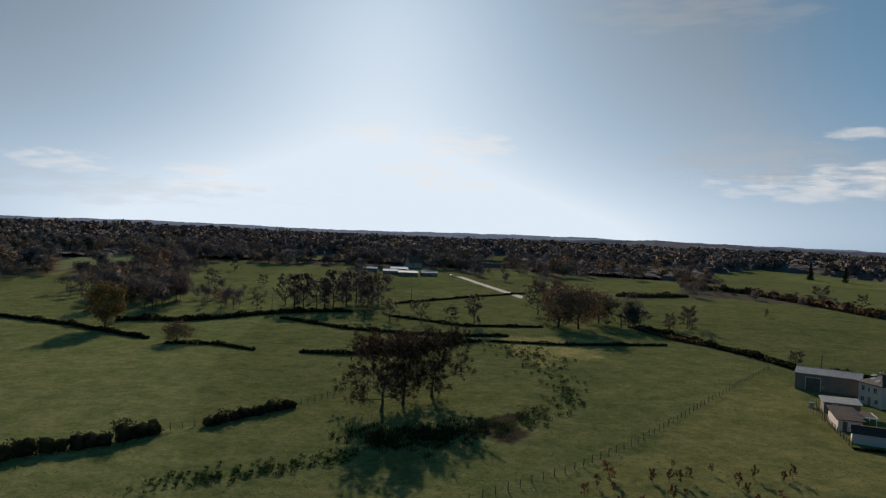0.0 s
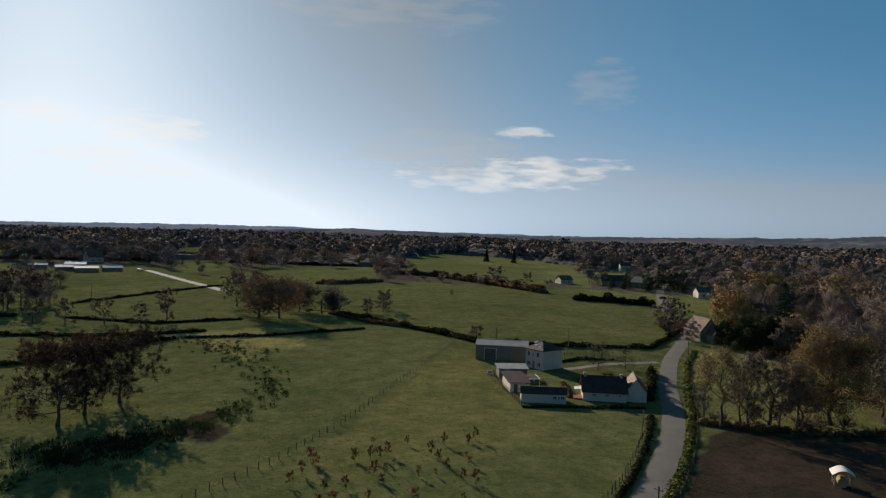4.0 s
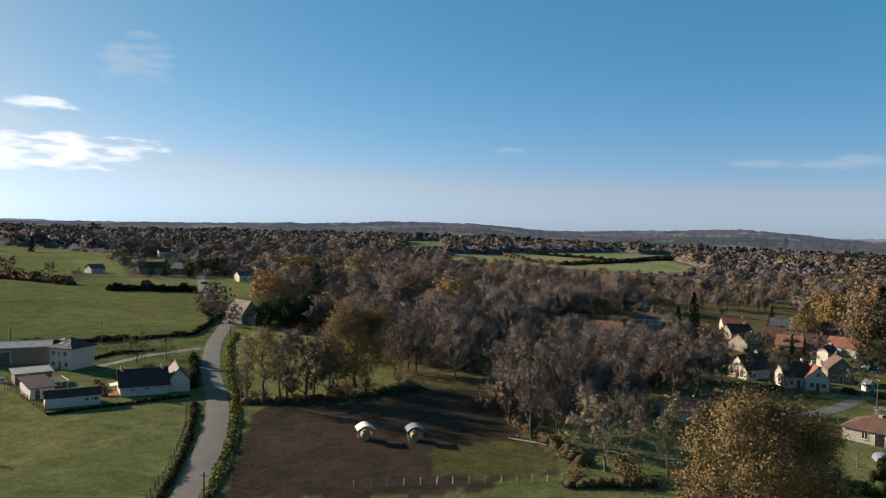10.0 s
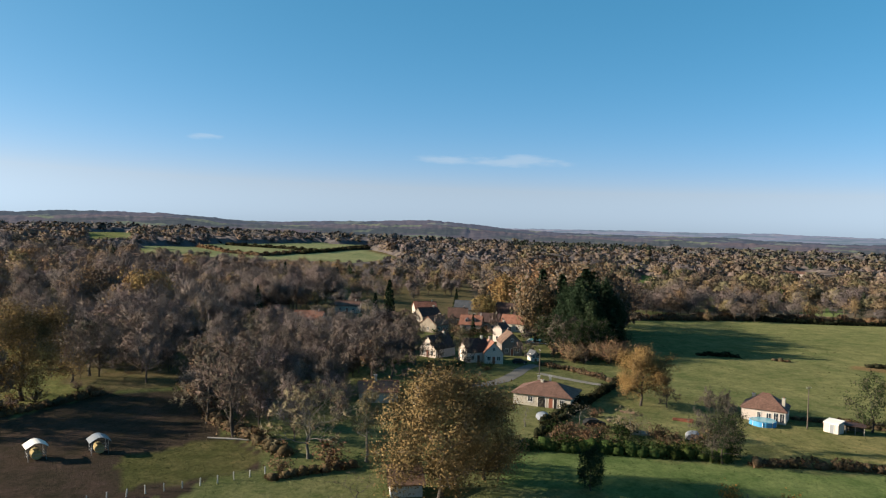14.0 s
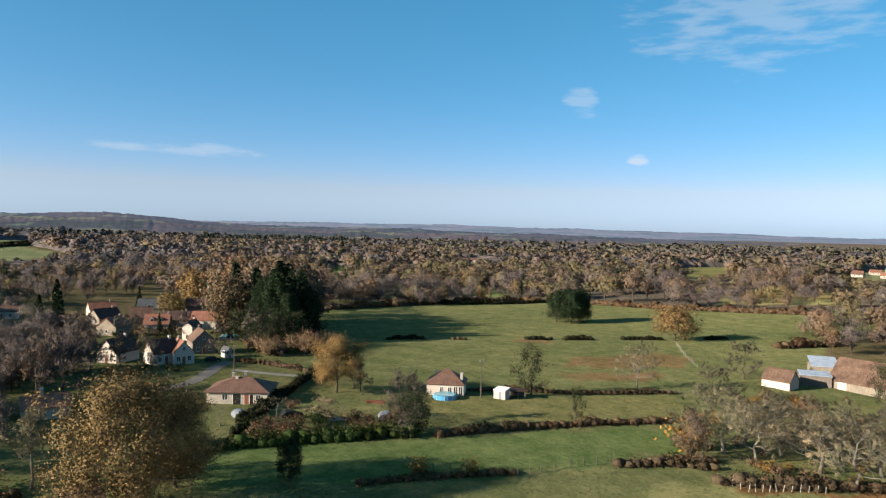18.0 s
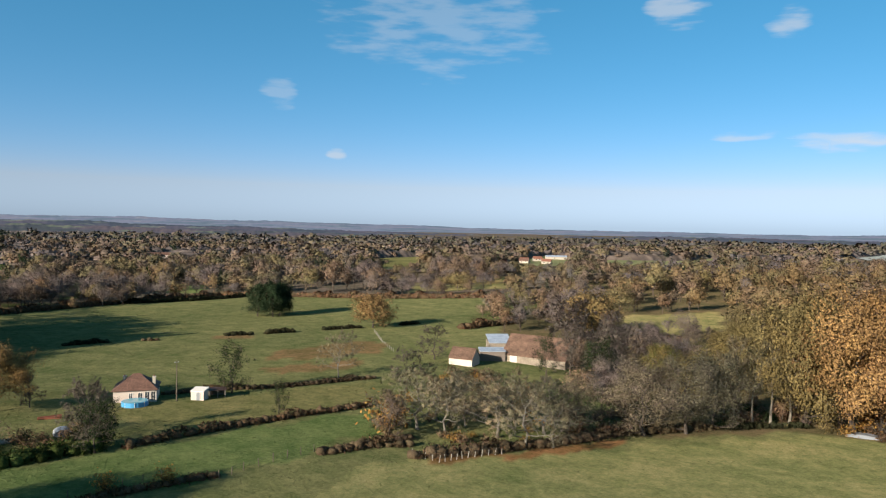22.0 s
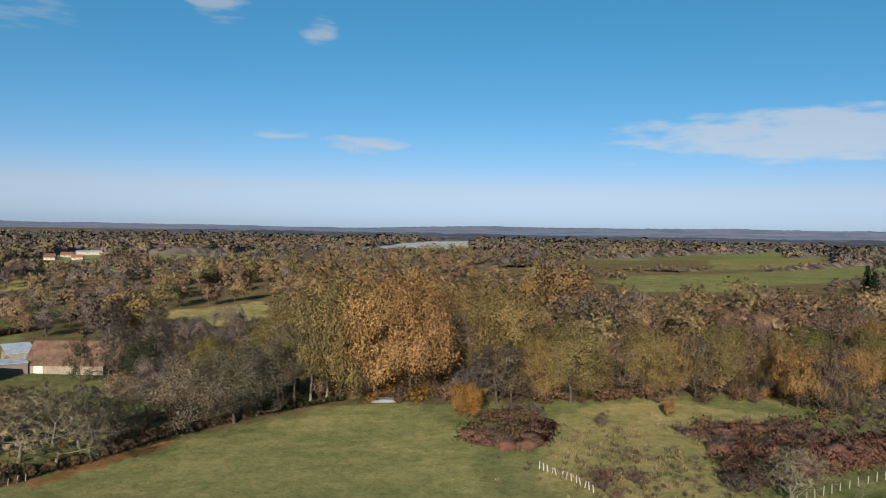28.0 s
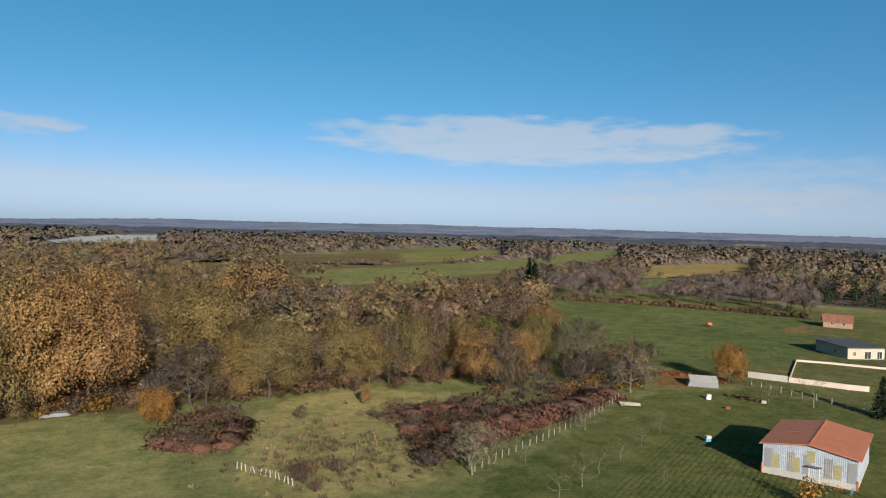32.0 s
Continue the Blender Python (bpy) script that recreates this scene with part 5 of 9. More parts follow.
    ("tree_pale", 92.0, -98.0, 9.5, 1.3), ("tree_pale", 98.0, -95.0, 9.0, 1.2), ("tree_pale", 104.0, -93.0, 8.5, 1.2), ("tree_bare2", 91.0, -112.0, 10.0, 1.1), ("oak_rust", 101.0, -104.0, 6.5, 1.2), ("willow", 84.0, -111.0, 7.5, 1.2),
    ("tree_pale", 100.9, -85.4, 12.6, 1.1), ("tree_pale", 94.7, -86.8, 12.3, 1.0), ("tree_pale", 88.6, -94.0, 12.5, 1.2), ("tree_pale", 80.6, -92.4, 12.8, 1.1),
    ("oak_rust", 98.0, -76.6, 8.9, 0.9), ("tree_pale", 86.0, -104.0, 10.5, 1.2), ("tree_bare", 130.6, -106.9, 10.7, 0.9),
    ("tree_pale", 78.7, -97.8, 9.6, 1.1), ("tree_pale", 109.5, -101.2, 7.0, 1.3), ("tree_pale", 97.0, -108.0, 8.0, 1.2), ("tree_pale", 117.0, -112.0, 7.5, 1.1), ("tree_bare", 150.4, -192.0, 17.4, 1.2),
    ("tree_ivy", 107.6, -151.9, 13.3, 0.9), ("tree_bare", 110.0, -160.6, 16.9, 1.0), ("oak_rust", 119.4, -160.4, 11.1, 0.9), ("tree_green", 97.5, -164.5, 12.0, 0.9),
    ("willow", 74.3, -119.6, 10.5, 1.2), ("willow", 70.3, -127.9, 10.8, 1.1), ("willow", 69.3, -136.5, 11.2, 1.0), ("oak_olive", 88.3, -164.3, 11.6, 0.8),
    ("birch", 68.8, -144.7, 19.0, 0.8), ("birch", 66.2, -147.4, 16.6, 0.8), ("birch", 63.6, -150.0, 17.8, 0.8), ("birch", 60.9, -152.6, 17.2, 0.8), ("birch", 70.5, -142.9, 15.3, 0.8),
    ("oak_olive", 58.7, -154.8, 28.2, 0.7), ("oak_gold", 49.6, -155.9, 27.9, 0.85), ("oak_gold2", 43.4, -161.2, 26.7, 0.85), ("oak_gold", 48.5, -167.3, 28.7, 0.85),
    ("oak_olive2", 79.9, -182.4, 21.1, 0.9), ("oak_olive", 84.3, -178.3, 18.1, 0.9), ("tree_bare", 101.9, -192.8, 15.1, 0.9),
    # the autumn wood's edge
    ("oak_olive", 21.3, -168.9, 25.6, 0.8), ("oak_olive2", 32.6, -204.9, 23.1, 0.9), ("tree_bare3", 21.8, -154.2, 13.6, 1.2), ("tree_bare3", 26.7, -153.6, 11.8, 1.0), ("oak_rust", 18.8, -154.6, 13.0, 0.9),
    ("round_tree", 26.0, -140.0, 7.5, 1.0), ("oak_olive", 11.7, -157.3, 15.2, 0.8), ("oak_olive2", 6.2, -158.1, 17.6, 0.9), ("oak_olive", 2.7, -162.5, 14.6, 0.8),
    ("oak_rust", -4.1, -163.6, 13.3, 0.9), ("oak_olive2", -9.6, -164.6, 15.8, 0.8), ("oak_olive", -16.0, -168.7, 14.1, 0.9), ("oak_rust", -20.7, -166.9, 14.5, 0.8), ("oak_olive2", -26.0, -170.8, 16.0, 0.8),
    ("oak_rust", -31.5, -174.9, 17.6, 0.8), ("oak_olive", -38.5, -173.7, 15.4, 0.8), ("oak_rust", -46.2, -156.0, 11.3, 0.6), ("tree_bare3", -34.7, -172.8, 14.1, 0.8), ("tree_green", -49.2, -188.0, 13.7, 0.9),
    ("oak_rust", 0.5, -208.0, 21.8, 1.0), ("oak_gold2", 12.7, -257.6, 24.2, 1.0), ("oak_rust", -14.6, -228.1, 13.9, 0.9), ("tree_pale", -26.3, -106.7, 7.3, 1.2), ("oak_gold", -13.7, -149.0, 3.8, 0.7), ("oak_rust", -0.5, -138.2, 3.1, 0.9),
    ("oak_olive", 28.5, -295.4, 16.3, 1.0), ("birch", -39.1, -306.4, 13.8, 0.8), ("tree_bare", -34.7, -305.6, 12.7, 1.0), ("oak_gold2", -56.3, -234.6, 17.2, 1.0), ("oak_rust", -69.1, -220.3, 15.9, 1.0), ("conifer", -109.2, -326.7, 18.7, 1.3),
    ("oak_gold2", -40.8, -163.0, 13.5, 1.0), ("oak_rust", -46.0, -163.5, 14.5, 0.9), ("oak_gold2", -52.0, -168.0, 13.0, 1.0), ("oak_olive2", -60.0, -178.0, 15.0, 0.9), ("oak_gold2", -66.0, -191.0, 16.0, 0.9), ("oak_rust", -56.0, -193.0, 18.0, 0.9),
    # orchard rows and trees by the barn
    ("tree_pale", -25.8, -103.2, 8.9, 0.9), ("fruit_tree", -40.2, -95.7, 5.1, 0.9), ("fruit_tree", -45.0, -100.8, 4.1, 0.9), ("fruit_tree", -35.2, -91.4, 4.3, 0.9), ("fruit_tree", -58.0, -112.9, 3.4, 0.9),
    ("fruit_tree", -65.6, -120.8, 3.7, 0.9), ("fruit_tree", -51.0, -106.2, 3.7, 0.8), ("fruit_tree", -35.2, -106.5, 3.7, 0.8), ("fruit_tree", -52.8, -95.5, 2.9, 0.7), ("tree_bare", -79.4, -154.2, 11.9, 0.8),
    ("tree_bare2", -64.5, -155.7, 9.2, 1.0), ("tree_pale", -52.0, -123.5, 4.9, 1.2), ("willow", -73.3, -173.6, 10.3, 1.0), ("tree_bare2", -73.9, -154.8, 10.6, 1.0), ("round_tree", -103.4, -157.6, 10.1, 0.8),
    ("fruit_tree", -101.8, -140.0, 4.6, 1.0), ("fruit_tree", -108.6, -134.4, 6.9, 1.2), ("conifer", -117.3, -125.4, 8.7, 1.2), ("conifer", -108.8, -333.7, 20.7, 1.1), ("tree_bare", -125.2, -360.4, 23.9, 0.9), ("conifer", -263.6, -421.5, 9.5, 1.0),
    ("oak_rust", -56.6, -225.2, 18.4, 1.0), ("tree_bare", -43.4, -157.9, 11.7, 0.8), ("oak_rust", -62.3, -205.6, 17.0, 1.0), ("oak_rust", -46.7, -157.5, 11.1, 0.5), ("oak_rust", -50.6, -157.1, 6.5, 0.5), ("tree_bare", -53.4, -151.3, 8.9, 0.8), ("tree_pale", -74.7, -151.9, 11.7, 0.9), ("willow", -67.4, -174.2, 9.5, 0.9), ("shrub_gold", -68.0, -84.6, 4.4, 0.7),
    ("snag", 88.4, 18.9, 5.1, 1.6),
]
for key, x, y, tall, broad in TREES:
    plant(key, x, y, min(tall, 30.0), broad * (1.45 if key.startswith("conifer") and x > 230 and -36 < y < 0 else 1.0))


# ---- woods: stuff ----
def wood_tree(rng, height, wide, mood, colour, lumps, fine, n_cards, limbs=True, rough=0.4, shut=1.0, even=0.0):
    """A far tree of clumps and loose sprays: returns corners, faces, tints with their openness, and outward directions."""
    bare, spire = mood == "bare", mood == "dark"
    th = height * rng.uniform(0.04, 0.1)
    mid, tall = th + (height - th) * 0.52, (height - th) * 0.48
    u = unit_rows(rng.normal(size=(lumps, 3)) + np.array([0, 0, 0.2]))
    k = np.arange(lumps)
    if spire:
        f = (k + 0.3) / lumps
        hub = np.stack([u[:, 0] * wide * 0.2, u[:, 1] * wide * 0.2, height * (0.1 + 0.82 * f)], -1)
        size = np.stack([wide * (1.02 - 0.85 * f)] * 2 + [height * 0.85 / lumps + 0 * f], -1)
    else:
        hub = u * rng.uniform(0.4, 0.68, (lumps, 1)) * np.array([wide, wide, tall]) + np.array([0, 0, mid])
        hub[0] = (0, 0, mid - tall * 0.1)
        size = wide * rng.uniform(0.36, 0.56, (lumps, 1)) * np.array([[1, 1, 0.85 * tall / wide + 0.2]])
        size[0] *= 1.25
    segs = [(0, 0, 0, 0, 0, mid, height * 0.015, height * 0.008)]
    if limbs:
        segs += [(0, 0, th * 1.5 + 0.6, *hub[j], height * 0.008, height * 0.003) for j in range(1, min(5, lumps))]
    v, q = tubes(segs, 3)
    rows = [(v, q, np.tile(np.array([(0.085, 0.07, 0.058, 0.0)]), (len(v), 1)), unit_rows(v * np.array([1, 1, 0.01]) + 1e-4))]

    def tints(n, per, gap):
        t = np.array(colour)[None] * (1 + rng.normal(size=(n, 1)) * (0.12 - 0.08 * even)) * (1 + rng.normal(size=(n, 3)) * 0.03)
        return np.repeat(np.concatenate([np.clip(t, 0.004, 0.9), np.full((n, 1), gap)], 1), per, axis=0)

    centre, reach = np.array([0, 0, mid]), np.array([wide, wide, tall])
    if fine:
        v, q, d = lumps_of(rng, hub, size * (0.76 if bare and limbs else 0.56 if limbs else 0.66), fine, 0.28)
        v[:, 2] = np.maximum(v[:, 2], height * 0.03)
        rows.append((v, q, tints(lumps, len(v) // lumps, (0.56 if bare else 0.54) * shut), unit_rows(d * 0.5 + (v - centre) / reach * 0.5 + rng.normal(size=v.shape) * rough * 0.75)))
    j = rng.integers(0, lumps, n_cards)
    d = unit_rows(rng.normal(size=(n_cards, 3)) + np.array([0, 0, 0.15]))
    c = hub[j] + d * size[j] * rng.uniform(0.62, 1.22, (n_cards, 1))
    c[:, 2] = np.clip(c[:, 2], height * 0.04, height * 1.04)
    if bare and limbs:
        v, q = cards(rng, c, height * 0.15, height * 0.065 / math.sqrt(n_cards), d + np.array([0, 0, 0.9]) + rng.normal(size=c.shape) * 0.35)
    else:
        leaf = wide * 2.5 / math.sqrt(n_cards)
        v, q = cards(rng, c, leaf, leaf * 0.75, faces=d + rng.normal(size=c.shape) * 0.7)
    rows.append((v, q, tints(n_cards, 4, 0.0 if bare and limbs else 0.46 * shut), np.repeat(unit_rows(d * 0.6 + (c - centre) / reach * 0.5 + rng.normal(size=c.shape) * rough), 4, axis=0)))
    off, out = 0, [[], [], [], []]
    for v, q, c, n in rows:
        # fine twigs catch the light from all round, the more so in a far crown
        n = unit_rows(n * (1 - 0.5 * even) + np.array([0, 0, even]))
        for o, a in zip(out, (v, q + off, c, n)):
            o.append(a)
        off += len(v)
    return [np.concatenate(o) for o in out]


MOODS = (("bare", ((0.128, 0.109, 0.105), (0.138, 0.119, 0.112), (0.13, 0.109, 0.101), (0.146, 0.127, 0.119))),
         ("rust", ((0.166, 0.12, 0.08), (0.158, 0.118, 0.085), (0.174, 0.12, 0.075), (0.16, 0.124, 0.09))),
         ("gold", ((0.188, 0.136, 0.072), (0.18, 0.134, 0.075), (0.192, 0.134, 0.068), (0.174, 0.132, 0.078))),
         ("olive", ((0.17, 0.14, 0.07), (0.162, 0.138, 0.074), (0.15, 0.13, 0.072), (0.176, 0.14, 0.07))),
         ("dark", (DARKGREEN, (0.028, 0.042, 0.022), IVY, DARKGREEN)))


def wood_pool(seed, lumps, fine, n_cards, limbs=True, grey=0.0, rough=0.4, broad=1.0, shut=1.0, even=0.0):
    """A pool of varied far trees, 12 m high, by colour mood; grey mixes painted haze into their tints."""
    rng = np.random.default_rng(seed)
    # mauve grey of the haze that is mixed into the crown colours
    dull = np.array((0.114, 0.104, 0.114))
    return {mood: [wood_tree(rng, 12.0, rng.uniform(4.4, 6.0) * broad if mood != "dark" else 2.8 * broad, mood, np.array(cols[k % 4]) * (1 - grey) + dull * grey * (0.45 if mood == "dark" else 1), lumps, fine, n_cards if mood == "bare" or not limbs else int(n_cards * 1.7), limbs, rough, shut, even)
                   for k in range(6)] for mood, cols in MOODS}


def scatter_wood(name, label, spots, pool, rng, tall=(11, 19), mat=None):
    """One object of many trees at the spots: x, y, mood, size."""
    mat = mat or M_FARLEAF
    vs, qs, cs, ns, off = [], [], [], [], 0
    for x, y, mood, size in spots:
        v, q, c, n = pool[mood][rng.integers(0, 6)]
        k = rng.uniform(*tall) / 12 * size
        a = rng.uniform(0, 2 * np.pi)
        b = rng.uniform(0.95, 1.35)
        turn = np.array([[math.cos(a), -math.sin(a), 0], [math.sin(a), math.cos(a), 0], [0, 0, 1]])
        vs.append((v * np.array([k * b, k * b, k])) @ turn.T + np.array([x, y, float(land(x, y)) - 0.2]))
        qs.append(q + off), ns.append(n @ turn.T)
        cs.append(c * np.array([*[rng.uniform(0.86, 1.14)] * 3, 1]))
        off += len(v)
    ob = new(name, mesh_np(name, np.concatenate(vs), np.concatenate(qs), mat, np.concatenate(cs), np.concatenate(ns)))
    return tagged(ob, label, "wood", kind="stuff")


WOODS = []


def fill(rng, outline, spacing, moods, size=1.0):
    """Spots at about that spacing inside an outline."""
    WOODS.append(tuple(outline))
    o = np.array(outline)
    (x0, y0), (x1, y1) = o.min(0), o.max(0)
    n = int((x1 - x0) * (y1 - y0) / (spacing * 1.56) ** 2)
    px, py = rng.uniform(x0, x1, n), rng.uniform(y0, y1, n)
    ok = inside(px, py, tuple(outline))
    names = [m for m, w in moods for _ in range(w)]
    return [(a, b, names[rng.integers(0, len(names))], size * rng.uniform(0.8, 1.15)) for a, b in zip(px[ok], py[ok])]


wood_rng = np.random.default_rng(77)
POOL_MID = wood_pool(1, 6, 2, 150, rough=0.3, even=0.2)
# the farther the pool, the more haze its tints hold
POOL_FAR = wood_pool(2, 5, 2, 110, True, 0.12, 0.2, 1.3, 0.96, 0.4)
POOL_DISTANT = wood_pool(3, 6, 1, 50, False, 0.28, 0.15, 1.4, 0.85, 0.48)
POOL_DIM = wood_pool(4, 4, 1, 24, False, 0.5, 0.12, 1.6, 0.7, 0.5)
MIXED = (("bare", 8), ("rust", 4), ("gold", 1), ("olive", 1), ("dark", 1))
BROWN = (("bare", 14), ("rust", 1))
AUTUMN = (("rust", 4), ("gold", 4), ("olive", 4), ("bare", 1))
spots = []
spots += fill(wood_rng, ((196.1, 171.1), (263.8, 192.8), (355.6, 204.2), (431.7, 166.5), (366.7, 89.1), (243.9, 93.5), (176.9, 93.8), (160.9, 109.6), (180.2, 145.0)), 7.0, BROWN)
spots += fill(wood_rng, ((252.6, 253.9), (335.1, 297.8), (601.6, 286.5), (661.0, 152.1), (404.0, 107.2), (392.3, 186.4), (249.7, 201.4), (210.3, 186.5)), 8.0, MIXED)
spots += fill(wood_rng, ((164.5, 83.8), (197.0, 75.3), (252.4, 31.9), (193.7, 27.9), (141.4, 44.4), (124.0, 47.0), (151.3, 69.8)), 6.0, BROWN, 0.75)
spots += fill(wood_rng, ((210.1, 97.5), (250.1, 98.1), (230.5, 62.4), (232.9, 32.2), (188.4, 27.4), (161.7, 35.4), (114.2, 28.5), (105.2, 33.4), (115.8, 45.1), (124.0, 55.0), (143.6, 67.7)), 4.6, BROWN, 0.55)
spots += fill(wood_rng, ((161.6, 111.7), (208.5, 126.0), (210.1, 97.5), (159.9, 75.5), (144.9, 80.5), (136.2, 88.7)), 5.5, BROWN, 0.72)
spots += fill(wood_rng, ((217.0, 85.1), (238.0, 76.7), (276.4, 61.0), (283.3, 34.9), (232.9, 32.2), (215.2, 58.2), (203.6, 79.8)), 7.0, BROWN, 0.35)
spots += fill(wood_rng, ((239.7, 151.9), (398.7, 156.9), (559.5, 69.8), (608.1, 18.7), (478.1, 10.8), (376.9, 52.7), (295.0, 80.1), (279.9, 100.1), (221.5, 102.8), (196.5, 124.5)), 7.5, MIXED, 0.65)
spots += fill(wood_rng, ((404.8, -57.2), (477.9, -91.0), (443.4, -112.3), (398.8, -76.2)), 7.0, BROWN, 0.8)
spots += fill(wood_rng, ((458.4, -65.9), (515.9, -147.5), (456.5, -212.6), (417.2, -194.4), (367.5, -105.2), (372.9, -67.8)), 8.0, MIXED)
spots += fill(wood_rng, ((436.4, -246.8), (411.9, -444.6), (309.0, -334.0), (295.0, -262.5), (388.8, -228.1)), 8.0, (("rust", 4), ("bare", 4), ("olive", 2)))
spots += fill(wood_rng, ((222.1, -215.8), (256.3, -273.5), (265.6, -354.7), (187.6, -251.0), (168.9, -205.3), (186.9, -193.6)), 8.0, MIXED, 0.9)
spots += fill(wood_rng, ((225.9, -283.0), (228.3, -360.3), (201.6, -556.9), (141.4, -776.7), (63.6, -353.0), (69.7, -275.7), (108.9, -315.6), (116.6, -241.2), (157.9, -313.6), (184.0, -271.8)), 8.5, AUTUMN)
spots += fill(wood_rng, ((142.9, -185.5), (151.9, -224.8), (130.0, -245.2), (94.3, -178.6), (100.7, -149.6)), 6.5, BROWN, 0.7)
spots += fill(wood_rng, ((58.0, -239.6), (40.2, -278.6), (14.9, -297.9), (3.1, -271.4), (-7.8, -301.4), (-75.2, -315.2), (-114.7, -328.6), (-65.5, -186.0), (-30.7, -177.6), (17.6, -160.3), (37.5, -167.3)), 7.0, AUTUMN, 0.95)
spots += fill(wood_rng, ((146.0, -349.8), (99.8, -473.9), (36.6, -446.3), (28.5, -320.3), (60.6, -249.9), (96.6, -232.1)), 8.0, AUTUMN, 1.05)
spots += fill(wood_rng, ((-86.5, -309.6), (-150.5, -434.1), (-254.9, -468.1), (-323.2, -404.7), (-225.7, -281.9), (-205.4, -310.9), (-176.6, -341.0), (-117.9, -322.9)), 7.5, BROWN, 0.75)
spots += fill(wood_rng, ((-148.2, 300.2), (-160.8, 371.9), (-131.2, 395.7), (-75.9, 354.8), (-65.1, 305.0), (-111.3, 283.7)), 7.5, (("bare", 5), ("rust", 3)), 0.75)
spots += fill(wood_rng, ((-60.5, 306.0), (-56.7, 374.3), (-20.9, 421.6), (-17.7, 314.9), (-43.7, 290.8)), 9.0, (("bare", 6), ("rust", 1)), 0.8)
spots += fill(wood_rng, ((43.4, 572.4), (145.0, 745.4), (284.0, 705.1), (229.7, 569.5), (148.6, 540.1), (59.7, 515.1)), 9.0, MIXED, 0.7)
spots += fill(wood_rng, ((81.1, -104.2), (107.7, -140.2), (97.0, -154.3), (84.9, -158.1), (69.3, -136.5), (74.9, -117.4)), 8.0, (("bare", 2), ("rust", 2), ("olive", 3)), 0.5)
spots += fill(wood_rng, ((10.3, -164.2), (-4.9, -172.5), (-30.7, -177.6), (-56.7, -183.8), (-54.0, -174.8), (-16.6, -162.3), (9.8, -157.5)), 3.4, (("rust", 4), ("bare", 2), ("gold", 2)), 0.42)
spots += fill(wood_rng, ((70.0, -138.0), (76.5, -153.3), (60.8, -170.7), (48.2, -178.7), (41.6, -162.7), (54.6, -153.5)), 3.4, (("rust", 3), ("bare", 3), ("gold", 1), ("olive", 1)), 0.38)
spots += fill(wood_rng, ((33.5, -150.0), (34.7, -167.6), (13.3, -169.9), (12.3, -157.2), (21.3, -150.6)), 3.4, (("rust", 3), ("bare", 3), ("gold", 1)), 0.4)
spots += fill(wood_rng, ((145.2, -214.9), (141.3, -261.4), (121.8, -251.7), (110.4, -220.2), (118.2, -187.5)), 7.0, (("rust", 2), ("bare", 3), ("olive", 1)), 0.5)
SOUTH = (("bare", 9), ("rust", 2))
spots += fill(wood_rng, ((-147, 291), (-136, 290), (-111, 282), (-72, 293), (-68, 299), (-81, 331), (-114, 345), (-144, 358), (-163, 377), (-174, 347)), 7.5, SOUTH, 0.85)
spots += fill(wood_rng, ((-158, 394), (-130, 403), (-155, 478), (-184, 465)), 8.0, SOUTH, 0.95)
spots += fill(wood_rng, ((-216, 368), (-206, 423), (-214, 439), (-230, 391)), 6.0, SOUTH, 0.5)
spots += fill(wood_rng, ((62, 429), (60, 345), (69, 281), (81, 269), (90, 307), (91, 371), (86, 439), (68, 460)), 7.5, SOUTH, 0.65)
spots += fill(wood_rng, ((133, 392), (168, 416), (179, 410), (233, 588), (202, 556)), 9.0, SOUTH, 0.7)


def lowered(spots):
    """Trees are kept low where open fields show behind them."""
    x, y = np.array([p[0] for p in spots]), np.array([p[1] for p in spots])
    r = np.hypot(x, y)
    seen = np.zeros(len(x))
    for far in (1.08, 1.2, 1.34, 1.5):
        seen += open_land(x * far, y * far) * (r * far > 400)
    k = np.where(r > 300, 1 - 0.17 * seen, 1.0)
    return [(a, b, mood, size * f) for (a, b, mood, size), f in zip(spots, k)]


spots = lowered(spots)
scatter_wood("woodland", "mixed autumn woodland, half bare and half russet", spots, POOL_MID, wood_rng)

# thickets of saplings and bramble stems at the wood's edge
thicket_rng = np.random.default_rng(60)
THICKET = {mood: [wood_tree(thicket_rng, 12.0, 4.2, mood, np.array(c) * 1.15, 6, 1, 190, shut=1.12) for c in cols] for mood, cols in (
    ("bare", ((0.13, 0.08, 0.07), (0.12, 0.085, 0.075), (0.15, 0.08, 0.06), (0.11, 0.085, 0.08), (0.14, 0.105, 0.08), (0.12, 0.07, 0.062))),
    ("rust", ((0.23, 0.12, 0.06), (0.2, 0.1, 0.055), (0.25, 0.145, 0.065), (0.19, 0.12, 0.07), (0.17, 0.08, 0.05), (0.28, 0.16, 0.06))))}
spots = []
spots += fill(wood_rng, ((-16.3, -118.9), (-24.3, -131.8), (-36.5, -136.4), (-48.3, -151.8), (-60.5, -156.1), (-72.6, -154.9), (-67.1, -147.3), (-52.3, -134.5), (-36.6, -120.8), (-24.2, -110.1)), 3.4, (("bare", 7), ("rust", 1)), 1.0)
spots += fill(wood_rng, ((-38.2, -142.9), (-46.3, -163.4), (-66.3, -188.8), (-87.7, -222.7), (-106.3, -211.7), (-79.4, -154.2), (-58.5, -150.8), (-46.0, -144.4)), 3.8, (("bare", 5), ("rust", 2)), 1.5)
spots += fill(wood_rng, ((22.8, -128.6), (21.5, -144.0), (15.4, -151.4), (10.7, -139.0), (12.5, -124.9)), 3.0, (("bare", 8), ("rust", 1)), 0.9)
spots += fill(wood_rng, ((-18.3, -103.1), (-20.8, -118.2), (-26.7, -126.9), (-31.2, -120.7), (-25.9, -104.9)), 3.0, (("bare", 4), ("rust", 1)), 0.9)
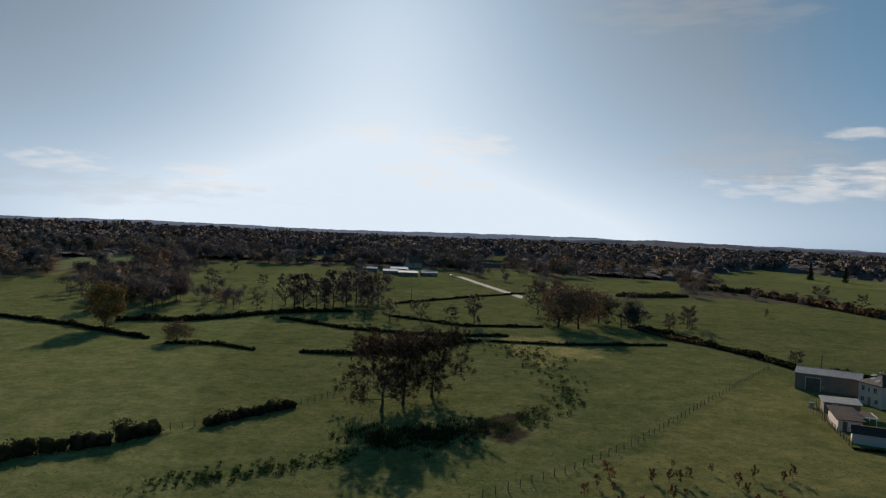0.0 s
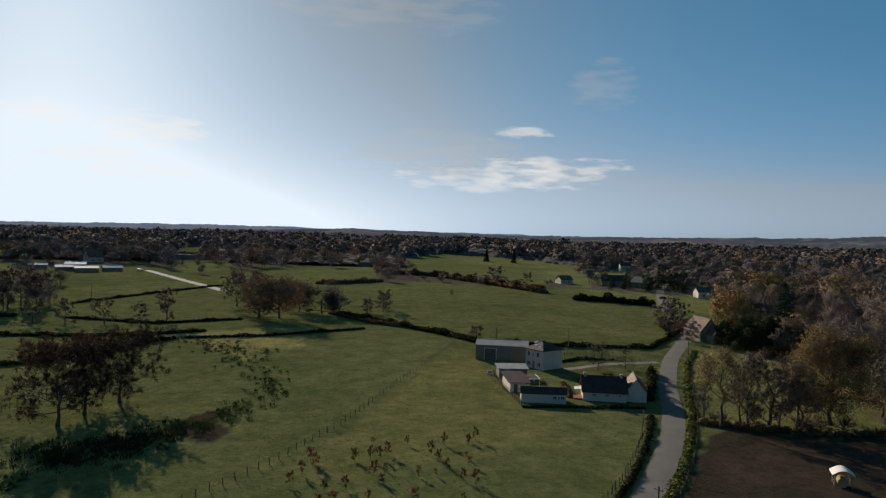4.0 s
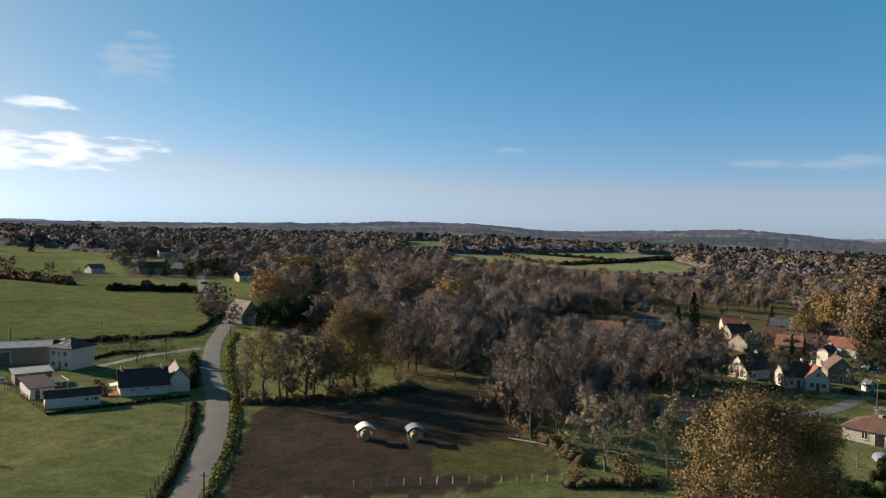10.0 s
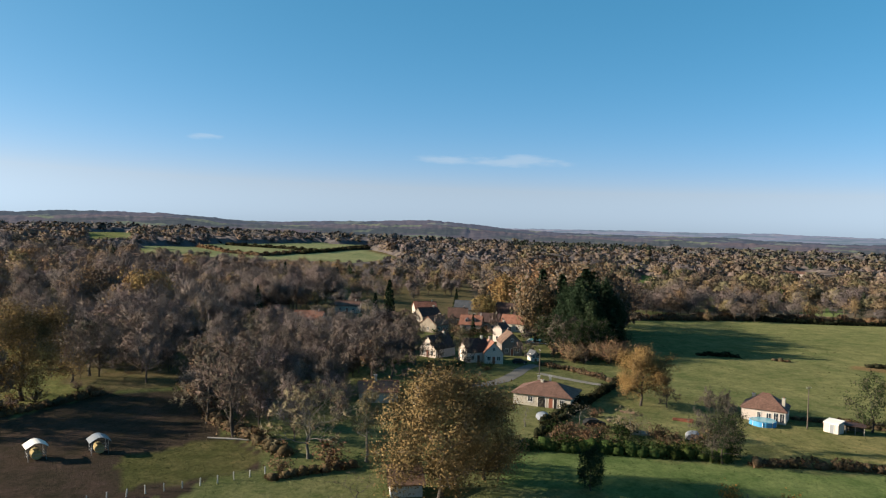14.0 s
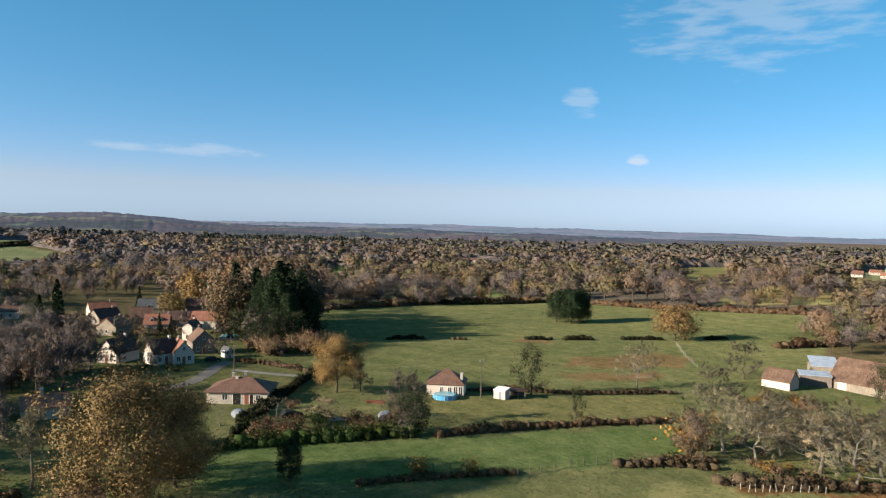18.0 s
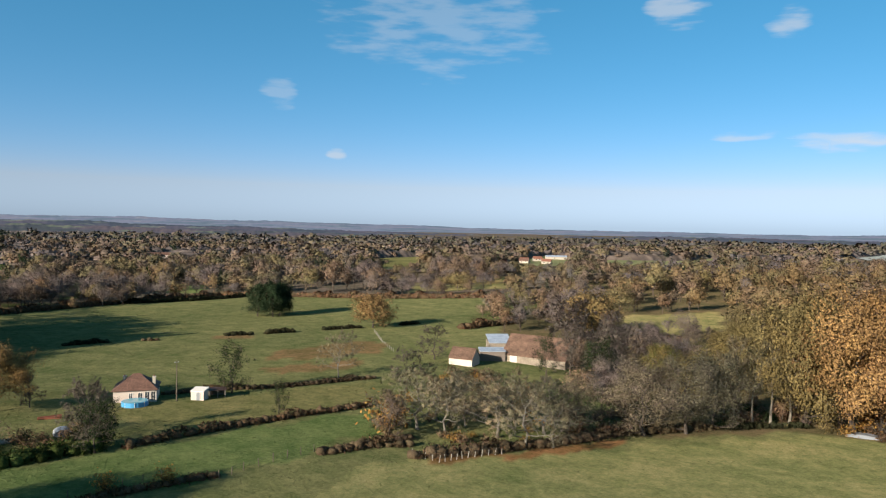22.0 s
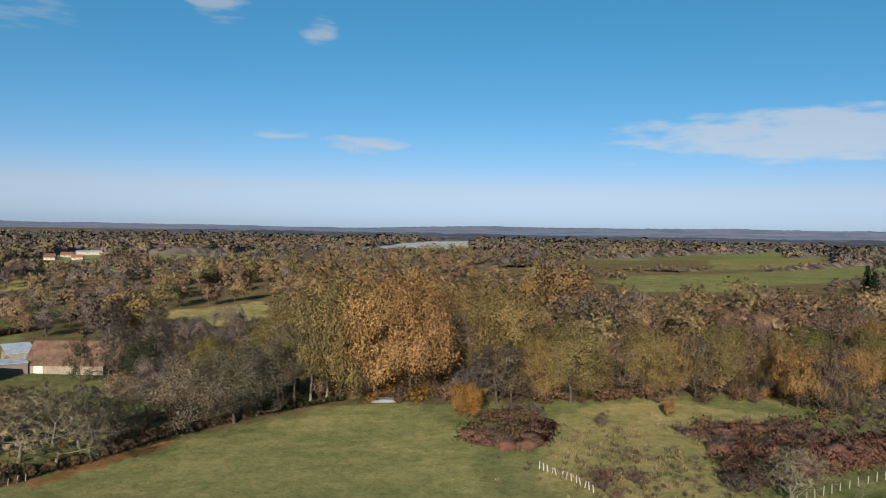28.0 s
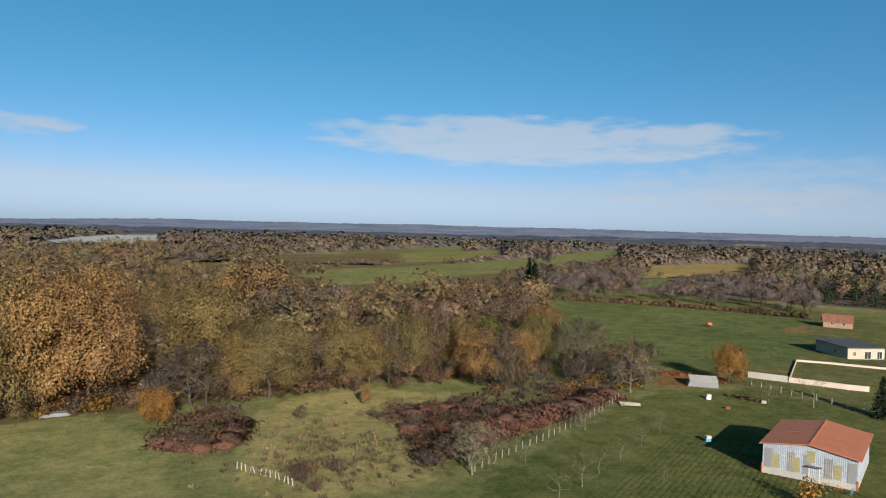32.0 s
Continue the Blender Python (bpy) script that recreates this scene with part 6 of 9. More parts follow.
spots += fill(wood_rng, ((-26.6, -140.7), (-54.4, -153.9), (-41.2, -115.4), (-32.2, -118.2), (-31.7, -129.7)), 3.2, (("bare", 5), ("rust", 1)), 0.9)
scatter_wood("thicket", "dense thicket of reddish-brown saplings and brambles", spots, THICKET, wood_rng, (2.6, 4.4))


# far houses that stand clear of the trees
CLEAR = ((403, 491), (379, 454), (-8, 577), (-23, 495), (-12, 486), (-20, 518), (-40, 514), (2, 493), (113, 593), (62, 628), (-474, -579), (-458, -528), (-689, -789),
         (-578, -777), (810, -301), (779, -810), (513, -579), (556, -695))


def ring_spots(rng, r0, r1, spacing):
    """Spots of the far woods: everywhere but in fields, beside houses and where nearer woods stand."""
    n = int(math.pi * (r1 ** 2 - r0 ** 2) * 0.74 / spacing ** 2)
    a = np.radians(rng.uniform(-40, 228, n))
    r = np.sqrt(rng.uniform(r0 ** 2, r1 ** 2, n))
    px, py = r * np.sin(a), r * np.cos(a)
    ok = ~open_land(px, py)
    for f in WOODS:
        ok &= ~inside(px, py, f)
    for x, y in CLEAR:
        t = np.clip((px * x + py * y) / (x * x + y * y), 0.9, 1.02)
        ok &= np.hypot(px - t * x, py - t * y) > 15
    # glades and paths leave some gaps
    ok &= np.sin(px / 37 + 2) * np.sin(py / 31 + px / 90) < 0.86
    mood = np.sin(px / 90 + 2) + np.sin(py / 70 + px / 160) + rng.normal(size=n) * 0.5
    out = []
    for x, y, m, s in zip(px[ok], py[ok], mood[ok], np.cos(a)[ok]):
        if s > 0.6:
            names = ("bare", "bare", "bare", "rust", "bare")
        elif s > 0.0:
            names = ("bare", "bare", "rust", "bare", "gold") if m < 0.4 else ("rust", "bare", "rust", "gold", "bare")
        else:
            names = ("rust", "bare", "rust", "olive", "gold") if m < 0.2 else ("rust", "olive", "rust", "gold", "olive")
        k = "dark" if math.sin(x / 61) * math.sin(y / 71) > 0.9 else names[rng.integers(0, 5)]
        out.append((x, y, k, rng.uniform(0.75, 1.2)))
    return out


def canopy():
    """The closed roof of twigs and undergrowth between the crowns of the far woods, one uneven sheet with gaps at the fields."""
    rng = np.random.default_rng(91)
    az = np.radians(np.arange(-38, 226, 0.36))
    rad = np.geomspace(600, 1760, 190)
    A, R = np.meshgrid(az, rad, indexing="ij")
    R = R * (1 + rng.normal(size=R.shape) * 0.0015)
    A = A + rng.normal(size=R.shape) * 0.0012
    x, y = R * np.sin(A), R * np.cos(A)
    px, py = x.ravel(), y.ravel()
    clear = open_land(px, py)
    wood = ~clear
    low = np.array([row[3] for row in lowered([(a, b, "bare", 1.0) for a, b in zip(px, py)])])
    high = (3.5 + 6.0 * np.clip((np.hypot(px, py) - 620) / 300, 0, 1)) * low
    lump = 0.75 + 0.2 * np.sin(px / 5.3 + 2 * np.sin(py / 9)) * np.sin(py / 4.7 + 2 * np.sin(px / 11)) + rng.normal(size=len(px)) * 0.12
    for x0, y0 in CLEAR:
        t = np.clip((px * x0 + py * y0) / (x0 * x0 + y0 * y0), 0.93, 1.02)
        wood &= np.hypot(px - t * x0, py - t * y0) > 15
    share = wood.reshape(x.shape).astype(float)
    for _ in range(3):
        wide = np.pad(share, 1, mode="edge")
        share = (wide[:-2, 1:-1] + wide[2:, 1:-1] + wide[1:-1, :-2] + wide[1:-1, 2:] + 2 * share) / 6
    z = land(px, py) + np.where(wood, high * lump * np.clip(share.ravel() * 1.6 - 0.6, 0.05, 1), -1.5)
    v = np.stack([px, py, z], -1)
    g = v.reshape(*x.shape, 3)
    du, dv = np.gradient(g, axis=0), np.gradient(g, axis=1)
    n = unit_rows(np.cross(dv, du).reshape(-1, 3))
    n = unit_rows(n * np.sign(n[:, 2:3]) + rng.normal(size=n.shape) * 0.3)
    mood = np.sin(px / 90 + 2) + np.sin(py / 70 + px / 160) + rng.normal(size=len(px)) * 0.7
    south = py / np.hypot(px, py)
    bare, rust, gold = np.array((0.134, 0.115, 0.111)), np.array((0.16, 0.114, 0.08)), np.array((0.17, 0.13, 0.072))
    k = np.clip(0.5 - 0.7 * south + 0.25 * mood, 0, 1)[:, None]
    tint = bare * (1 - k) + np.where(mood[:, None] > 0.9, gold, rust) * k
    # haze painted into the tint: it turns mauve grey with distance
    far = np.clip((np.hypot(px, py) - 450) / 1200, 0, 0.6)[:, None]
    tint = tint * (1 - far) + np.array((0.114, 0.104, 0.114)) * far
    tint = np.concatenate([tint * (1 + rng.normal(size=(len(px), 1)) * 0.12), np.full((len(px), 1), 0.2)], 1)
    m = len(rad)
    i, j = np.meshgrid(np.arange(len(az) - 1), np.arange(m - 1), indexing="ij")
    q = np.stack([i * m + j, i * m + j + 1, (i + 1) * m + j + 1, (i + 1) * m + j], -1).reshape(-1, 4)
    q = q[wood[q].any(axis=1)]
    used, q = np.unique(q, return_inverse=True)
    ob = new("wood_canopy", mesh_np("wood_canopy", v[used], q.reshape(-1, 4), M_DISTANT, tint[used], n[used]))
    return tagged(ob, "closed brown and tan canopy of the far woods", "wood", kind="stuff")


canopy()
far = ring_spots(wood_rng, 430, 720, 13.0)
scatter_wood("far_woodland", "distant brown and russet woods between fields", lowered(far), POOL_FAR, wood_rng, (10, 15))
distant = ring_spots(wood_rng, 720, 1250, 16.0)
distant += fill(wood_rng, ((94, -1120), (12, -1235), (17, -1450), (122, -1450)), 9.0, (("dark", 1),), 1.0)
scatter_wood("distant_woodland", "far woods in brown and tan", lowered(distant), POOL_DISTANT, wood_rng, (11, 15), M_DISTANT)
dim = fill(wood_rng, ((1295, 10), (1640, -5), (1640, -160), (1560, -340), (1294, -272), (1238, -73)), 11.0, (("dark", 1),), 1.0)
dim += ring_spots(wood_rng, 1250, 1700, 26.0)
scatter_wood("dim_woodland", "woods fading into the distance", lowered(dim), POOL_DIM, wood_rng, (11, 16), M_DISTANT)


# ---- hedges: each a dense bank of leaves and twigs along a line ----
def hedge(line, height, width, colour, label, bare=0.4, dense=62.0):
    """A hedge of bushes grown together along a line."""
    rng = np.random.default_rng(int(abs(line[0][0] * 13 + line[0][1] * 7)) + 5)
    e = thing("hedge", label, "hedge", *line[0])
    size = 1.35 * max(0.3, math.hypot(*line[0]) / 480) * (1.25 if width > 3.5 else 1.0)
    foot = np.array([*line[0], float(land(*line[0]))])
    for (x0, y0), (x1, y1) in zip(line, line[1:]):
        ln = math.hypot(x1 - x0, y1 - y0)
        n = max(12, int(ln * dense * (0.45 + 0.25 * width + 0.06 * width ** 2) * min(1.0, (180.0 / max(60, math.hypot(x0, y0))) ** 1.5)))
        f = rng.uniform(0, 1, n)
        run = np.minimum(np.hypot(x0 + (x1 - x0) * f - line[0][0], y0 + (y1 - y0) * f - line[0][1]), np.hypot(x0 + (x1 - x0) * f - line[-1][0], y0 + (y1 - y0) * f - line[-1][1]))
        gap = 0.65 + 0.35 * np.sin(f * ln / 3.1 + x0) + 0.25 * np.sin(f * ln / 1.3)
        off = rng.normal(size=n) * width * 0.3
        px, py = x0 + (x1 - x0) * f - (y1 - y0) / ln * off, y0 + (y1 - y0) * f + (x1 - x0) / ln * off
        c = np.stack([px, py, land(px, py) + rng.uniform(0.0, 1, n) ** 0.8 * height * np.clip(gap, 0.55, 1.15) * np.clip(run / 4, 0.4, 1)], -1) - foot
        v, q = cards(rng, c, size * 1.1, size * 0.75)
        t = tint_rows(rng, n, colour, 0.16)
        t[np.repeat(rng.uniform(0, 1, n) < bare, 4)] *= np.array([1.12, 0.9, 0.86])
        # the dense heart of the hedge
        m = max(2, int(ln / (0.9 + 0.3 * width)))
        g = (np.arange(m) + rng.uniform(0.2, 0.8, m)) / m
        high = height * rng.uniform(0.55, 0.95, m)
        side = rng.normal(size=m) * width * 0.08
        hx, hy = x0 + (x1 - x0) * g - (y1 - y0) / ln * side, y0 + (y1 - y0) * g + (x1 - x0) / ln * side
        hub = np.stack([hx, hy, land(hx, hy) + high * 0.35], -1) - foot
        lv, lq, ld = lumps_of(rng, hub, np.stack([np.full(m, width * 0.42)] * 2 + [high * 0.6], -1), 2)
        lt = np.repeat(np.array(colour)[None] * (1 + rng.normal(size=(m, 1)) * 0.15), len(lv) // m, axis=0)
        near = np.argmin(np.abs(f[:, None] - g[None]), axis=1)
        nn = unit_rows(c - hub[near] + np.array([0, 0, 0.3]) + rng.normal(size=c.shape) * 0.35)
        v, q, t = join_parts([(v, q, t), (lv, lq, lt)])
        part("bush", mesh_np("bush", v, q, M_LEAF, t, np.concatenate([np.repeat(nn, 4, axis=0), ld])), None, e)
    return e


HEDGE_DARK, HEDGE_BROWN, HEDGE_GREEN = (0.034, 0.035, 0.02), (0.11, 0.08, 0.05), (0.05, 0.075, 0.024)
for line, tall, wide, colour, label in (
        (((-63.5, 101.5), (-59.4, 108.1), (-53.5, 111.5), (-48.9, 114.9), (-44.3, 121.9)), 3.0, 3.0, HEDGE_DARK, "overgrown dark bramble hedge in the pasture"),
        (((-37.5, 126.3), (-32.9, 133.5), (-25.2, 142.6)), 2.4, 2.4, HEDGE_DARK, "overgrown dark bramble hedge in the pasture"),
        (((-149.2, 254.8), (-119.0, 241.5), (-97.6, 226.9), (-83.2, 217.8)), 1.6, 1.6, HEDGE_DARK, "low trimmed dark field hedge"),
        (((-75.7, 210.3), (-61.2, 211.2), (-47.8, 203.9)), 1.2, 1.4, HEDGE_DARK, "low trimmed dark field hedge"),
        (((-34.9, 203.0), (-20.4, 202.4), (-8.1, 212.0), (18.6, 231.6)), 1.5, 1.6, HEDGE_DARK, "low trimmed dark field hedge"),
        (((-108.8, 255.3), (-99.7, 259.3), (-88.7, 259.3), (-76.8, 269.3), (-66.2, 282.3), (-47.4, 294.4), (-30.0, 296.8)), 2.2, 2.6, HEDGE_DARK, "brown hedge between two fields"),
        (((830, 380), (756, 315), (739, 269), (827, 253)), 3.5, 5.0, HEDGE_BROWN, "brown hedge across a far clearing"),
        (((911, 379), (895, 296), (859, 235), (1091, 226)), 3.5, 5.0, HEDGE_DARK, "dark hedge across a far clearing"),
        (((809, 247), (927, 233), (1042, 208)), 3.0, 5.0, HEDGE_DARK, "dark hedge across a far clearing"),
        (((-54.4, 275.0), (-27.1, 251.1), (-9.5, 244.0), (7.4, 240.1), (28.8, 243.9)), 1.1, 2.4, HEDGE_DARK, "weedy dark ditch bank across the pasture"),
        (((80.0, 276.6), (87.6, 247.7), (100.0, 227.9), (106.6, 209.8)), 1.3, 1.8, HEDGE_BROWN, "brown hedge beside a ditch"),
        (((-13.7, 286.8), (14.6, 263.9), (44.7, 268.1)), 1.0, 1.5, HEDGE_DARK, "low trimmed dark field hedge"),
        (((20.4, 231.9), (45.8, 229.1), (80.9, 235.4)), 1.0, 1.4, HEDGE_DARK, "low trimmed dark field hedge"),
        (((83.7, 276.8), (89.5, 261.1), (95.0, 237.6), (101.4, 218.0), (106.1, 203.0)), 1.8, 2.2, HEDGE_DARK, "dark hedge along a ditch"),
        (((181.5, 488.1), (207.1, 449.6), (210.1, 387.6), (212.2, 324.0)), 4.0, 4.0, HEDGE_BROWN, "tall brown hedge between fields"),
        (((106.4, 396.7), (122.2, 396.4), (152.1, 412.9)), 3.0, 3.0, HEDGE_BROWN, "tall brown hedge between fields"),
        (((-13.5, 331.6), (22.8, 370.6), (56.1, 398.6)), 1.0, 1.5, HEDGE_DARK, "low trimmed dark field hedge"),
        (((208.6, 292.5), (220.6, 284.8), (236.9, 266.8)), 4.0, 4.0, HEDGE_DARK, "tall dark hedge on a field edge"),
        (((99.2, 227.3), (105.2, 198.3), (114.7, 193.7), (133.3, 183.2), (155.9, 176.4), (190.9, 201.5)), 1.4, 1.6, HEDGE_DARK, "low field hedge behind the farm"),
        (((99.1, 111.4), (88.6, 99.9), (79.9, 91.4), (70.2, 82.7), (61.5, 75.8), (50.0, 66.8)), 0.8, 1.1, HEDGE_DARK, "low trimmed roadside hedge"),
        (((167.8, 169.8), (148.8, 153.2), (125.6, 129.2), (107.8, 109.2), (95.4, 96.5), (83.8, 85.7), (74.0, 77.6), (65.0, 71.0), (54.0, 62.2)), 0.55, 1.3, (0.085, 0.105, 0.036), "low bank of rough green grass beside the road"),
        (((77.5, 125.2), (85.9, 122.1), (93.9, 119.0), (102.0, 116.2)), 0.75, 0.9, HEDGE_DARK, "low dark garden hedge below the bungalow"),
        (((98.9, 142.1), (95.2, 135.4), (91.6, 129.0)), 1.1, 1.0, HEDGE_BROWN, "thin brown garden hedge"),
        (((112.0, 163.6), (120.6, 166.0), (131.0, 163.0)), 0.8, 1.0, HEDGE_DARK, "low dark hedge along the drive"),
        (((129.9, 146.7), (107.3, 121.0)), 3.0, 1.6, HEDGE_DARK, "tall dark garden hedge"),
        (((104.2, 104.1), (112.1, 95.8), (122.4, 88.9), (138.7, 83.4)), 1.6, 2.5, HEDGE_BROWN, "scrubby brown hedge beside the paddock"),
        (((150.3, 70.8), (122.3, 51.7), (115.0, 42.5), (107.5, 34.4)), 2.0, 3.0, HEDGE_BROWN, "scrubby brown hedge beside the paddock"),
        (((97.1, 34.2), (101.7, 27.0), (104.8, 22.6)), 1.6, 2.0, HEDGE_BROWN, "bramble hedge at the paddock's edge"),
        (((118.2, 0.1), (119.3, -6.2), (119.2, -15.0), (119.4, -26.2), (119.5, -36.0)), 2.6, 2.8, HEDGE_GREEN, "tall laurel hedge round a garden"),
        (((125.3, -4.6), (147.1, -13.4), (182.9, -27.5)), 2.2, 1.5, HEDGE_DARK, "clipped dark garden hedge"),
        (((201.1, -7.5), (194.3, -16.7), (182.0, -25.7)), 1.4, 1.6, HEDGE_BROWN, "low brown hedge by the lane"),
        (((118.3, -38.3), (119.8, -51.7), (120.9, -69.0), (121.1, -89.2)), 1.6, 2.2, HEDGE_BROWN, "low bramble hedge between meadows"),
        (((97.6, -20.3), (97.7, -31.7), (96.8, -44.7)), 1.1, 2.0, HEDGE_BROWN, "low bramble hedge between meadows"),
        (((97.6, -61.6), (97.2, -74.1), (96.6, -80.7)), 1.4, 2.0, HEDGE_BROWN, "low bramble hedge between meadows"),
        (((155.1, -58.2), (151.9, -71.2), (147.5, -84.0), (145.5, -108.7)), 1.2, 2.0, HEDGE_BROWN, "thin brown hedge across the pasture"),
        (((97.0, -61.5), (95.6, -71.3), (92.8, -77.4)), 1.6, 2.0, HEDGE_BROWN, "low bramble hedge between meadows"),
        (((87.3, -72.8), (83.1, -83.9), (79.2, -100.1), (76.7, -118.1), (69.3, -136.5)), 2.2, 3.0, HEDGE_BROWN, "brown scrub along the meadow's edge"),
        (((69.3, -136.5), (57.1, -154.0)), 1.6, 2.0, HEDGE_DARK, "brown scrub along the meadow's edge"),
        (((364.6, -57.9), (391.2, -112.0), (407.6, -152.1), (410.0, -191.0)), 3.5, 5.0, HEDGE_BROWN, "tall brown hedge along the far pasture"),
        (((410.0, -191.0), (367.5, -219.5), (325.8, -241.9), (291.7, -267.1), (268.6, -286.7)), 3.5, 5.0, HEDGE_BROWN, "tall brown hedge along the far pasture"),
        (((199.4, -189.7), (198.7, -204.1), (197.6, -219.2)), 3.0, 4.0, HEDGE_BROWN, "brown scrub at the pasture's edge"),
        (((135.1, -6.0), (151.4, -13.6), (175.7, -24.5)), 2.0, 1.6, HEDGE_DARK, "long clipped dark hedge beside a garden"),
        (((238.7, -59.6), (238.7, -66.5), (238.8, -73.2)), 1.6, 2.0, HEDGE_DARK, "row of dark bushes in the open pasture"),
        (((236.9, -82.7), (235.9, -87.8)), 1.4, 2.0, HEDGE_BROWN, "row of dark bushes in the open pasture"),
        (((234.5, -110.0), (232.4, -119.3)), 2.0, 2.6, HEDGE_DARK, "row of dark bushes in the open pasture"),
        (((231.5, -123.5), (230.2, -135.2)), 2.0, 2.6, HEDGE_DARK, "row of dark bushes in the open pasture"),
        (((228.9, -146.2), (225.8, -161.7)), 1.8, 2.6, HEDGE_DARK, "row of dark bushes in the open pasture"),
        (((221.8, -178.3), (221.9, -187.4)), 1.8, 2.6, HEDGE_DARK, "row of dark bushes in the open pasture"),
        (((397.0, -114.6), (389.7, -166.4), (391.8, -206.4)), 2.5, 3.0, HEDGE_DARK, "dark hedge at the wood's edge"),
        (((23.3, -128.5), (17.1, -122.3), (11.4, -123.4), (10.7, -139.0)), 1.8, 5.0, (0.12, 0.072, 0.055), "dense reddish bramble thicket"),
        (((-15.1, -136.2), (-23.5, -140.0), (-33.2, -144.3), (-42.2, -135.7)), 1.2, 4.5, (0.11, 0.066, 0.052), "dense reddish bramble thicket"),
        (((-19.6, -128.7), (-31.1, -123.3), (-47.8, -135.0), (-68.8, -149.7)), 2.2, 8.0, (0.122, 0.074, 0.058), "wide thicket of reddish scrub"),
        (((-19.1, -112.3), (-27.6, -117.1), (-38.1, -126.0), (-53.1, -136.6)), 1.8, 6.0, (0.12, 0.07, 0.055), "wide thicket of reddish scrub"),
        (((-95.9, -146.9), (-97.9, -142.5), (-100.5, -140.1)), 1.0, 1.6, HEDGE_BROWN, "low brown scrub beside the garden fence"),
        (((-91.5, -170.5), (-98.7, -167.7), (-103.4, -157.6)), 0.8, 2.0, (0.2, 0.08, 0.04), "low bed of rusty bracken"),
        (((-122.2, -334.7), (-164.5, -317.3), (-195.6, -295.9), (-218.3, -272.6)), 2.5, 4.0, HEDGE_BROWN, "brown hedge at the field's far side")):
    hedge(line, tall, wide, colour, label)



def shrubs(outline, spacing, kinds, low, high, group, seed):
    """Single shrubs standing inside an outline."""
    rng = np.random.default_rng(seed)
    for x, y, mood, size in fill(rng, outline, spacing / 1.2, (("bare", 1),)):
        tagged(plant(kinds[rng.integers(0, len(kinds))], x, y, rng.uniform(low, high), rng.uniform(0.9, 1.4)), group=group)


DUSKY, REDDISH, EVERGREEN = ("shrub_brown", "shrub_bare", "shrub_bare"), ("shrub_red", "shrub_brown", "shrub_bare", "shrub_brown"), ("shrub_ivy", "shrub_ivy", "shrub_brown")
shrubs(((99.2, -75.1), (132.8, -103.7), (142.6, -126.3), (141.4, -142.1), (106.8, -130.3), (81.1, -104.2), (83.1, -89.4), (87.8, -78.1)), 4.8, ("shrub_gold", "shrub_tan", "shrub_brown", "shrub_tan"), 1.4, 3.2, "orchard scrub", 1)
shrubs(((49.4, -150.3), (51.3, -172.2), (38.0, -180.4), (29.2, -165.8), (34.3, -153.5)), 3.0, ("shrub_brown", "shrub_bare", "shrub_gold"), 2.0, 4.0, "wood edge scrub", 19)
shrubs(((81.1, -104.2), (96.7, -123.9), (95.1, -146.2), (79.5, -124.5), (78.4, -111.1)), 4.2, ("shrub_tan", "shrub_bare", "shrub_brown"), 2.0, 3.6, "orchard scrub", 2)
shrubs(((68.8, -133.2), (76.5, -153.3), (62.1, -167.2), (56.3, -153.3)), 3.0, ("shrub_brown", "shrub_bare", "shrub_ivy"), 1.8, 3.4, "wood edge scrub", 3)
shrubs(((23.8, -128.4), (22.6, -143.9), (15.5, -152.5), (10.4, -141.3), (11.4, -123.4), (18.8, -120.2)), 2.6, REDDISH, 2.0, 3.6, "red thicket", 4)
shrubs(((-15.2, -136.9), (-25.2, -150.7), (-39.0, -151.9), (-51.5, -145.2), (-44.1, -123.9), (-35.4, -130.7), (-22.9, -130.9)), 4.0, REDDISH, 1.6, 2.8, "red thicket", 5)
shrubs(((-17.1, -104.5), (-20.4, -120.9), (-26.1, -128.4), (-29.5, -120.3), (-24.8, -106.3)), 3.0, REDDISH, 2.0, 3.4, "red thicket", 6)
shrubs(((-0.3, -96.8), (0.6, -108.0), (-4.4, -111.7), (-7.9, -102.8)), 3.0, REDDISH, 2.0, 3.2, "red thicket", 7)
shrubs(((-57.9, -156.4), (-74.3, -188.0), (-99.7, -198.2), (-79.4, -154.2), (-63.1, -142.6)), 3.6, ("shrub_red", "shrub_bare", "shrub_gold"), 2.2, 4.2, "garden-edge scrub", 8)
shrubs(((-14.2, -137.5), (-28.3, -154.2), (-43.2, -152.4), (-55.2, -156.6), (-68.5, -155.3), (-52.3, -134.5), (-37.6, -124.2), (-21.4, -114.9)), 4.6, REDDISH, 1.8, 3.4, "red thicket", 9)
shrubs(((116.4, -0.8), (127.2, -1.8), (131.4, -8.7), (134.8, -17.8), (133.4, -29.1), (134.2, -40.3), (120.3, -36.7), (120.1, -26.3), (120.1, -15.1)), 3.0, EVERGREEN, 1.8, 3.0, "garden laurels", 10)
shrubs(((203.0, -11.4), (243.8, -15.3), (266.8, -30.3), (255.8, -38.4), (212.5, -31.3)), 3.4, ("shrub_tan", "shrub_tan", "shrub_bare", "shrub_brown"), 2.8, 4.8, "brown willow scrub", 11)
shrubs(((97.1, 34.2), (106.5, 33.9), (111.3, 27.8), (105.6, 22.8), (101.0, 26.9)), 3.4, DUSKY, 2.0, 3.6, "paddock scrub", 12)
shrubs(((105.0, 103.3), (115.3, 108.3), (129.1, 93.8), (148.3, 90.8), (138.7, 83.4), (121.6, 88.3)), 4.0, DUSKY, 1.8, 3.4, "paddock hedge scrub", 13)
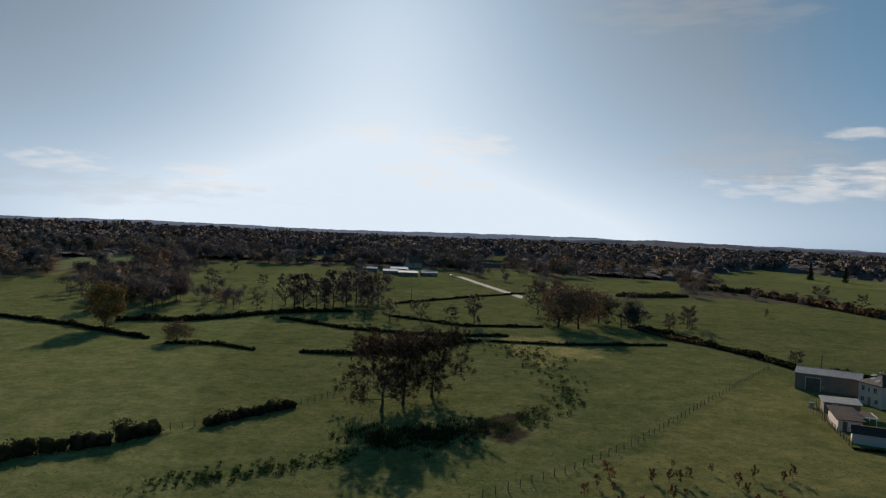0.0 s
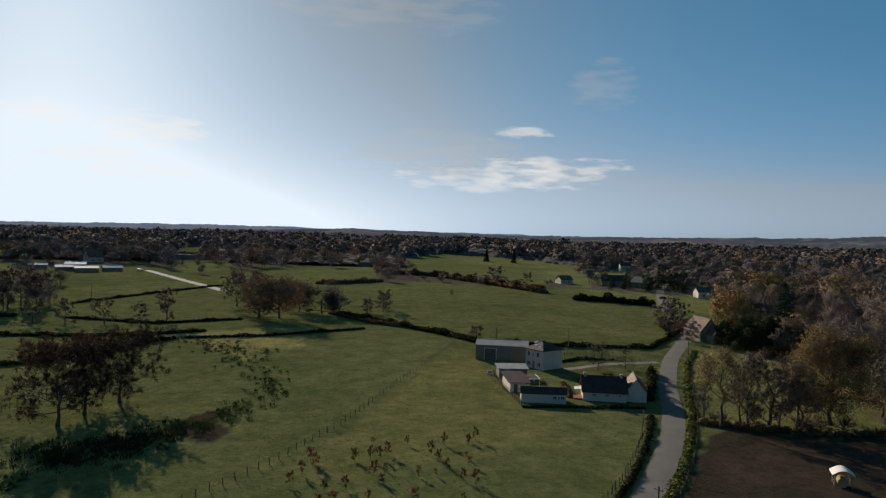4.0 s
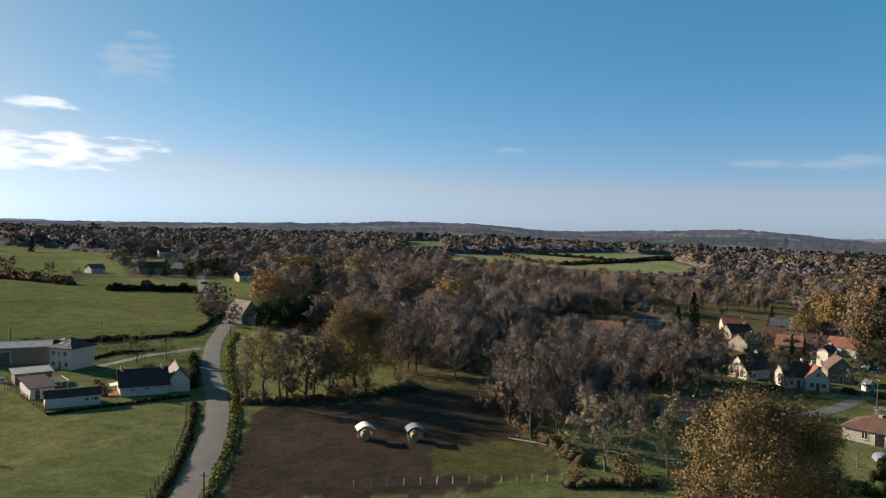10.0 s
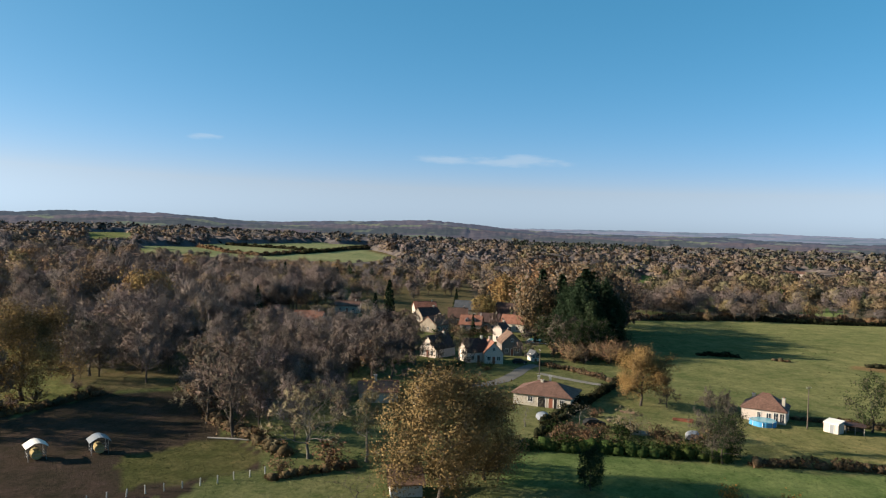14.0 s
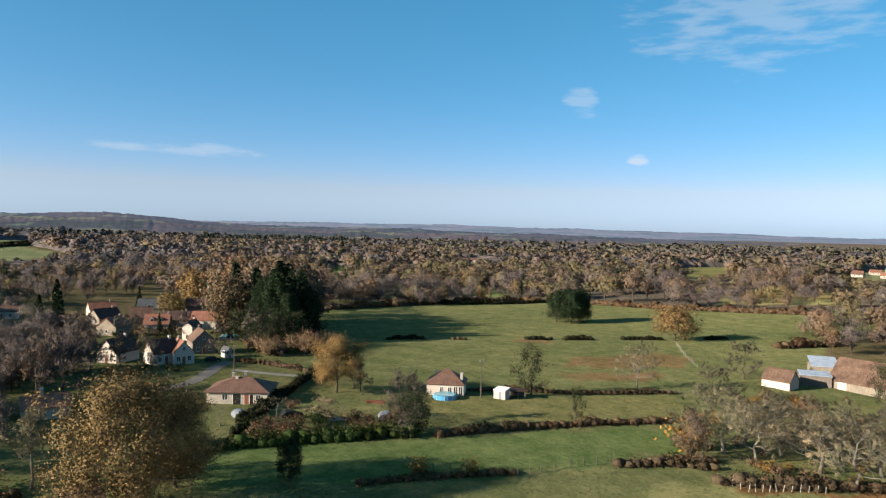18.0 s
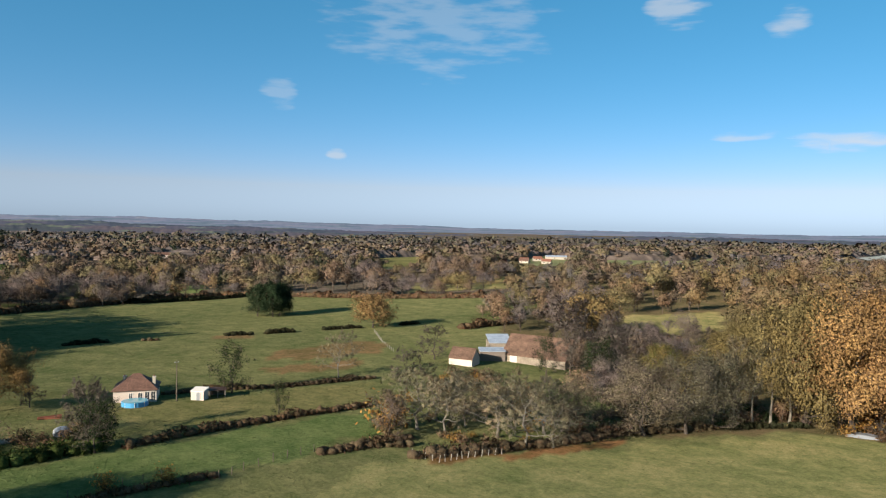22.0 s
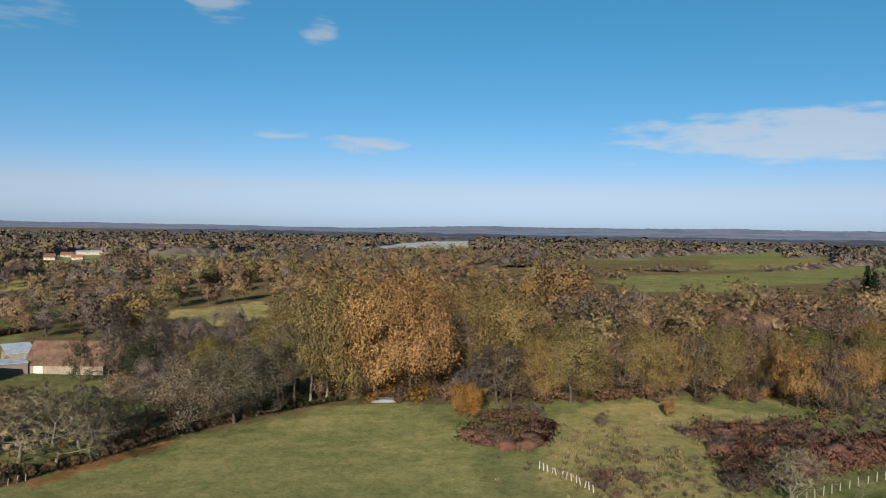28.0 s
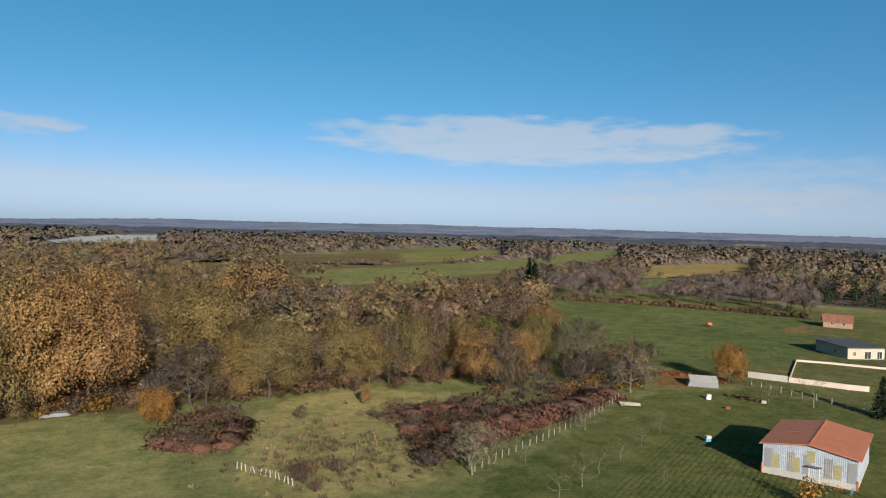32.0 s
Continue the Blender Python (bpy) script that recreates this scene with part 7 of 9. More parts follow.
shrubs(((177.5, 162.3), (210.3, 186.5), (240.3, 164.1), (209.1, 135.5), (185.8, 140.1)), 5.0, EVERGREEN, 3.0, 5.5, "dark understorey", 14)
shrubs(((176.5, 194.2), (206.8, 228.3), (227.6, 239.5), (192.6, 199.4)), 4.0, DUSKY, 3.0, 5.0, "roadside scrub", 15)
shrubs(((182.2, 22.1), (194.8, 14.4), (194.8, 5.3), (184.6, 3.5), (174.6, 18.3)), 4.0, EVERGREEN, 1.2, 2.2, "hamlet garden shrubs", 16)
shrubs(((248.5, 32.4), (276.9, 29.6), (280.3, 8.1), (255.3, 5.3), (232.1, 28.4)), 5.0, EVERGREEN, 2.0, 4.0, "hamlet garden shrubs", 17)
shrubs(((101.0, 138.0), (106.0, 147.0), (116.0, 147.0), (126.0, 148.0), (128.0, 145.0), (115.0, 138.0)), 4.6, EVERGREEN, 0.9, 1.7, "farm garden shrubs", 20)
shrubs(((19.6, -153.5), (-4.7, -159.5), (-28.6, -162.5), (-54.8, -175.0), (-54.0, -181.0), (-28.0, -169.0), (-4.0, -167.0), (20.0, -160.5)), 3.3, ("shrub_gold", "shrub_brown", "shrub_tan", "shrub_red", "shrub_brown"), 1.8, 4.2, "wood edge scrub", 21)
shrubs(((160.9, -9.4), (154.3, -22.4), (142.1, -36.3), (130.5, -42.2), (121.3, -31.0), (133.0, -7.8)), 9.0, ("shrub_bare", "shrub_ivy", "shrub_brown"), 1.2, 2.6, "garden shrubs", 18)


# ---- grass: short blades standing over the nearer ground ----
def grass_stuff(name, label, count, r0, r1, size, tall, seed):
    rng = np.random.default_rng(seed)
    a = np.radians(rng.uniform(-36, 226, count))
    r = r0 * (r1 / r0) ** rng.uniform(0, 1, count)
    px, py = r * np.sin(a), r * np.cos(a)
    keep = np.ones(count, dtype=bool)
    road = np.array(ROAD)
    for (x0, y0), (x1, y1) in zip(road, road[1:]):
        d = np.array([x1 - x0, y1 - y0])
        t = np.clip(((px - x0) * d[0] + (py - y0) * d[1]) / (d @ d), 0, 1)
        keep &= np.hypot(px - x0 - t * d[0], py - y0 - t * d[1]) > 3.0
    px, py, r = px[keep], py[keep], r[keep]
    tint = cover(px, py)
    green = tint[:, 1] > tint[:, 0] * 0.9
    px, py, r, tint = px[green], py[green], r[green], tint[green]
    n = len(px)
    rough = np.where(tint[:, 0] > 0.185, 2.2, 1.0)
    turn = rng.uniform(0, np.pi, n)
    w = size * (r / r0) ** 0.8 * rng.uniform(0.5, 1.2, n)
    h = tall * rough * (r / r0) ** 0.35 * rng.uniform(0.3, 1.2, n)
    ux, uy = np.cos(turn) * w / 2, np.sin(turn) * w / 2
    lx, ly = rng.normal(size=n) * h * 0.5, rng.normal(size=n) * h * 0.5
    z = land(px, py)
    v = np.stack([np.stack([px - ux, py - uy, z - 0.02], -1), np.stack([px + ux, py + uy, z - 0.02], -1),
                  np.stack([px + ux * 0.5 + lx, py + uy * 0.5 + ly, z + h], -1), np.stack([px - ux * 0.7 + lx, py - uy * 0.7 + ly, z + h * 0.8], -1)], 1)
    c = tint * (1 + rng.normal(size=(n, 1)) * 0.1)
    ob = new(name, mesh_np(name, v.reshape(-1, 3), np.arange(4 * n).reshape(-1, 4), M_GRASS, np.repeat(np.clip(c, 0.01, 0.9), 4, axis=0)))
    return tagged(ob, label, "grass", kind="stuff")


grass_stuff("grass", "short uneven pasture grass", 100000, 66, 400, 0.3, 0.08, 9)


def tufts(name, label, line, spread, count, colour, tall, seed, category="rushes"):
    """Clumps of rushes or weeds scattered along a line."""
    rng = np.random.default_rng(seed)
    cs, ds = [], []
    pts = np.array(line)
    for _ in range(count):
        k = rng.integers(0, len(pts) - 1)
        p = pts[k] + (pts[k + 1] - pts[k]) * rng.uniform(0, 1) + rng.normal(size=2) * spread
        s = rng.uniform(0.5, 1.2) * tall
        for _ in range(26):
            o = rng.normal(size=2) * s * 0.38
            h = rng.uniform(0.15, 0.8) * s
            cs.append((p[0] + o[0], p[1] + o[1], float(land(p[0], p[1])) + h))
            ds.append((o[0] * 0.8, o[1] * 0.8, s))
    cs = np.array(cs)
    v, q = cards(rng, cs, tall * 0.55, 0.16, np.array(ds))
    return tagged(new(name, mesh_np(name, v, q, M_LEAF, tint_rows(rng, len(cs), colour, 0.3))), label, category, kind="stuff")


tufts("rushes", "dark rush clumps in damp pasture", ((-37.2, 94.9), (-30.7, 100.2), (-24.5, 103.8), (-18.5, 106.9), (-10.8, 113.3)), 1.9, 130, (0.05, 0.07, 0.025), 0.7, 1)
tufts("stream_rushes", "dark weeds along a small stream", ((10.9, 127.2), (16.9, 134.8), (24.6, 142.9), (32.2, 158.3), (34.0, 179.3)), 2.6, 150, (0.05, 0.07, 0.025), 0.9, 2)
tufts("stream_rushes_far", "dark weeds along a small stream", ((34.0, 179.3), (34.0, 201.4), (29.2, 213.7), (21.8, 227.0)), 4.8, 120, (0.06, 0.07, 0.03), 1.0, 3)
# dark brambles, massed where the oaks' shadow falls so that it looks deeper
tufts("shade_brambles", "low dark brambles under the oaks, deepening their shade", ((-10.2, 126.4), (-3.8, 118.7), (2.8, 126.3), (9.1, 130.7)), 3.4, 260, (0.03, 0.04, 0.018), 1.2, 4, "brambles")
tufts("meadow_weeds", "dead weed stalks in a rough meadow", ((5.7, -124.6), (-2.1, -137.3), (-10.1, -135.1), (-12.5, -119.1), (-5.9, -109.5), (-0.2, -113.5)), 7.2, 150, (0.18, 0.15, 0.085), 1.0, 5, "weeds")
tufts("meadow_weeds_dark", "dark seed heads in a rough meadow", ((5.2, -115.2), (-3.8, -123.3), (-11.7, -110.8), (-5.7, -104.6)), 7.2, 120, (0.11, 0.085, 0.055), 1.0, 6, "weeds")


# ---- buildings ----
def wall_block(w, d, h, gable=0.0, along="x"):
    """Closed walls with optional gable ends; the ridge runs along x or y."""
    if not gable:
        return box(-w / 2, w / 2, 0, d, -0.6, h)
    if along == "x":
        return prism([(0, -0.6), (d, -0.6), (d, h), (d / 2, h + gable), (0, h)], -w / 2, w / 2, "x")
    return prism([(-w / 2, -0.6), (w / 2, -0.6), (w / 2, h), (0, h + gable), (-w / 2, h)], 0, d, "y")


def slab(corners, thick):
    bm = bmesh.new()
    lo = [bm.verts.new(c) for c in corners]
    hi = [bm.verts.new((c[0], c[1], c[2] + thick)) for c in corners]
    bm.faces.new(lo), bm.faces.new(hi)
    for k in range(len(corners)):
        j = (k + 1) % len(corners)
        bm.faces.new((lo[k], lo[j], hi[j], hi[k]))
    return bm


def roof_parts(e, style, w, d, h, rise, mat, over=0.4, along="x", thick=0.16):
    x0, x1, y0, y1 = -w / 2 - over, w / 2 + over, -over, d + over
    made = []
    if style == "gable":
        if along == "x":
            k = rise / (d / 2)
            e0 = h - over * k
            made.append(part("roof_slope", slab([(x0, y0, e0), (x1, y0, e0), (x1, d / 2, h + rise), (x0, d / 2, h + rise)], thick), mat, e))
            made.append(part("roof_slope", slab([(x1, y1, e0), (x0, y1, e0), (x0, d / 2, h + rise), (x1, d / 2, h + rise)], thick), mat, e))
            part("ridge_cap", box(x0, x1, d / 2 - 0.14, d / 2 + 0.14, h + rise + thick - 0.04, h + rise + thick + 0.06, 0.03), mat, e)
        else:
            k = rise / (w / 2)
            e0 = h - over * k
            made.append(part("roof_slope", slab([(x0, y0, e0), (0, y0, h + rise), (0, y1, h + rise), (x0, y1, e0)], thick), mat, e))
            made.append(part("roof_slope", slab([(x1, y0, e0), (x1, y1, e0), (0, y1, h + rise), (0, y0, h + rise)], thick), mat, e))
            part("ridge_cap", box(-0.14, 0.14, y0, y1, h + rise + thick - 0.04, h + rise + thick + 0.06, 0.03), mat, e)
    elif style == "hip":
        m = min(w, d) / 2 * 0.95
        a, b = ((-w / 2 + m, d / 2), (w / 2 - m, d / 2)) if w >= d else ((0, m), (0, d - m))
        e0, t = h - 0.12, h + rise
        A, B = (*a, t), (*b, t)
        c = [(x0, y0, e0), (x1, y0, e0), (x1, y1, e0), (x0, y1, e0)]
        if w >= d:
            faces = ([c[0], c[1], B, A], [c[1], c[2], B], [c[2], c[3], A, B], [c[3], c[0], A])
        else:
            faces = ([c[0], c[1], A], [c[1], c[2], B, A], [c[2], c[3], B], [c[3], c[0], A, B])
        for f in faces:
            made.append(part("roof_slope", slab(f, thick), mat, e))
        part("ridge_cap", tube((A[0], A[1], t + thick), (B[0] + 0.01, B[1] + 0.01, t + thick), 0.13, 0.13, 6), mat, e)
        part("ceiling", box(x0 + 0.1, x1 - 0.1, y0 + 0.1, y1 - 0.1, h - 0.14, h - 0.06), M_TRIM, e)
    else:  # one slope, falling to the front
        made.append(part("roof_slope", slab([(x0, y0, h), (x1, y0, h), (x1, y1, h + rise), (x0, y1, h + rise)], thick), mat, e))
    return made


def face_pose(side, w, d):
    """Axes of a wall face: origin, along, outward."""
    return {"front": (Vector((-w / 2, 0, 0)), Vector((1, 0, 0)), Vector((0, -1, 0))),
            "right": (Vector((w / 2, 0, 0)), Vector((0, 1, 0)), Vector((1, 0, 0))),
            "back": (Vector((w / 2, d, 0)), Vector((-1, 0, 0)), Vector((0, 1, 0))),
            "left": (Vector((-w / 2, d, 0)), Vector((0, -1, 0)), Vector((-1, 0, 0)))}[side]


def panel(o, a, n, u0, u1, z0, z1, out0, out1):
    """A thin block on a wall face between two depths."""
    bm = bmesh.new()
    vs = []
    for u in (u0, u1):
        for t in (out0, out1):
            for z in (z0, z1):
                p = o + a * u + n * t
                vs.append(bm.verts.new((p.x, p.y, z)))
    for f in ((0, 1, 3, 2), (4, 6, 7, 5), (0, 4, 5, 1), (2, 3, 7, 6), (0, 2, 6, 4), (1, 5, 7, 3)):
        bm.faces.new([vs[i] for i in f])
    return bm


def add_window(e, side, w, d, u, z, ww=1.1, wh=1.2, shutters=None, frame_mat=None):
    o, a, n = face_pose(side, w, d)
    fm = frame_mat or M_TRIM
    win = part("window", panel(o, a, n, u - ww / 2, u + ww / 2, z, z + wh, 0.01, 0.03), M_GLASS, e)
    for u0, u1, z0, z1 in ((u - ww / 2 - 0.08, u - ww / 2, z - 0.08, z + wh + 0.08), (u + ww / 2, u + ww / 2 + 0.08, z - 0.08, z + wh + 0.08),
                           (u - ww / 2, u + ww / 2, z + wh, z + wh + 0.08), (u - ww / 2, u + ww / 2, z - 0.08, z), (u - 0.03, u + 0.03, z, z + wh)):
        part("window_frame", panel(o, a, n, u0, u1, z0, z1, 0.005, 0.07), fm, win)
    part("window_sill", panel(o, a, n, u - ww / 2 - 0.15, u + ww / 2 + 0.15, z - 0.16, z - 0.09, 0.0, 0.18), M_CONCRETE, win)
    if shutters:
        for u0 in (u - ww / 2 - 0.1 - ww * 0.5, u + ww / 2 + 0.1):
            part("shutter", panel(o, a, n, u0, u0 + ww * 0.5, z - 0.05, z + wh + 0.05, 0.0, 0.05), shutters, win)


def add_door(e, side, w, d, u, dw=1.0, dh=2.1, mat=None, name="door"):
    o, a, n = face_pose(side, w, d)
    dr = part(name, panel(o, a, n, u - dw / 2, u + dw / 2, 0.0, dh, 0.0, 0.04), mat or M_DOOR, e)
    for u0, u1, z0, z1 in ((u - dw / 2 - 0.1, u - dw / 2, 0, dh + 0.1), (u + dw / 2, u + dw / 2 + 0.1, 0, dh + 0.1), (u - dw / 2, u + dw / 2, dh, dh + 0.1)):
        part("door_frame", panel(o, a, n, u0, u1, z0, z1, 0.0, 0.07), M_TRIM, dr)
    part("handle", panel(o, a, n, u + dw / 2 - 0.16, u + dw / 2 - 0.06, 1.0, 1.05, 0.04, 0.09), M_STEEL, dr)


def add_chimney(e, x, y, top, mat, size=0.6, low=2.0):
    c = part("chimney", box(x - size / 2, x + size / 2, y - size / 2, y + size / 2, low, top, 0.02), mat, e)
    part("chimney_cap", box(x - size / 2 - 0.08, x + size / 2 + 0.08, y - size / 2 - 0.08, y + size / 2 + 0.08, top, top + 0.1), M_CONCRETE, c)
    part("chimney_pot", tube((x, y, top + 0.1), (x, y, top + 0.4), 0.12, 0.1, 8), M_TILE_RED, c)


def house(label, x, y, turn, w, d, h, style, rise, wall, roof, windows=(), doors=(), chimneys=(), along="x", over=0.4,
          name="house", category="house", shutters=None, z=None):
    """A house with its front on the local x axis. windows: side, along, sill, width, height; doors: side, along, width, height, material."""
    e = thing(name, label, category, x, y, turn, z)
    part("wall", wall_block(w, d, h, rise if style == "gable" else 0, along), wall, e)
    roof_parts(e, style, w, d, h + 0.02, rise, roof, over, along)
    for side, u, s, ww, wh in windows:
        add_window(e, side, w, d, u, s, ww, wh, shutters)
    for side, u, dw, dh, mat in doors:
        add_door(e, side, w, d, u, dw, dh, mat)
    for cx, cy, top in chimneys:
        add_chimney(e, cx, cy, top, wall if wall is not M_WHITE else M_CREAM)
    return e


def turn_of(a, b):
    return math.degrees(math.atan2(b[1] - a[1], b[0] - a[0]))


def front(a, b):
    """Middle of the front edge, its turn and its length, from two ground corners."""
    return (a[0] + b[0]) / 2, (a[1] + b[1]) / 2, turn_of(a, b), math.hypot(b[0] - a[0], b[1] - a[1])


def at_left(x, y, turn, w):
    """The middle of a front of width w whose left corner is at x, y."""
    return x + math.cos(radians(turn)) * w / 2, y + math.sin(radians(turn)) * w / 2, turn


def skylight(e, x, y, z, tilt, w=0.8, h=1.1, axis="X"):
    """A roof window lying on a slope."""
    bm = box(-w / 2, w / 2, -h / 2, h / 2, 0.0, 0.06, 0.01)
    ob = part("skylight", bm, M_TRIM, e)
    ob.matrix_basis = pose(x, y, z) @ (pose(0, 0, 0, tilt, 0, 0) if axis == "X" else pose(0, 0, 0, 0, tilt, 0))
    part("pane", box(-w / 2 + 0.08, w / 2 - 0.08, -h / 2 + 0.08, h / 2 - 0.08, 0.062, 0.07), M_PLASTIC, ob)
    return ob


# the farmstead by the road
w = 5.0 * 1.41
x, y, t = at_left(101.9, 155.5, 12, w)
d = 4.6 * 1.41
e = house("two-storey white house with a dark hipped roof", x, y, t, w, d, 5.0, "hip", 1.7, M_WHITE, M_TILE_DARK,
          [("left", d * 0.2, 3.2, 0.9, 1.1), ("left", d * 0.72, 3.2, 0.9, 1.1), ("left", d * 0.2, 0.8, 0.9, 1.0), ("left", d * 0.78, 0.8, 0.9, 1.0), ("left", d * 0.46, 3.2, 0.6, 0.9)],
          [("left", d * 0.48, 1.0, 2.1, M_SHUTTER)], [(0.6, 4.6, 7.2)])
for px, py in ((-w * 0.30, d * 0.62), (-w * 0.36, d * 0.36), (-w * 0.14, d * 0.78)):
    rise = 1.82 / (d / 2 * 0.95 + 0.4)
    skylight(e, px, py, 5.07 + rise * (px + w / 2 + 0.4), -math.degrees(math.atan(rise)), axis="Y")

house("long grey barn with a pale sheet roof", 98.2, 170.5, -33, 14.2, 9.0, 4.0, "gable", 0.9, M_GREYWALL, M_SHEET_DULL, doors=[("front", 4, 3.2, 3.2, M_WOOD)], name="barn", category="barn", over=0.2)
house("low white annex with a dark tiled roof", 83.7, 136.7, -17, 4.3, 8.0, 2.1, "mono", 0.9, M_WHITE, M_TILE_DARK, [("front", 3.4, 0.8, 0.8, 0.8)], [("front", 1.2, 0.9, 1.9, M_WOOD)], name="annex")
house("grey shed with a flat pale roof", 89.6, 149.6, -21, 6.9, 4.5, 2.3, "mono", 0.4, M_GREYWALL, M_SHEET_DULL, doors=[("front", 2, 0.9, 2.0, M_WOOD)], name="shed", category="shed")
e = thing("carport", "open carport under a white-edged flat roof", "carport", 88.7, 139.0, -19)
for px in (-1.4, 1.4):
    for py in (0.0, 5.0):
        part("post", box(px - 0.06, px + 0.06, py - 0.06, py + 0.06, -0.3, 2.1), M_TRIM, e)
part("roof", box(-1.5, 1.5, -0.1, 5.1, 2.15, 2.25), M_TILE_DARK, e)
for px0, px1, py0, py1 in ((-1.6, 1.6, -0.22, -0.1), (-1.62, -1.5, -0.1, 5.1), (1.5, 1.62, -0.1, 5.1)):
    part("fascia", box(px0, px1, py0, py1, 2.08, 2.32), M_TRIM, e)
house("long low white shed with a dark roof", 83.6, 126.8, -28, 9.4, 3.6, 2.0, "gable", 0.9, M_WHITE, M_TILE_DARK, [("front", 7.0, 0.9, 0.7, 0.6), ("front", 7.9, 0.9, 0.4, 0.6), ("front", 8.6, 0.9, 0.7, 0.6)], name="shed", category="shed", over=0.25)
w = 9.1
e = house("white bungalow with a dark tiled roof", 97.2, 123.9, -32, w, 7.5, 2.1, "gable", 2.6, M_WHITE, M_TILE_DARK, [("front", w * 0.25, 1.2, 0.9, 0.3), ("front", w * 0.55, 1.2, 0.9, 0.3), ("front", w * 0.85, 1.2, 0.5, 0.3)], (), [(-w * 0.44, 3.6, 5.4), (w * 0.42, 3.6, 5.3)])
part("terrace", box(-w / 2 - 2.0, -w / 2 - 0.02, 0.5, 4.5, -0.3, 0.35), M_TILE_ORANGE, e, "orange brick terrace")
part("awning", slab([(-w / 2 - 1.8, 1.0, 2.1), (-w / 2 - 0.02, 1.0, 2.3), (-w / 2 - 0.02, 4.0, 2.3), (-w / 2 - 1.8, 4.0, 2.1)], 0.06), M_TRIM, e, "white awning")
house("white gabled wing of the bungalow", 103.5, 121.2, -35, 4.4, 9.0, 2.3, "gable", 2.6, M_WHITE, M_TILE_BROWN, (), (), along="y", over=0.25)
# stone barns by the bend of the road
house("old stone barn with a steep brown roof", 186.4, 182.0, -11, 7.4, 10.0, 3.4, "gable", 4.4, M_STONE, M_TILE_BROWN, (), [("front", 3.5, 2.2, 2.6, M_WOOD)], along="y", name="barn", category="barn", over=0.2)
house("small stone outhouse with a brown roof", 186.0, 177.4, -11, 4.4, 6.0, 3.0, "gable", 2.8, M_STONE, M_TILE_BROWN, along="y", name="outhouse", category="barn", over=0.2)
# houses further along the road
for label, x, y, t, w, d, h, rise, wall, roof in (
        ("distant shed with a pale gable", 264.1, 378.4, -10, 8, 9, 2.8, 2.2, M_CREAM, M_TILE_BROWN),
        ("distant stone farmhouse with dark roof", 291.8, 366.1, -34, 15, 8, 3.4, 3.0, M_STONE, M_TILE_DARK),
        ("distant slate-roofed house by the road", 298.8, 353.1, -75, 9, 12, 3.4, 3.2, M_GREYWALL, M_SLATE),
        ("distant white house beside the wood", 297.4, 293.2, -25, 10, 8, 3.6, 2.2, M_WHITE, M_SLATE),
        ("distant cream house up the road", 403.6, 491.8, -29, 9, 8, 4.6, 2.6, M_CREAM, M_TILE_DARK),
        ("distant cottage up the road", 379.4, 454.7, -40, 9, 7, 2.6, 2.2, M_CREAM, M_TILE_RED),
        ("far farmhouse with a tall roof", -8.3, 577.1, 26, 11, 9, 4.0, 5.0, M_CREAM, M_TILE_BROWN),
        ("far farm shed with a shiny roof", -23.4, 495.7, 6, 12, 10, 2.4, 1.4, M_GREYWALL, M_SHEET),
        ("far farm shed with a pale roof", -12.1, 486.4, 4, 13, 10, 2.4, 1.4, M_GREYWALL, M_SHEET_DULL),
        ("far farm shed with a pale roof", -19.6, 518.0, -2, 12, 10, 2.4, 1.4, M_GREYWALL, M_SHEET),
        ("far farm shed with a shiny roof", -40.1, 513.8, 4, 10, 8, 2.4, 1.2, M_GREYWALL, M_SHEET),
        ("far farm shed with a shiny roof", 2.5, 493.3, 8, 11, 8, 2.2, 1.2, M_GREYWALL, M_SHEET),
        ("far dark farmhouse with a hipped roof", 112.9, 593.3, -11, 12, 9, 2.6, 4.6, M_GREYWALL, M_TILE_DARK),
        ("far white shed beside the farmhouse", 121.7, 581.2, -2, 6, 5, 2.2, 1.0, M_WHITE, M_SHEET),
        ("far long barn with a dark roof", 62.5, 628.6, -6, 44, 12, 3.6, 2.0, M_GREYWALL, M_TILE_DARK)):
    house(label, x, y, t, w, d, h, "gable", rise, wall, roof, [("front", w * 0.3, 1.0, 1.1, 1.2), ("front", w * 0.7, 1.0, 1.1, 1.2)])

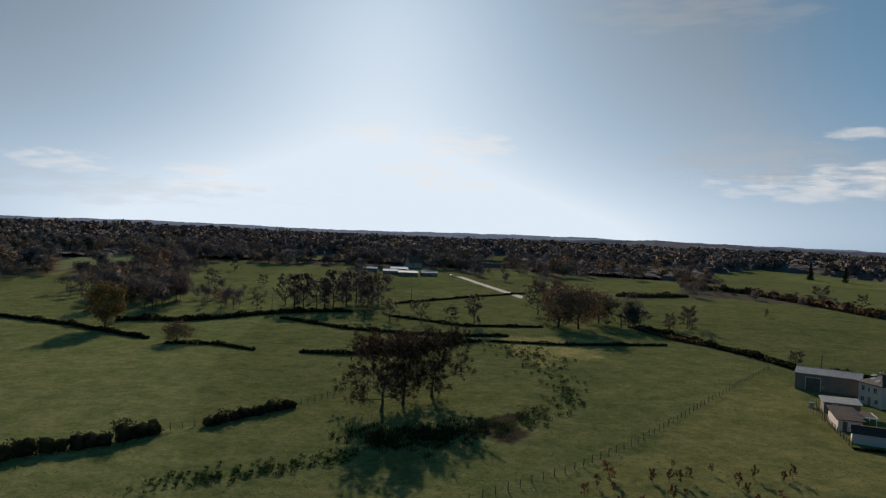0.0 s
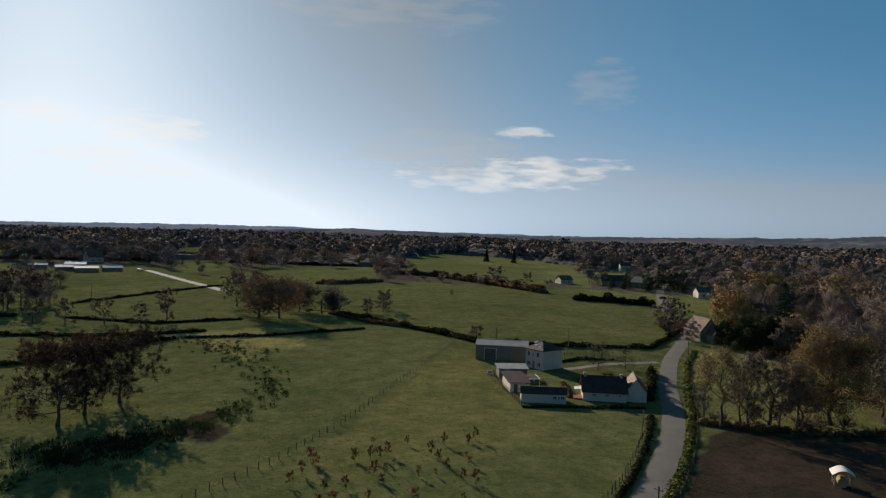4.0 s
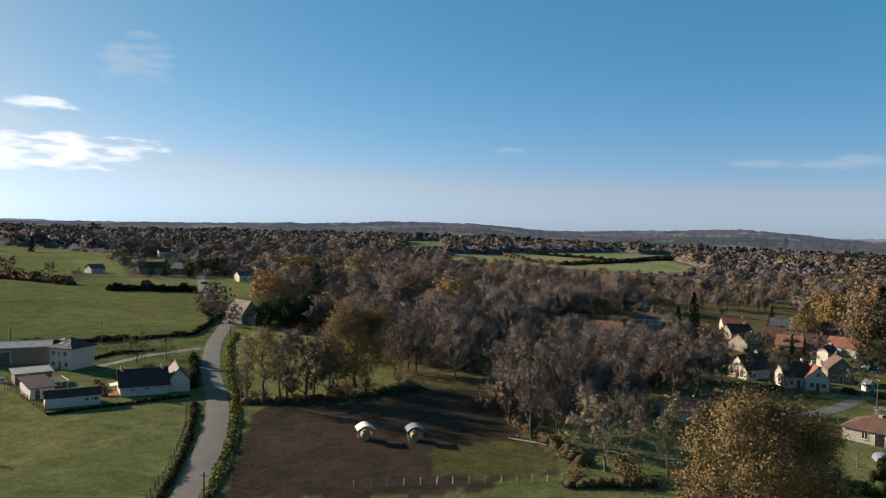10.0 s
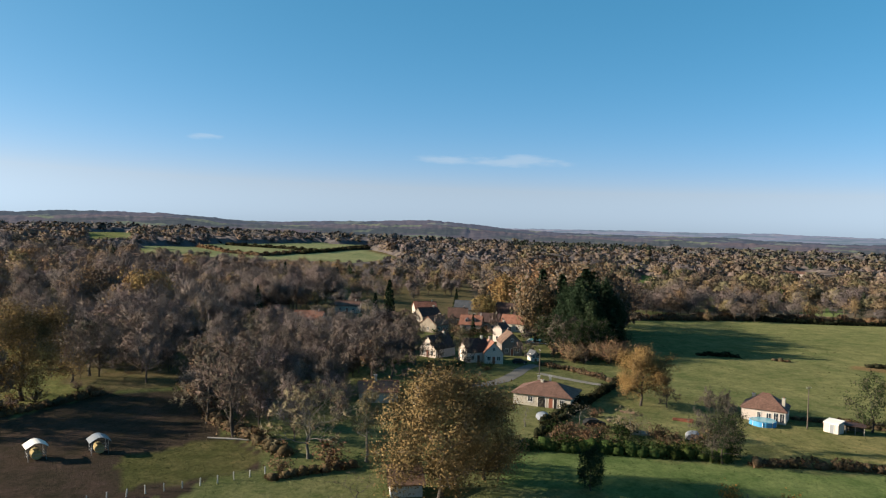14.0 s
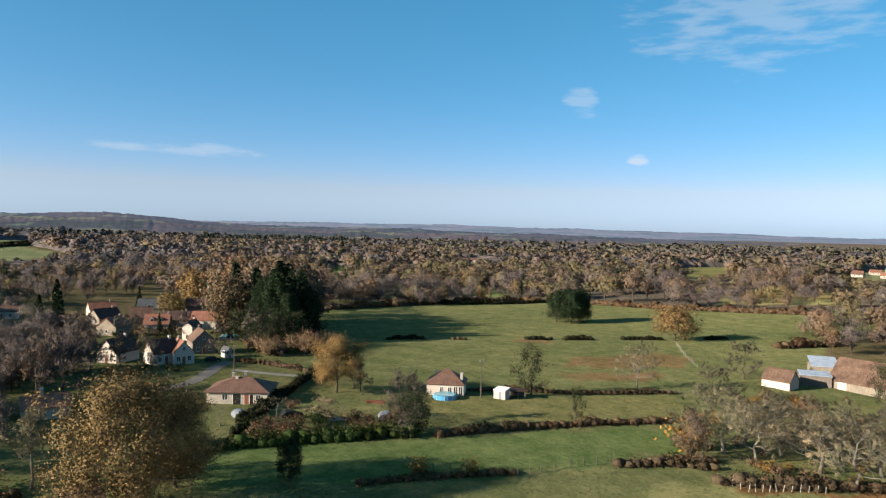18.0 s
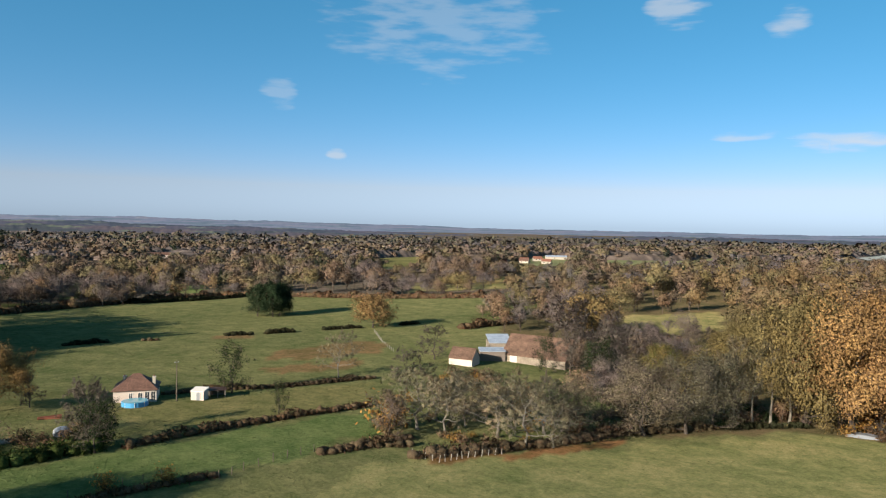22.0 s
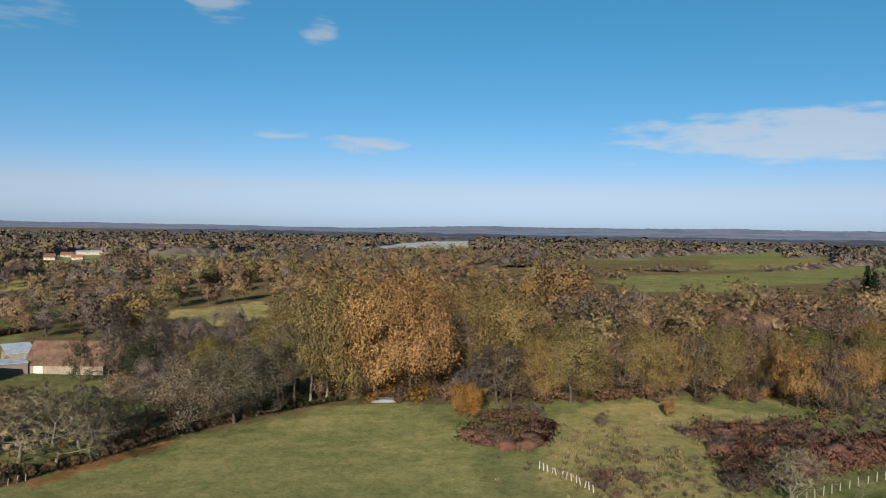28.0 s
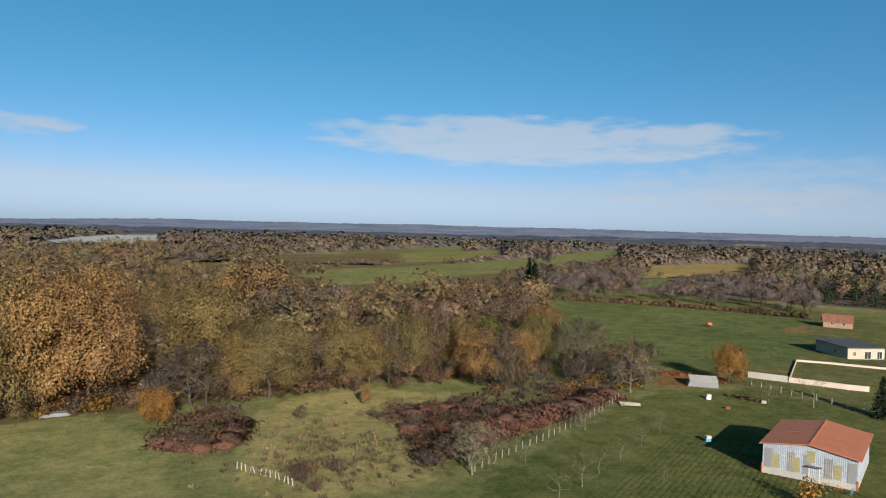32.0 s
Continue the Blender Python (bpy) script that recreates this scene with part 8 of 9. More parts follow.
# the hamlet
HAMLET = (
    ("hamlet house with a bright orange roof", 317.6, 38.7, -71, 10, 8, 3.0, 2.8, M_CREAM, M_TILE_ORANGE, "x"),
    ("hamlet house with a black roof", 292.5, 33.2, -54, 9, 8, 2.8, 3.0, M_STONE, M_TILE_DARK, "x"),
    ("hamlet house with a rose-red roof", 262.7, 25.6, -34, 8, 8, 3.0, 2.8, M_STONE, M_TILE_RED, "x"),
    ("old house with a mossy brown roof", 291.2, 22.5, -86, 8, 7, 2.8, 3.6, M_STONE, M_TILE_BROWN, "x"),
    ("long house with a slate roof", 319.5, 20.5, -94, 12, 8, 3.6, 3.6, M_STONE, M_SLATE, "x"),
    ("dark-roofed house between gardens", 279.0, 10.2, -103, 9, 8, 3.0, 3.0, M_STONE, M_TILE_DARK, "x"),
    ("house with a broad black roof", 304.6, 3.0, -111, 12, 9, 4.0, 4.4, M_STONE, M_TILE_DARK, "x"),
    ("house with a broad red-brown roof", 276.8, 1.1, -108, 11, 8, 3.2, 2.8, M_CREAM, M_TILE_RED, "x"),
    ("tall white house with a slate roof", 246.0, 2.4, -31, 5.0, 3.6, 4.6, 1.8, M_WHITE, M_SLATE, "x"),
    # stone wall in a darker grey, which paints in the shade around it
    ("stone barn with an old brown roof", 215.4, 0.0, -78, 6.4, 8, 3.6, 3.0, M_GREYWALL, M_TILE_OLD, "y"),
    ("white house with a steep dark roof", 203.0, 24.1, -123, 6.0, 9, 2.6, 3.4, M_WHITE, M_TILE_DARK, "y"),
    ("white house with a steep dark roof", 199.3, 9.3, -59, 7.0, 5.6, 3.0, 3.2, M_WHITE, M_TILE_DARK, "x"),
    ("white wing with an orange tiled roof", 198.6, 5.0, -77, 5.2, 8, 3.0, 2.8, M_WHITE, M_TILE_RED, "y"),
    ("small white garden house with slate roof", 207.4, -6.8, -62, 2.0, 3, 1.6, 1.2, M_WHITE, M_SLATE, "y"),
    ("low house with a faded tiled roof", 243.4, 81.6, -63, 11, 8, 2.8, 2.6, M_CREAM, M_TILE_OLD, "x"),
    ("low house with a red-brown roof", 256.7, 75.7, -88, 11, 8, 2.8, 2.6, M_PINK, M_TILE_RED, "x"),
    ("dark-roofed stone house among trees", 298.2, 101.5, -61, 11, 8, 3.0, 3.4, M_STONE, M_TILE_DARK, "x"),
    ("tan house half hidden among trees", 309.6, 73.1, -82, 11, 8, 2.8, 1.8, M_CREAM, M_TILE_BROWN, "x"),
    ("small outbuilding among bare trees", 214.9, 73.6, -61, 6, 5, 2.4, 1.8, M_STONE, M_TILE_RED, "x"))
for label, x, y, t, w, d, h, rise, wall, roof, along in HAMLET:
    e = house(label, x, y, t, w, d, h, "gable", rise, wall, roof,
              [("front", w * 0.24, 0.9, 0.9, 1.1), ("front", w * 0.76, 0.9, 0.9, 1.1), ("left", d * 0.5, 0.9, 0.9, 1.1)] + ([("front", w * 0.5, h + rise * 0.2, 0.7, 0.9)] if along == "y" and w > 4 else []),
              [("front", w * 0.5, 0.9, 2.0, M_DOOR)], [] if w < 4 else [(w * 0.32, d * 0.5, h + rise + 0.7)] if along == "x" else [(0.0, d * 0.8, h + rise + 0.7)], along, 0.25)
x, y, t = 271.7, 16.2, -95
e = house("rose house with two dormers under a red roof", x, y, t, 8.0, 8.0, 2.6, "gable", 3.0, M_PINK, M_TILE_RED, [("front", 2, 0.8, 0.9, 1.1), ("front", 6, 0.8, 0.9, 1.1)], (), [(3.6, 4, 6.4)])
for u in (-1.6, 1.2):
    dm = part("dormer", prism([(u - 0.6, 3.2), (u + 0.6, 3.2), (u + 0.6, 4.3), (u, 4.9), (u - 0.6, 4.3)], 0.9, 3.0), M_PINK, e)
    part("dormer_window", box(u - 0.35, u + 0.35, 0.86, 0.9, 3.5, 4.3), M_GLASS, dm)
w = 12.2
e = house("low stone bungalow with a brown hipped roof", 149.6, -6.4, -107, w, 8.5, 2.5, "hip", 1.9, M_CREAM, M_TILE_BROWN, [("front", w * 0.85, 0.9, 0.9, 1.0), ("front", w * 0.3, 0.9, 1.0, 1.1)], [("front", w * 0.66, 0.9, 2.1, M_DOOR), ("front", w * 0.74, 0.7, 2.0, M_DARK), ("front", w * 0.5, 1.6, 2.1, M_DARK)], [(-1.0, 4.0, 4.8)], over=0.5)
house("low building with a dark red roof", 144.3, 26.9, -75, 7.8, 7, 2.2, "gable", 1.5, M_CREAM, M_TILE_RED, [("front", 2, 0.9, 1, 1)], (), [(-0.6, 3.5, 5.0)])
house("lean-to shed with a tiled roof in the meadow", 93.9, 13.5, -76, 4.3, 4.0, 1.6, "mono", 1.3, M_CONCRETE, M_TILE_OLD, name="shed", category="shed")
w = 8.3
house("small white house with a brown hipped roof", 150.5, -51.2, -115, w, 7.0, 2.5, "hip", 2.5, M_WHITE, M_TILE_BROWN, [("front", w * 0.40, 0.9, 0.6, 1.0), ("front", w * 0.62, 0.9, 0.8, 1.0), ("front", w * 0.78, 0.3, 0.8, 1.8), ("front", w * 0.92, 0.3, 0.8, 1.8)], (), [(w * 0.42, 2.0, 4.8), (-w * 0.3, 4.5, 4.6)], over=0.3)
# the old farm in the scrub
w = 19.9
house("long stone barn with a sagging old tiled roof", 137.1, -160.1, -163, w, 12.0, 2.4, "gable", 5.2, M_STONE, M_TILE_OLD, (), [("front", 3.5, 2.0, 2.0, M_WHITE)], name="barn", category="barn", over=0.3)
house("small whitewashed outbuilding with an old tiled roof", 147.4, -140.4, -156, 7.1, 6.0, 2.0, "gable", 2.6, M_WHITE, M_TILE_OLD, name="outbuilding", category="barn", over=0.2)
house("open shed with a blue-grey sheet roof", 147.5, -153.9, -128, 7.5, 5.0, 2.8, "mono", 0.4, M_GREYWALL, M_SHEET, name="shed", category="shed", over=0.2)
house("tall shed with a pale sheet roof", 155.2, -165.3, -127, 6.9, 8.0, 3.2, "mono", 1.6, M_STONE, M_SHEET, name="shed", category="shed", over=0.2)
# the sheet-metal barn and the houses behind it
a, b = (-70.6, -97.9), (-79.4, -88.6)
x, y, t, w = front(a, b)
BARN = (x, y, t, w)
BARN_OBJECT = house("barn of galvanised sheets with an orange roof", x, y, t, w, 17.0, 4.5, "gable", 1.0, M_SHEET, M_SHEET_ROOF, (), [("front", w * 0.56, 1.3, 2.2, M_SHEET)], name="barn", category="barn", along="y", over=0.5)
w = 9.7 * 1.25
x, y, t = at_left(-159.9, -184.6, 177, w)
house("modern beige bungalow with a flat dark roof", x, y, t, w, 9.1 * 1.6, 3.4, "mono", 0.35, M_CREAM, M_SLATE, [("left", 9.1, 1.0, 1.0, 1.2), ("front", 2.2, 1.0, 0.8, 1.2), ("front", 6.6, 0.1, 2.0, 2.1), ("front", 10.5, 0.1, 1.6, 2.1)], over=0.8)
for label, x, y, t, w, d, h, rise, wall, roof in (
        ("low building with a rusty red roof", -209.2, -247.4, 145, 10.4, 7, 2.4, 2.4, M_SHUTTER, M_TILE_RED),
        ("distant white house with a red-brown roof", -474.5, -578.8, 151, 12, 8, 3.4, 2.6, M_WHITE, M_TILE_RED),
        ("distant white gabled house", -458.1, -527.9, 174, 9, 9, 4.6, 3.4, M_WHITE, M_TILE_BROWN),
        ("distant white house among trees", -688.6, -788.9, 144, 11, 8, 5.0, 2.8, M_WHITE, M_SLATE),
        ("distant house with a brown roof", -578.1, -776.8, 133, 14, 8, 3.2, 3.0, M_CREAM, M_TILE_RED),
        ("distant long white farmhouse", 809.9, -301.2, -110, 24, 9, 4.0, 2.4, M_WHITE, M_TILE_BROWN),
        ("far village house with a tiled roof", 779.3, -810.3, -136, 10, 7, 2.8, 2.4, M_CREAM, M_TILE_RED),
        ("far village house with a tiled roof", 602.0, -656.6, -117, 10, 7, 2.8, 2.4, M_CREAM, M_TILE_RED),
        ("far village house with a tiled roof", 512.7, -579.2, -153, 10, 7, 2.8, 2.4, M_CREAM, M_TILE_BROWN),
        ("far village house with a tiled roof", 539.5, -634.2, -130, 10, 7, 2.8, 2.4, M_CREAM, M_TILE_RED),
        ("far village house with a tiled roof", 491.1, -590.4, -150, 10, 7, 2.8, 2.4, M_CREAM, M_TILE_RED),
        ("far village house with a tiled roof", 506.2, -539.3, -127, 10, 7, 2.8, 2.4, M_CREAM, M_TILE_RED),
        ("far village cottage with a brown roof", 712.0, -757.0, -140, 9, 7, 2.6, 2.2, M_CREAM, M_TILE_BROWN),
        ("far village cottage with a red roof", 671.0, -755.0, -120, 10, 7, 2.6, 2.2, M_WHITE, M_TILE_RED),
        ("far village cottage with a brown roof", 577.0, -631.0, -150, 9, 7, 2.6, 2.2, M_WHITE, M_TILE_BROWN),
        ("far village cottage with a red roof", 530.0, -601.0, -128, 9, 7, 2.6, 2.2, M_CREAM, M_TILE_RED),
        ("far long hall with a pale roof", 556.0, -694.7, -136, 34, 14, 3.0, 1.4, M_CREAM, M_SHEET)):
    house(label, x, y, t, w, d, h, "gable", rise, wall, roof, [("front", w * 0.3, 1.0, 1.1, 1.2), ("front", w * 0.7, 1.0, 1.1, 1.2)])


# ---- fences, poles and small things ----
def along_line(line, step):
    out = []
    for (x0, y0), (x1, y1) in zip(line, line[1:]):
        n = max(1, round(math.hypot(x1 - x0, y1 - y0) / step))
        out += [(x0 + (x1 - x0) * k / n, y0 + (y1 - y0) * k / n) for k in range(n)]
    return out + [line[-1]]


def fence(label, line, step=3.0, tall=1.2, thick=0.07, mat=None, wires=(0.5, 0.85, 1.1), lean=4.0, seed=1):
    """Posts with strands of wire between them."""
    rng = random.Random(seed)
    e = thing("fence", label, "fence", *line[0])
    e.matrix_world = Matrix.Identity(4)
    spots = along_line(line, step)
    bm = tube((0, 0, -0.4), (0, 0, tall), thick, thick * 0.85, 6)
    post = part("post", bm, mat or M_WOOD, e)
    for k, (x, y) in enumerate(spots):
        m = pose(x, y, float(land(x, y)), rng.uniform(-lean, lean), rng.uniform(-lean, lean), rng.uniform(0, 90)) @ Matrix.Diagonal((1, 1, rng.uniform(0.85, 1.1), 1))
        if k == 0:
            post.matrix_basis = m
        else:
            o = new("post", post.data)
            o.parent, o.matrix_basis = e, m
    for h in wires:
        v = np.array([(x + dx, y, float(land(x, y)) + h + dz) for x, y in spots for dx, dz in ((-0.008, 0), (0.008, 0), (0, 0.014))])
        q = np.array([(3 * k + c, 3 * k + (c + 1) % 3, 3 * k + 3 + (c + 1) % 3, 3 * k + 3 + c) for k in range(len(spots) - 1) for c in range(3)])
        part("wire", mesh_np("wire", v, q, M_WIRE), None, e)
    return e


fence("long pasture fence of wooden posts", ((7.0, 94.2), (22.4, 107.6), (38.8, 125.0), (60.8, 153.3), (96.9, 197.6)), 2.6, 1.3, 0.08, seed=1)
fence("short run of leaning field posts", ((-25.2, 142.6), (-19.8, 152.3), (-13.6, 162.9), (-7.6, 172.0)), 2.2, 1.3, 0.08, seed=2)
fence("short run of leaning field posts", ((-44.3, 121.9), (-37.9, 127.3)), 2.0, 1.3, 0.08, seed=3)
fence("dark garden fence of wooden posts", ((87.3, 155.3), (82.0, 140.8), (77.5, 125.7)), 2.0, 1.3, 0.09, seed=14)
fence("rail fence of grey posts along the drive", ((120.6, 172.9), (125.0, 168.0), (129.5, 163.2), (137.5, 160.0)), 2.0, 1.2, 0.1, seed=15)
fence("roadside fence of wooden posts", ((98.0, 112.2), (87.6, 100.7), (78.8, 92.0), (69.2, 83.4), (60.5, 76.5)), 2.4, 1.3, 0.08, seed=4)
fence("roadside fence of wooden posts", ((126.4, 128.6), (108.6, 108.6), (96.2, 95.9), (84.6, 85.0), (74.8, 76.9), (65.8, 70.3)), 2.2, 1.4, 0.08, seed=5)
fence("garden fence of thin posts", ((84.3, 153.2), (80.5, 135.5), (78.7, 127.8)), 1.8, 1.3, 0.05, seed=6)
fence("paddock fence of pale posts", ((80.3, 58.5), (89.3, 47.7), (94.7, 40.1), (99.4, 35.0)), 2.4, 1.1, 0.1, M_CONCRETE, seed=7)
fence("meadow fence of dark posts", ((95.4, -44.1), (96.8, -48.5), (98.0, -54.0), (98.8, -61.8)), 2.6, 1.3, 0.08, seed=8)
fence("old leaning picket fence", ((88.2, -73.6), (83.1, -75.0), (82.4, -80.6), (80.7, -86.8)), 1.2, 1.1, 0.07, M_WOOD_PALE, lean=9, seed=9)
fence("rail fence in the pasture", ((212.3, -158.0), (190.0, -144.9), (173.9, -136.8)), 3.0, 1.2, 0.08, M_WOOD_PALE, seed=10)
fence("line of leaning white posts", ((8.9, -111.5), (6.1, -108.8), (3.0, -106.2), (0.5, -102.7)), 1.1, 1.2, 0.09, M_CONCRETE, wires=(), lean=12, seed=11)
fence("orchard fence of pale posts", ((-26.5, -104.4), (-33.9, -111.5), (-42.1, -118.3), (-50.1, -125.7), (-60.1, -135.8), (-68.9, -145.5)), 2.2, 1.4, 0.07, M_WOOD_PALE, seed=12)
fence("garden fence of concrete posts", ((-108.4, -155.8), (-112.1, -142.5), (-116.3, -133.6), (-121.7, -125.8)), 3.0, 1.4, 0.07, M_CONCRETE, seed=13)
fence("low fence along the hedge", ((99.9, -25.6), (100.8, -32.7), (100.7, -38.0)), 3.0, 1.1, 0.06, seed=14)


def utility_pole(x, y, tall, label="grey wooden utility pole", arm=True):
    e = thing("utility_pole", label, "pole", x, y, random.Random(int(x)).uniform(0, 180))
    part("pole", tube((0, 0, -0.5), (0, 0, tall), 0.14, 0.09, 8), M_WOOD, e)
    if arm:
        bar = part("crossarm", box(-0.6, 0.6, -0.05, 0.05, tall - 0.45, tall - 0.35), M_STEEL, e)
        for k in (-0.5, 0, 0.5):
            part("insulator", tube((k, 0, tall - 0.35), (k, 0, tall - 0.2), 0.04, 0.03, 6), M_TRIM, bar)
    return e


for x, y, h in ((127.7, 181.1, 6.9), (110.7, 195.6, 4.4), (129.3, 131.3, 5.5), (151.3, 155.7, 5.9), (105.0, 103.2, 6.6), (58.1, 63.6, 7.2),
                (183.5, -7.1, 7.2), (147.4, -58.6, 8.5), (118.4, 209.1, 2.8), (-6.7, 353.6, 5.6), (-62.9, 296.3, 7.0), (201.4, 193.1, 8.8)):
    utility_pole(x, y, min(h, 9.0))


def hay_feeder(label, x, y, turn, roof):
    e = thing("hay_feeder", label, "feeder", x, y, turn)
    for a in (-1.2, 1.2):
        for b in (-1.2, 1.2):
            part("leg", tube((a, b, -0.1), (a * 0.95, b * 0.95, 2.0), 0.05, 0.05, 6), M_STEEL, e)
    pts = [(-1.55 + 3.1 * k / 8, 1.95 + 0.75 * math.sin(math.pi * k / 8)) for k in range(9)]
    part("roof", prism(pts + [(p[0], p[1] - 0.05) for p in reversed(pts)], -1.5, 1.5, "y"), roof, e)
    part("bale", tube((0, -0.9, 0.75), (0, 0.9, 0.75), 0.72, 0.72, 14), M_BRAMBLE, e)
    for h in (0.5, 0.95):
        for a, b in (((-1.2, -1.2), (1.2, -1.2)), ((1.2, -1.2), (1.2, 1.2)), ((1.2, 1.2), (-1.2, 1.2)), ((-1.2, 1.2), (-1.2, -1.2))):
            part("rail", tube((*a, h), (*b, h), 0.03, 0.03, 5), M_STEEL, e)
    return e


hay_feeder("cattle feeder with a white curved roof", 99.5, 70.4, -45, M_TRIM)
hay_feeder("cattle feeder with a pale blue roof", 104.0, 63.2, -49, M_PLASTIC)

# young plantation beside the pasture
sap_rng = np.random.default_rng(12)
for k, (x, y, _, s) in enumerate(fill(sap_rng, ((17.5, 98.6), (32.4, 110.9), (48.2, 116.7), (60.2, 108.6), (57.7, 99.2), (49.5, 89.0), (37.4, 78.0), (23.9, 81.2)), 2.6, MIXED)):
    ob = plant(("sapling", "sapling_dark", "fruit_tree", "sapling_dark", "sapling")[k % 5], x, y, 1.2 + 3.4 * (s - 0.8), 0.6)
    tagged(ob, group="plantation saplings")


# ---- the sheet-metal barn's own details ----
bw = BARN[3]
for u in (0.14, 0.36, 0.52, 0.8):
    part("light_panel", panel(Vector((-bw / 2, 0, 0)), Vector((1, 0, 0)), Vector((0, -1, 0)), bw * u - 0.55, bw * u + 0.55, 1.1 if u != 0.52 else 2.9, 3.2 if u != 0.52 else 4.6, 0.0, 0.035), M_YELLOW, BARN_OBJECT, "yellowed plastic light panel")
part("plinth", box(-bw / 2 - 0.04, bw / 2 + 0.04, -0.06, 17.04, -0.6, 0.95), M_CONCRETE, BARN_OBJECT, "pale concrete plinth")
for u in (0.02, 0.27, 0.44, 0.66, 0.9):
    part("sheet", panel(Vector((-bw / 2, 0, 0)), Vector((1, 0, 0)), Vector((0, -1, 0)), bw * u, bw * u + 1.1, 0.95, 3.9, 0.0, 0.03), M_SHEET_DULL if u in (0.27, 0.66) else M_PLASTIC, BARN_OBJECT, "patched galvanised sheet")
part("door_hood", panel(Vector((-bw / 2, 0, 0)), Vector((1, 0, 0)), Vector((0, -1, 0)), bw * 0.56 - 1.0, bw * 0.56 + 1.0, 2.35, 2.43, 0.0, 0.6), M_WOOD, BARN_OBJECT)
for u in (-bw / 2 - 0.05, bw / 2 + 0.05):
    part("corner_post", box(u - 0.08, u + 0.08, -0.14, 0.02, 0.0, 1.5), M_REDPAINT, BARN_OBJECT, "red-painted corner guard")
k = 1.0 / (bw / 2)
for sx in (-1, 1):
    for py in (3.0, 8.0, 13.0):
        px = sx * bw * 0.26
        o = part("roof_light", box(-0.9, 0.9, -0.22, 0.22, 0, 0.03), M_SHUTTER, BARN_OBJECT, "translucent roof light")
        o.matrix_basis = pose(px, py, 4.52 + 1.0 - abs(px) * k + 0.19, 0, sx * math.degrees(math.atan(k)), 0)


def bicycle(x, y, turn, mat):
    e = thing("bicycle", "old bicycle leaning by the barn wall", "bicycle", x, y, turn)
    for cx in (-0.52, 0.52):
        bm = bmesh.new()
        n = 18
        ring = [[bm.verts.new((cx + (0.33 + r * math.cos(b)) * math.cos(a), r * math.sin(b), 0.34 + (0.33 + r * math.cos(b)) * math.sin(a)))
                 for b in (0, 2.1, 4.2) for r in (0.025,)] for a in [2 * math.pi * k / n for k in range(n)]]
        for i in range(n):
            for j in range(3):
                bm.faces.new((ring[i][j], ring[(i + 1) % n][j], ring[(i + 1) % n][(j + 1) % 3], ring[i][(j + 1) % 3]))
        w = part("wheel", bm, M_RUBBER, e)
        for a in range(4):
            part("spoke", tube((cx - 0.32 * math.cos(a * 0.785), 0, 0.34 - 0.32 * math.sin(a * 0.785)), (cx + 0.32 * math.cos(a * 0.785), 0, 0.34 + 0.32 * math.sin(a * 0.785)), 0.006, 0.006, 4), M_STEEL, w)
    for p0, p1 in (((-0.52, 0, 0.34), (-0.12, 0, 0.85)), ((-0.12, 0, 0.85), (0.36, 0, 0.85)), ((-0.05, 0, 0.3), (0.36, 0, 0.85)), ((-0.52, 0, 0.34), (-0.05, 0, 0.3)), ((-0.12, 0, 0.85), (-0.05, 0, 0.3)), ((0.36, 0, 0.95), (0.52, 0, 0.34))):
        part("frame_tube", tube(p0, p1, 0.022, 0.022, 6), mat, e)
    part("saddle", box(-0.27, 0.0, -0.07, 0.07, 0.9, 0.96, 0.02), M_RUBBER, e)
    part("handlebar", tube((0.36, -0.28, 0.98), (0.36, 0.28, 0.98), 0.016, 0.016, 6), M_STEEL, e)
    return e


bicycle(-75.0, -89.5, 132, M_STEEL)
bicycle(-76.2, -88.5, 135, M_REDPAINT)
bicycle(-77.2, -87.0, 208, M_BLUE)


def boarding(label, line, tall, mat, thick=0.18, name="garden_wall", category="wall", top=None):
    """A straight wall following the ground, with a coping."""
    e = thing(name, label, category, *line[0])
    e.matrix_world = Matrix.Identity(4)
    for (x0, y0), (x1, y1) in zip(line, line[1:]):
        d = Vector((x1 - x0, y1 - y0, 0))
        n = Vector((-d.y, d.x, 0)).normalized() * thick / 2
        for nm, z0, z1, k, m in (("panel", -0.3, tall, 1.0, mat), ("coping", tall, tall + 0.07, 1.4, top or mat)):
            bm = bmesh.new()
            vs = []
            for px, py in ((x0, y0), (x1, y1)):
                for s in (-1, 1):
                    for z in (z0, z1):
                        vs.append(bm.verts.new((px + n.x * s * k, py + n.y * s * k, float(land(px, py)) + z)))
            for f in ((0, 1, 3, 2), (4, 6, 7, 5), (0, 4, 5, 1), (2, 3, 7, 6), (0, 2, 6, 4), (1, 5, 7, 3)):
                bm.faces.new([vs[i] for i in f])
            part(nm, bm, m, e)
    return e


boarding("white rendered garden wall", ((-120.0, -157.6), (-124.5, -153.4), (-129.3, -148.8), (-133.0, -146.2)), 1.2, M_WHITE)
boarding("white rendered garden wall behind a lawn", ((-140.9, -182.1), (-148.4, -177.6), (-156.1, -171.7), (-160.2, -169.2)), 0.5, M_WHITE)
boarding("white rendered side wall of a lawn", ((-120.0, -157.6), (-140.9, -182.1)), 0.4, M_WHITE)
boarding("grey concrete panel fence", ((-113.0, -164.1), (-115.0, -161.9), (-117.5, -159.7), (-119.7, -157.6)), 1.5, M_CONCRETE, 0.1)


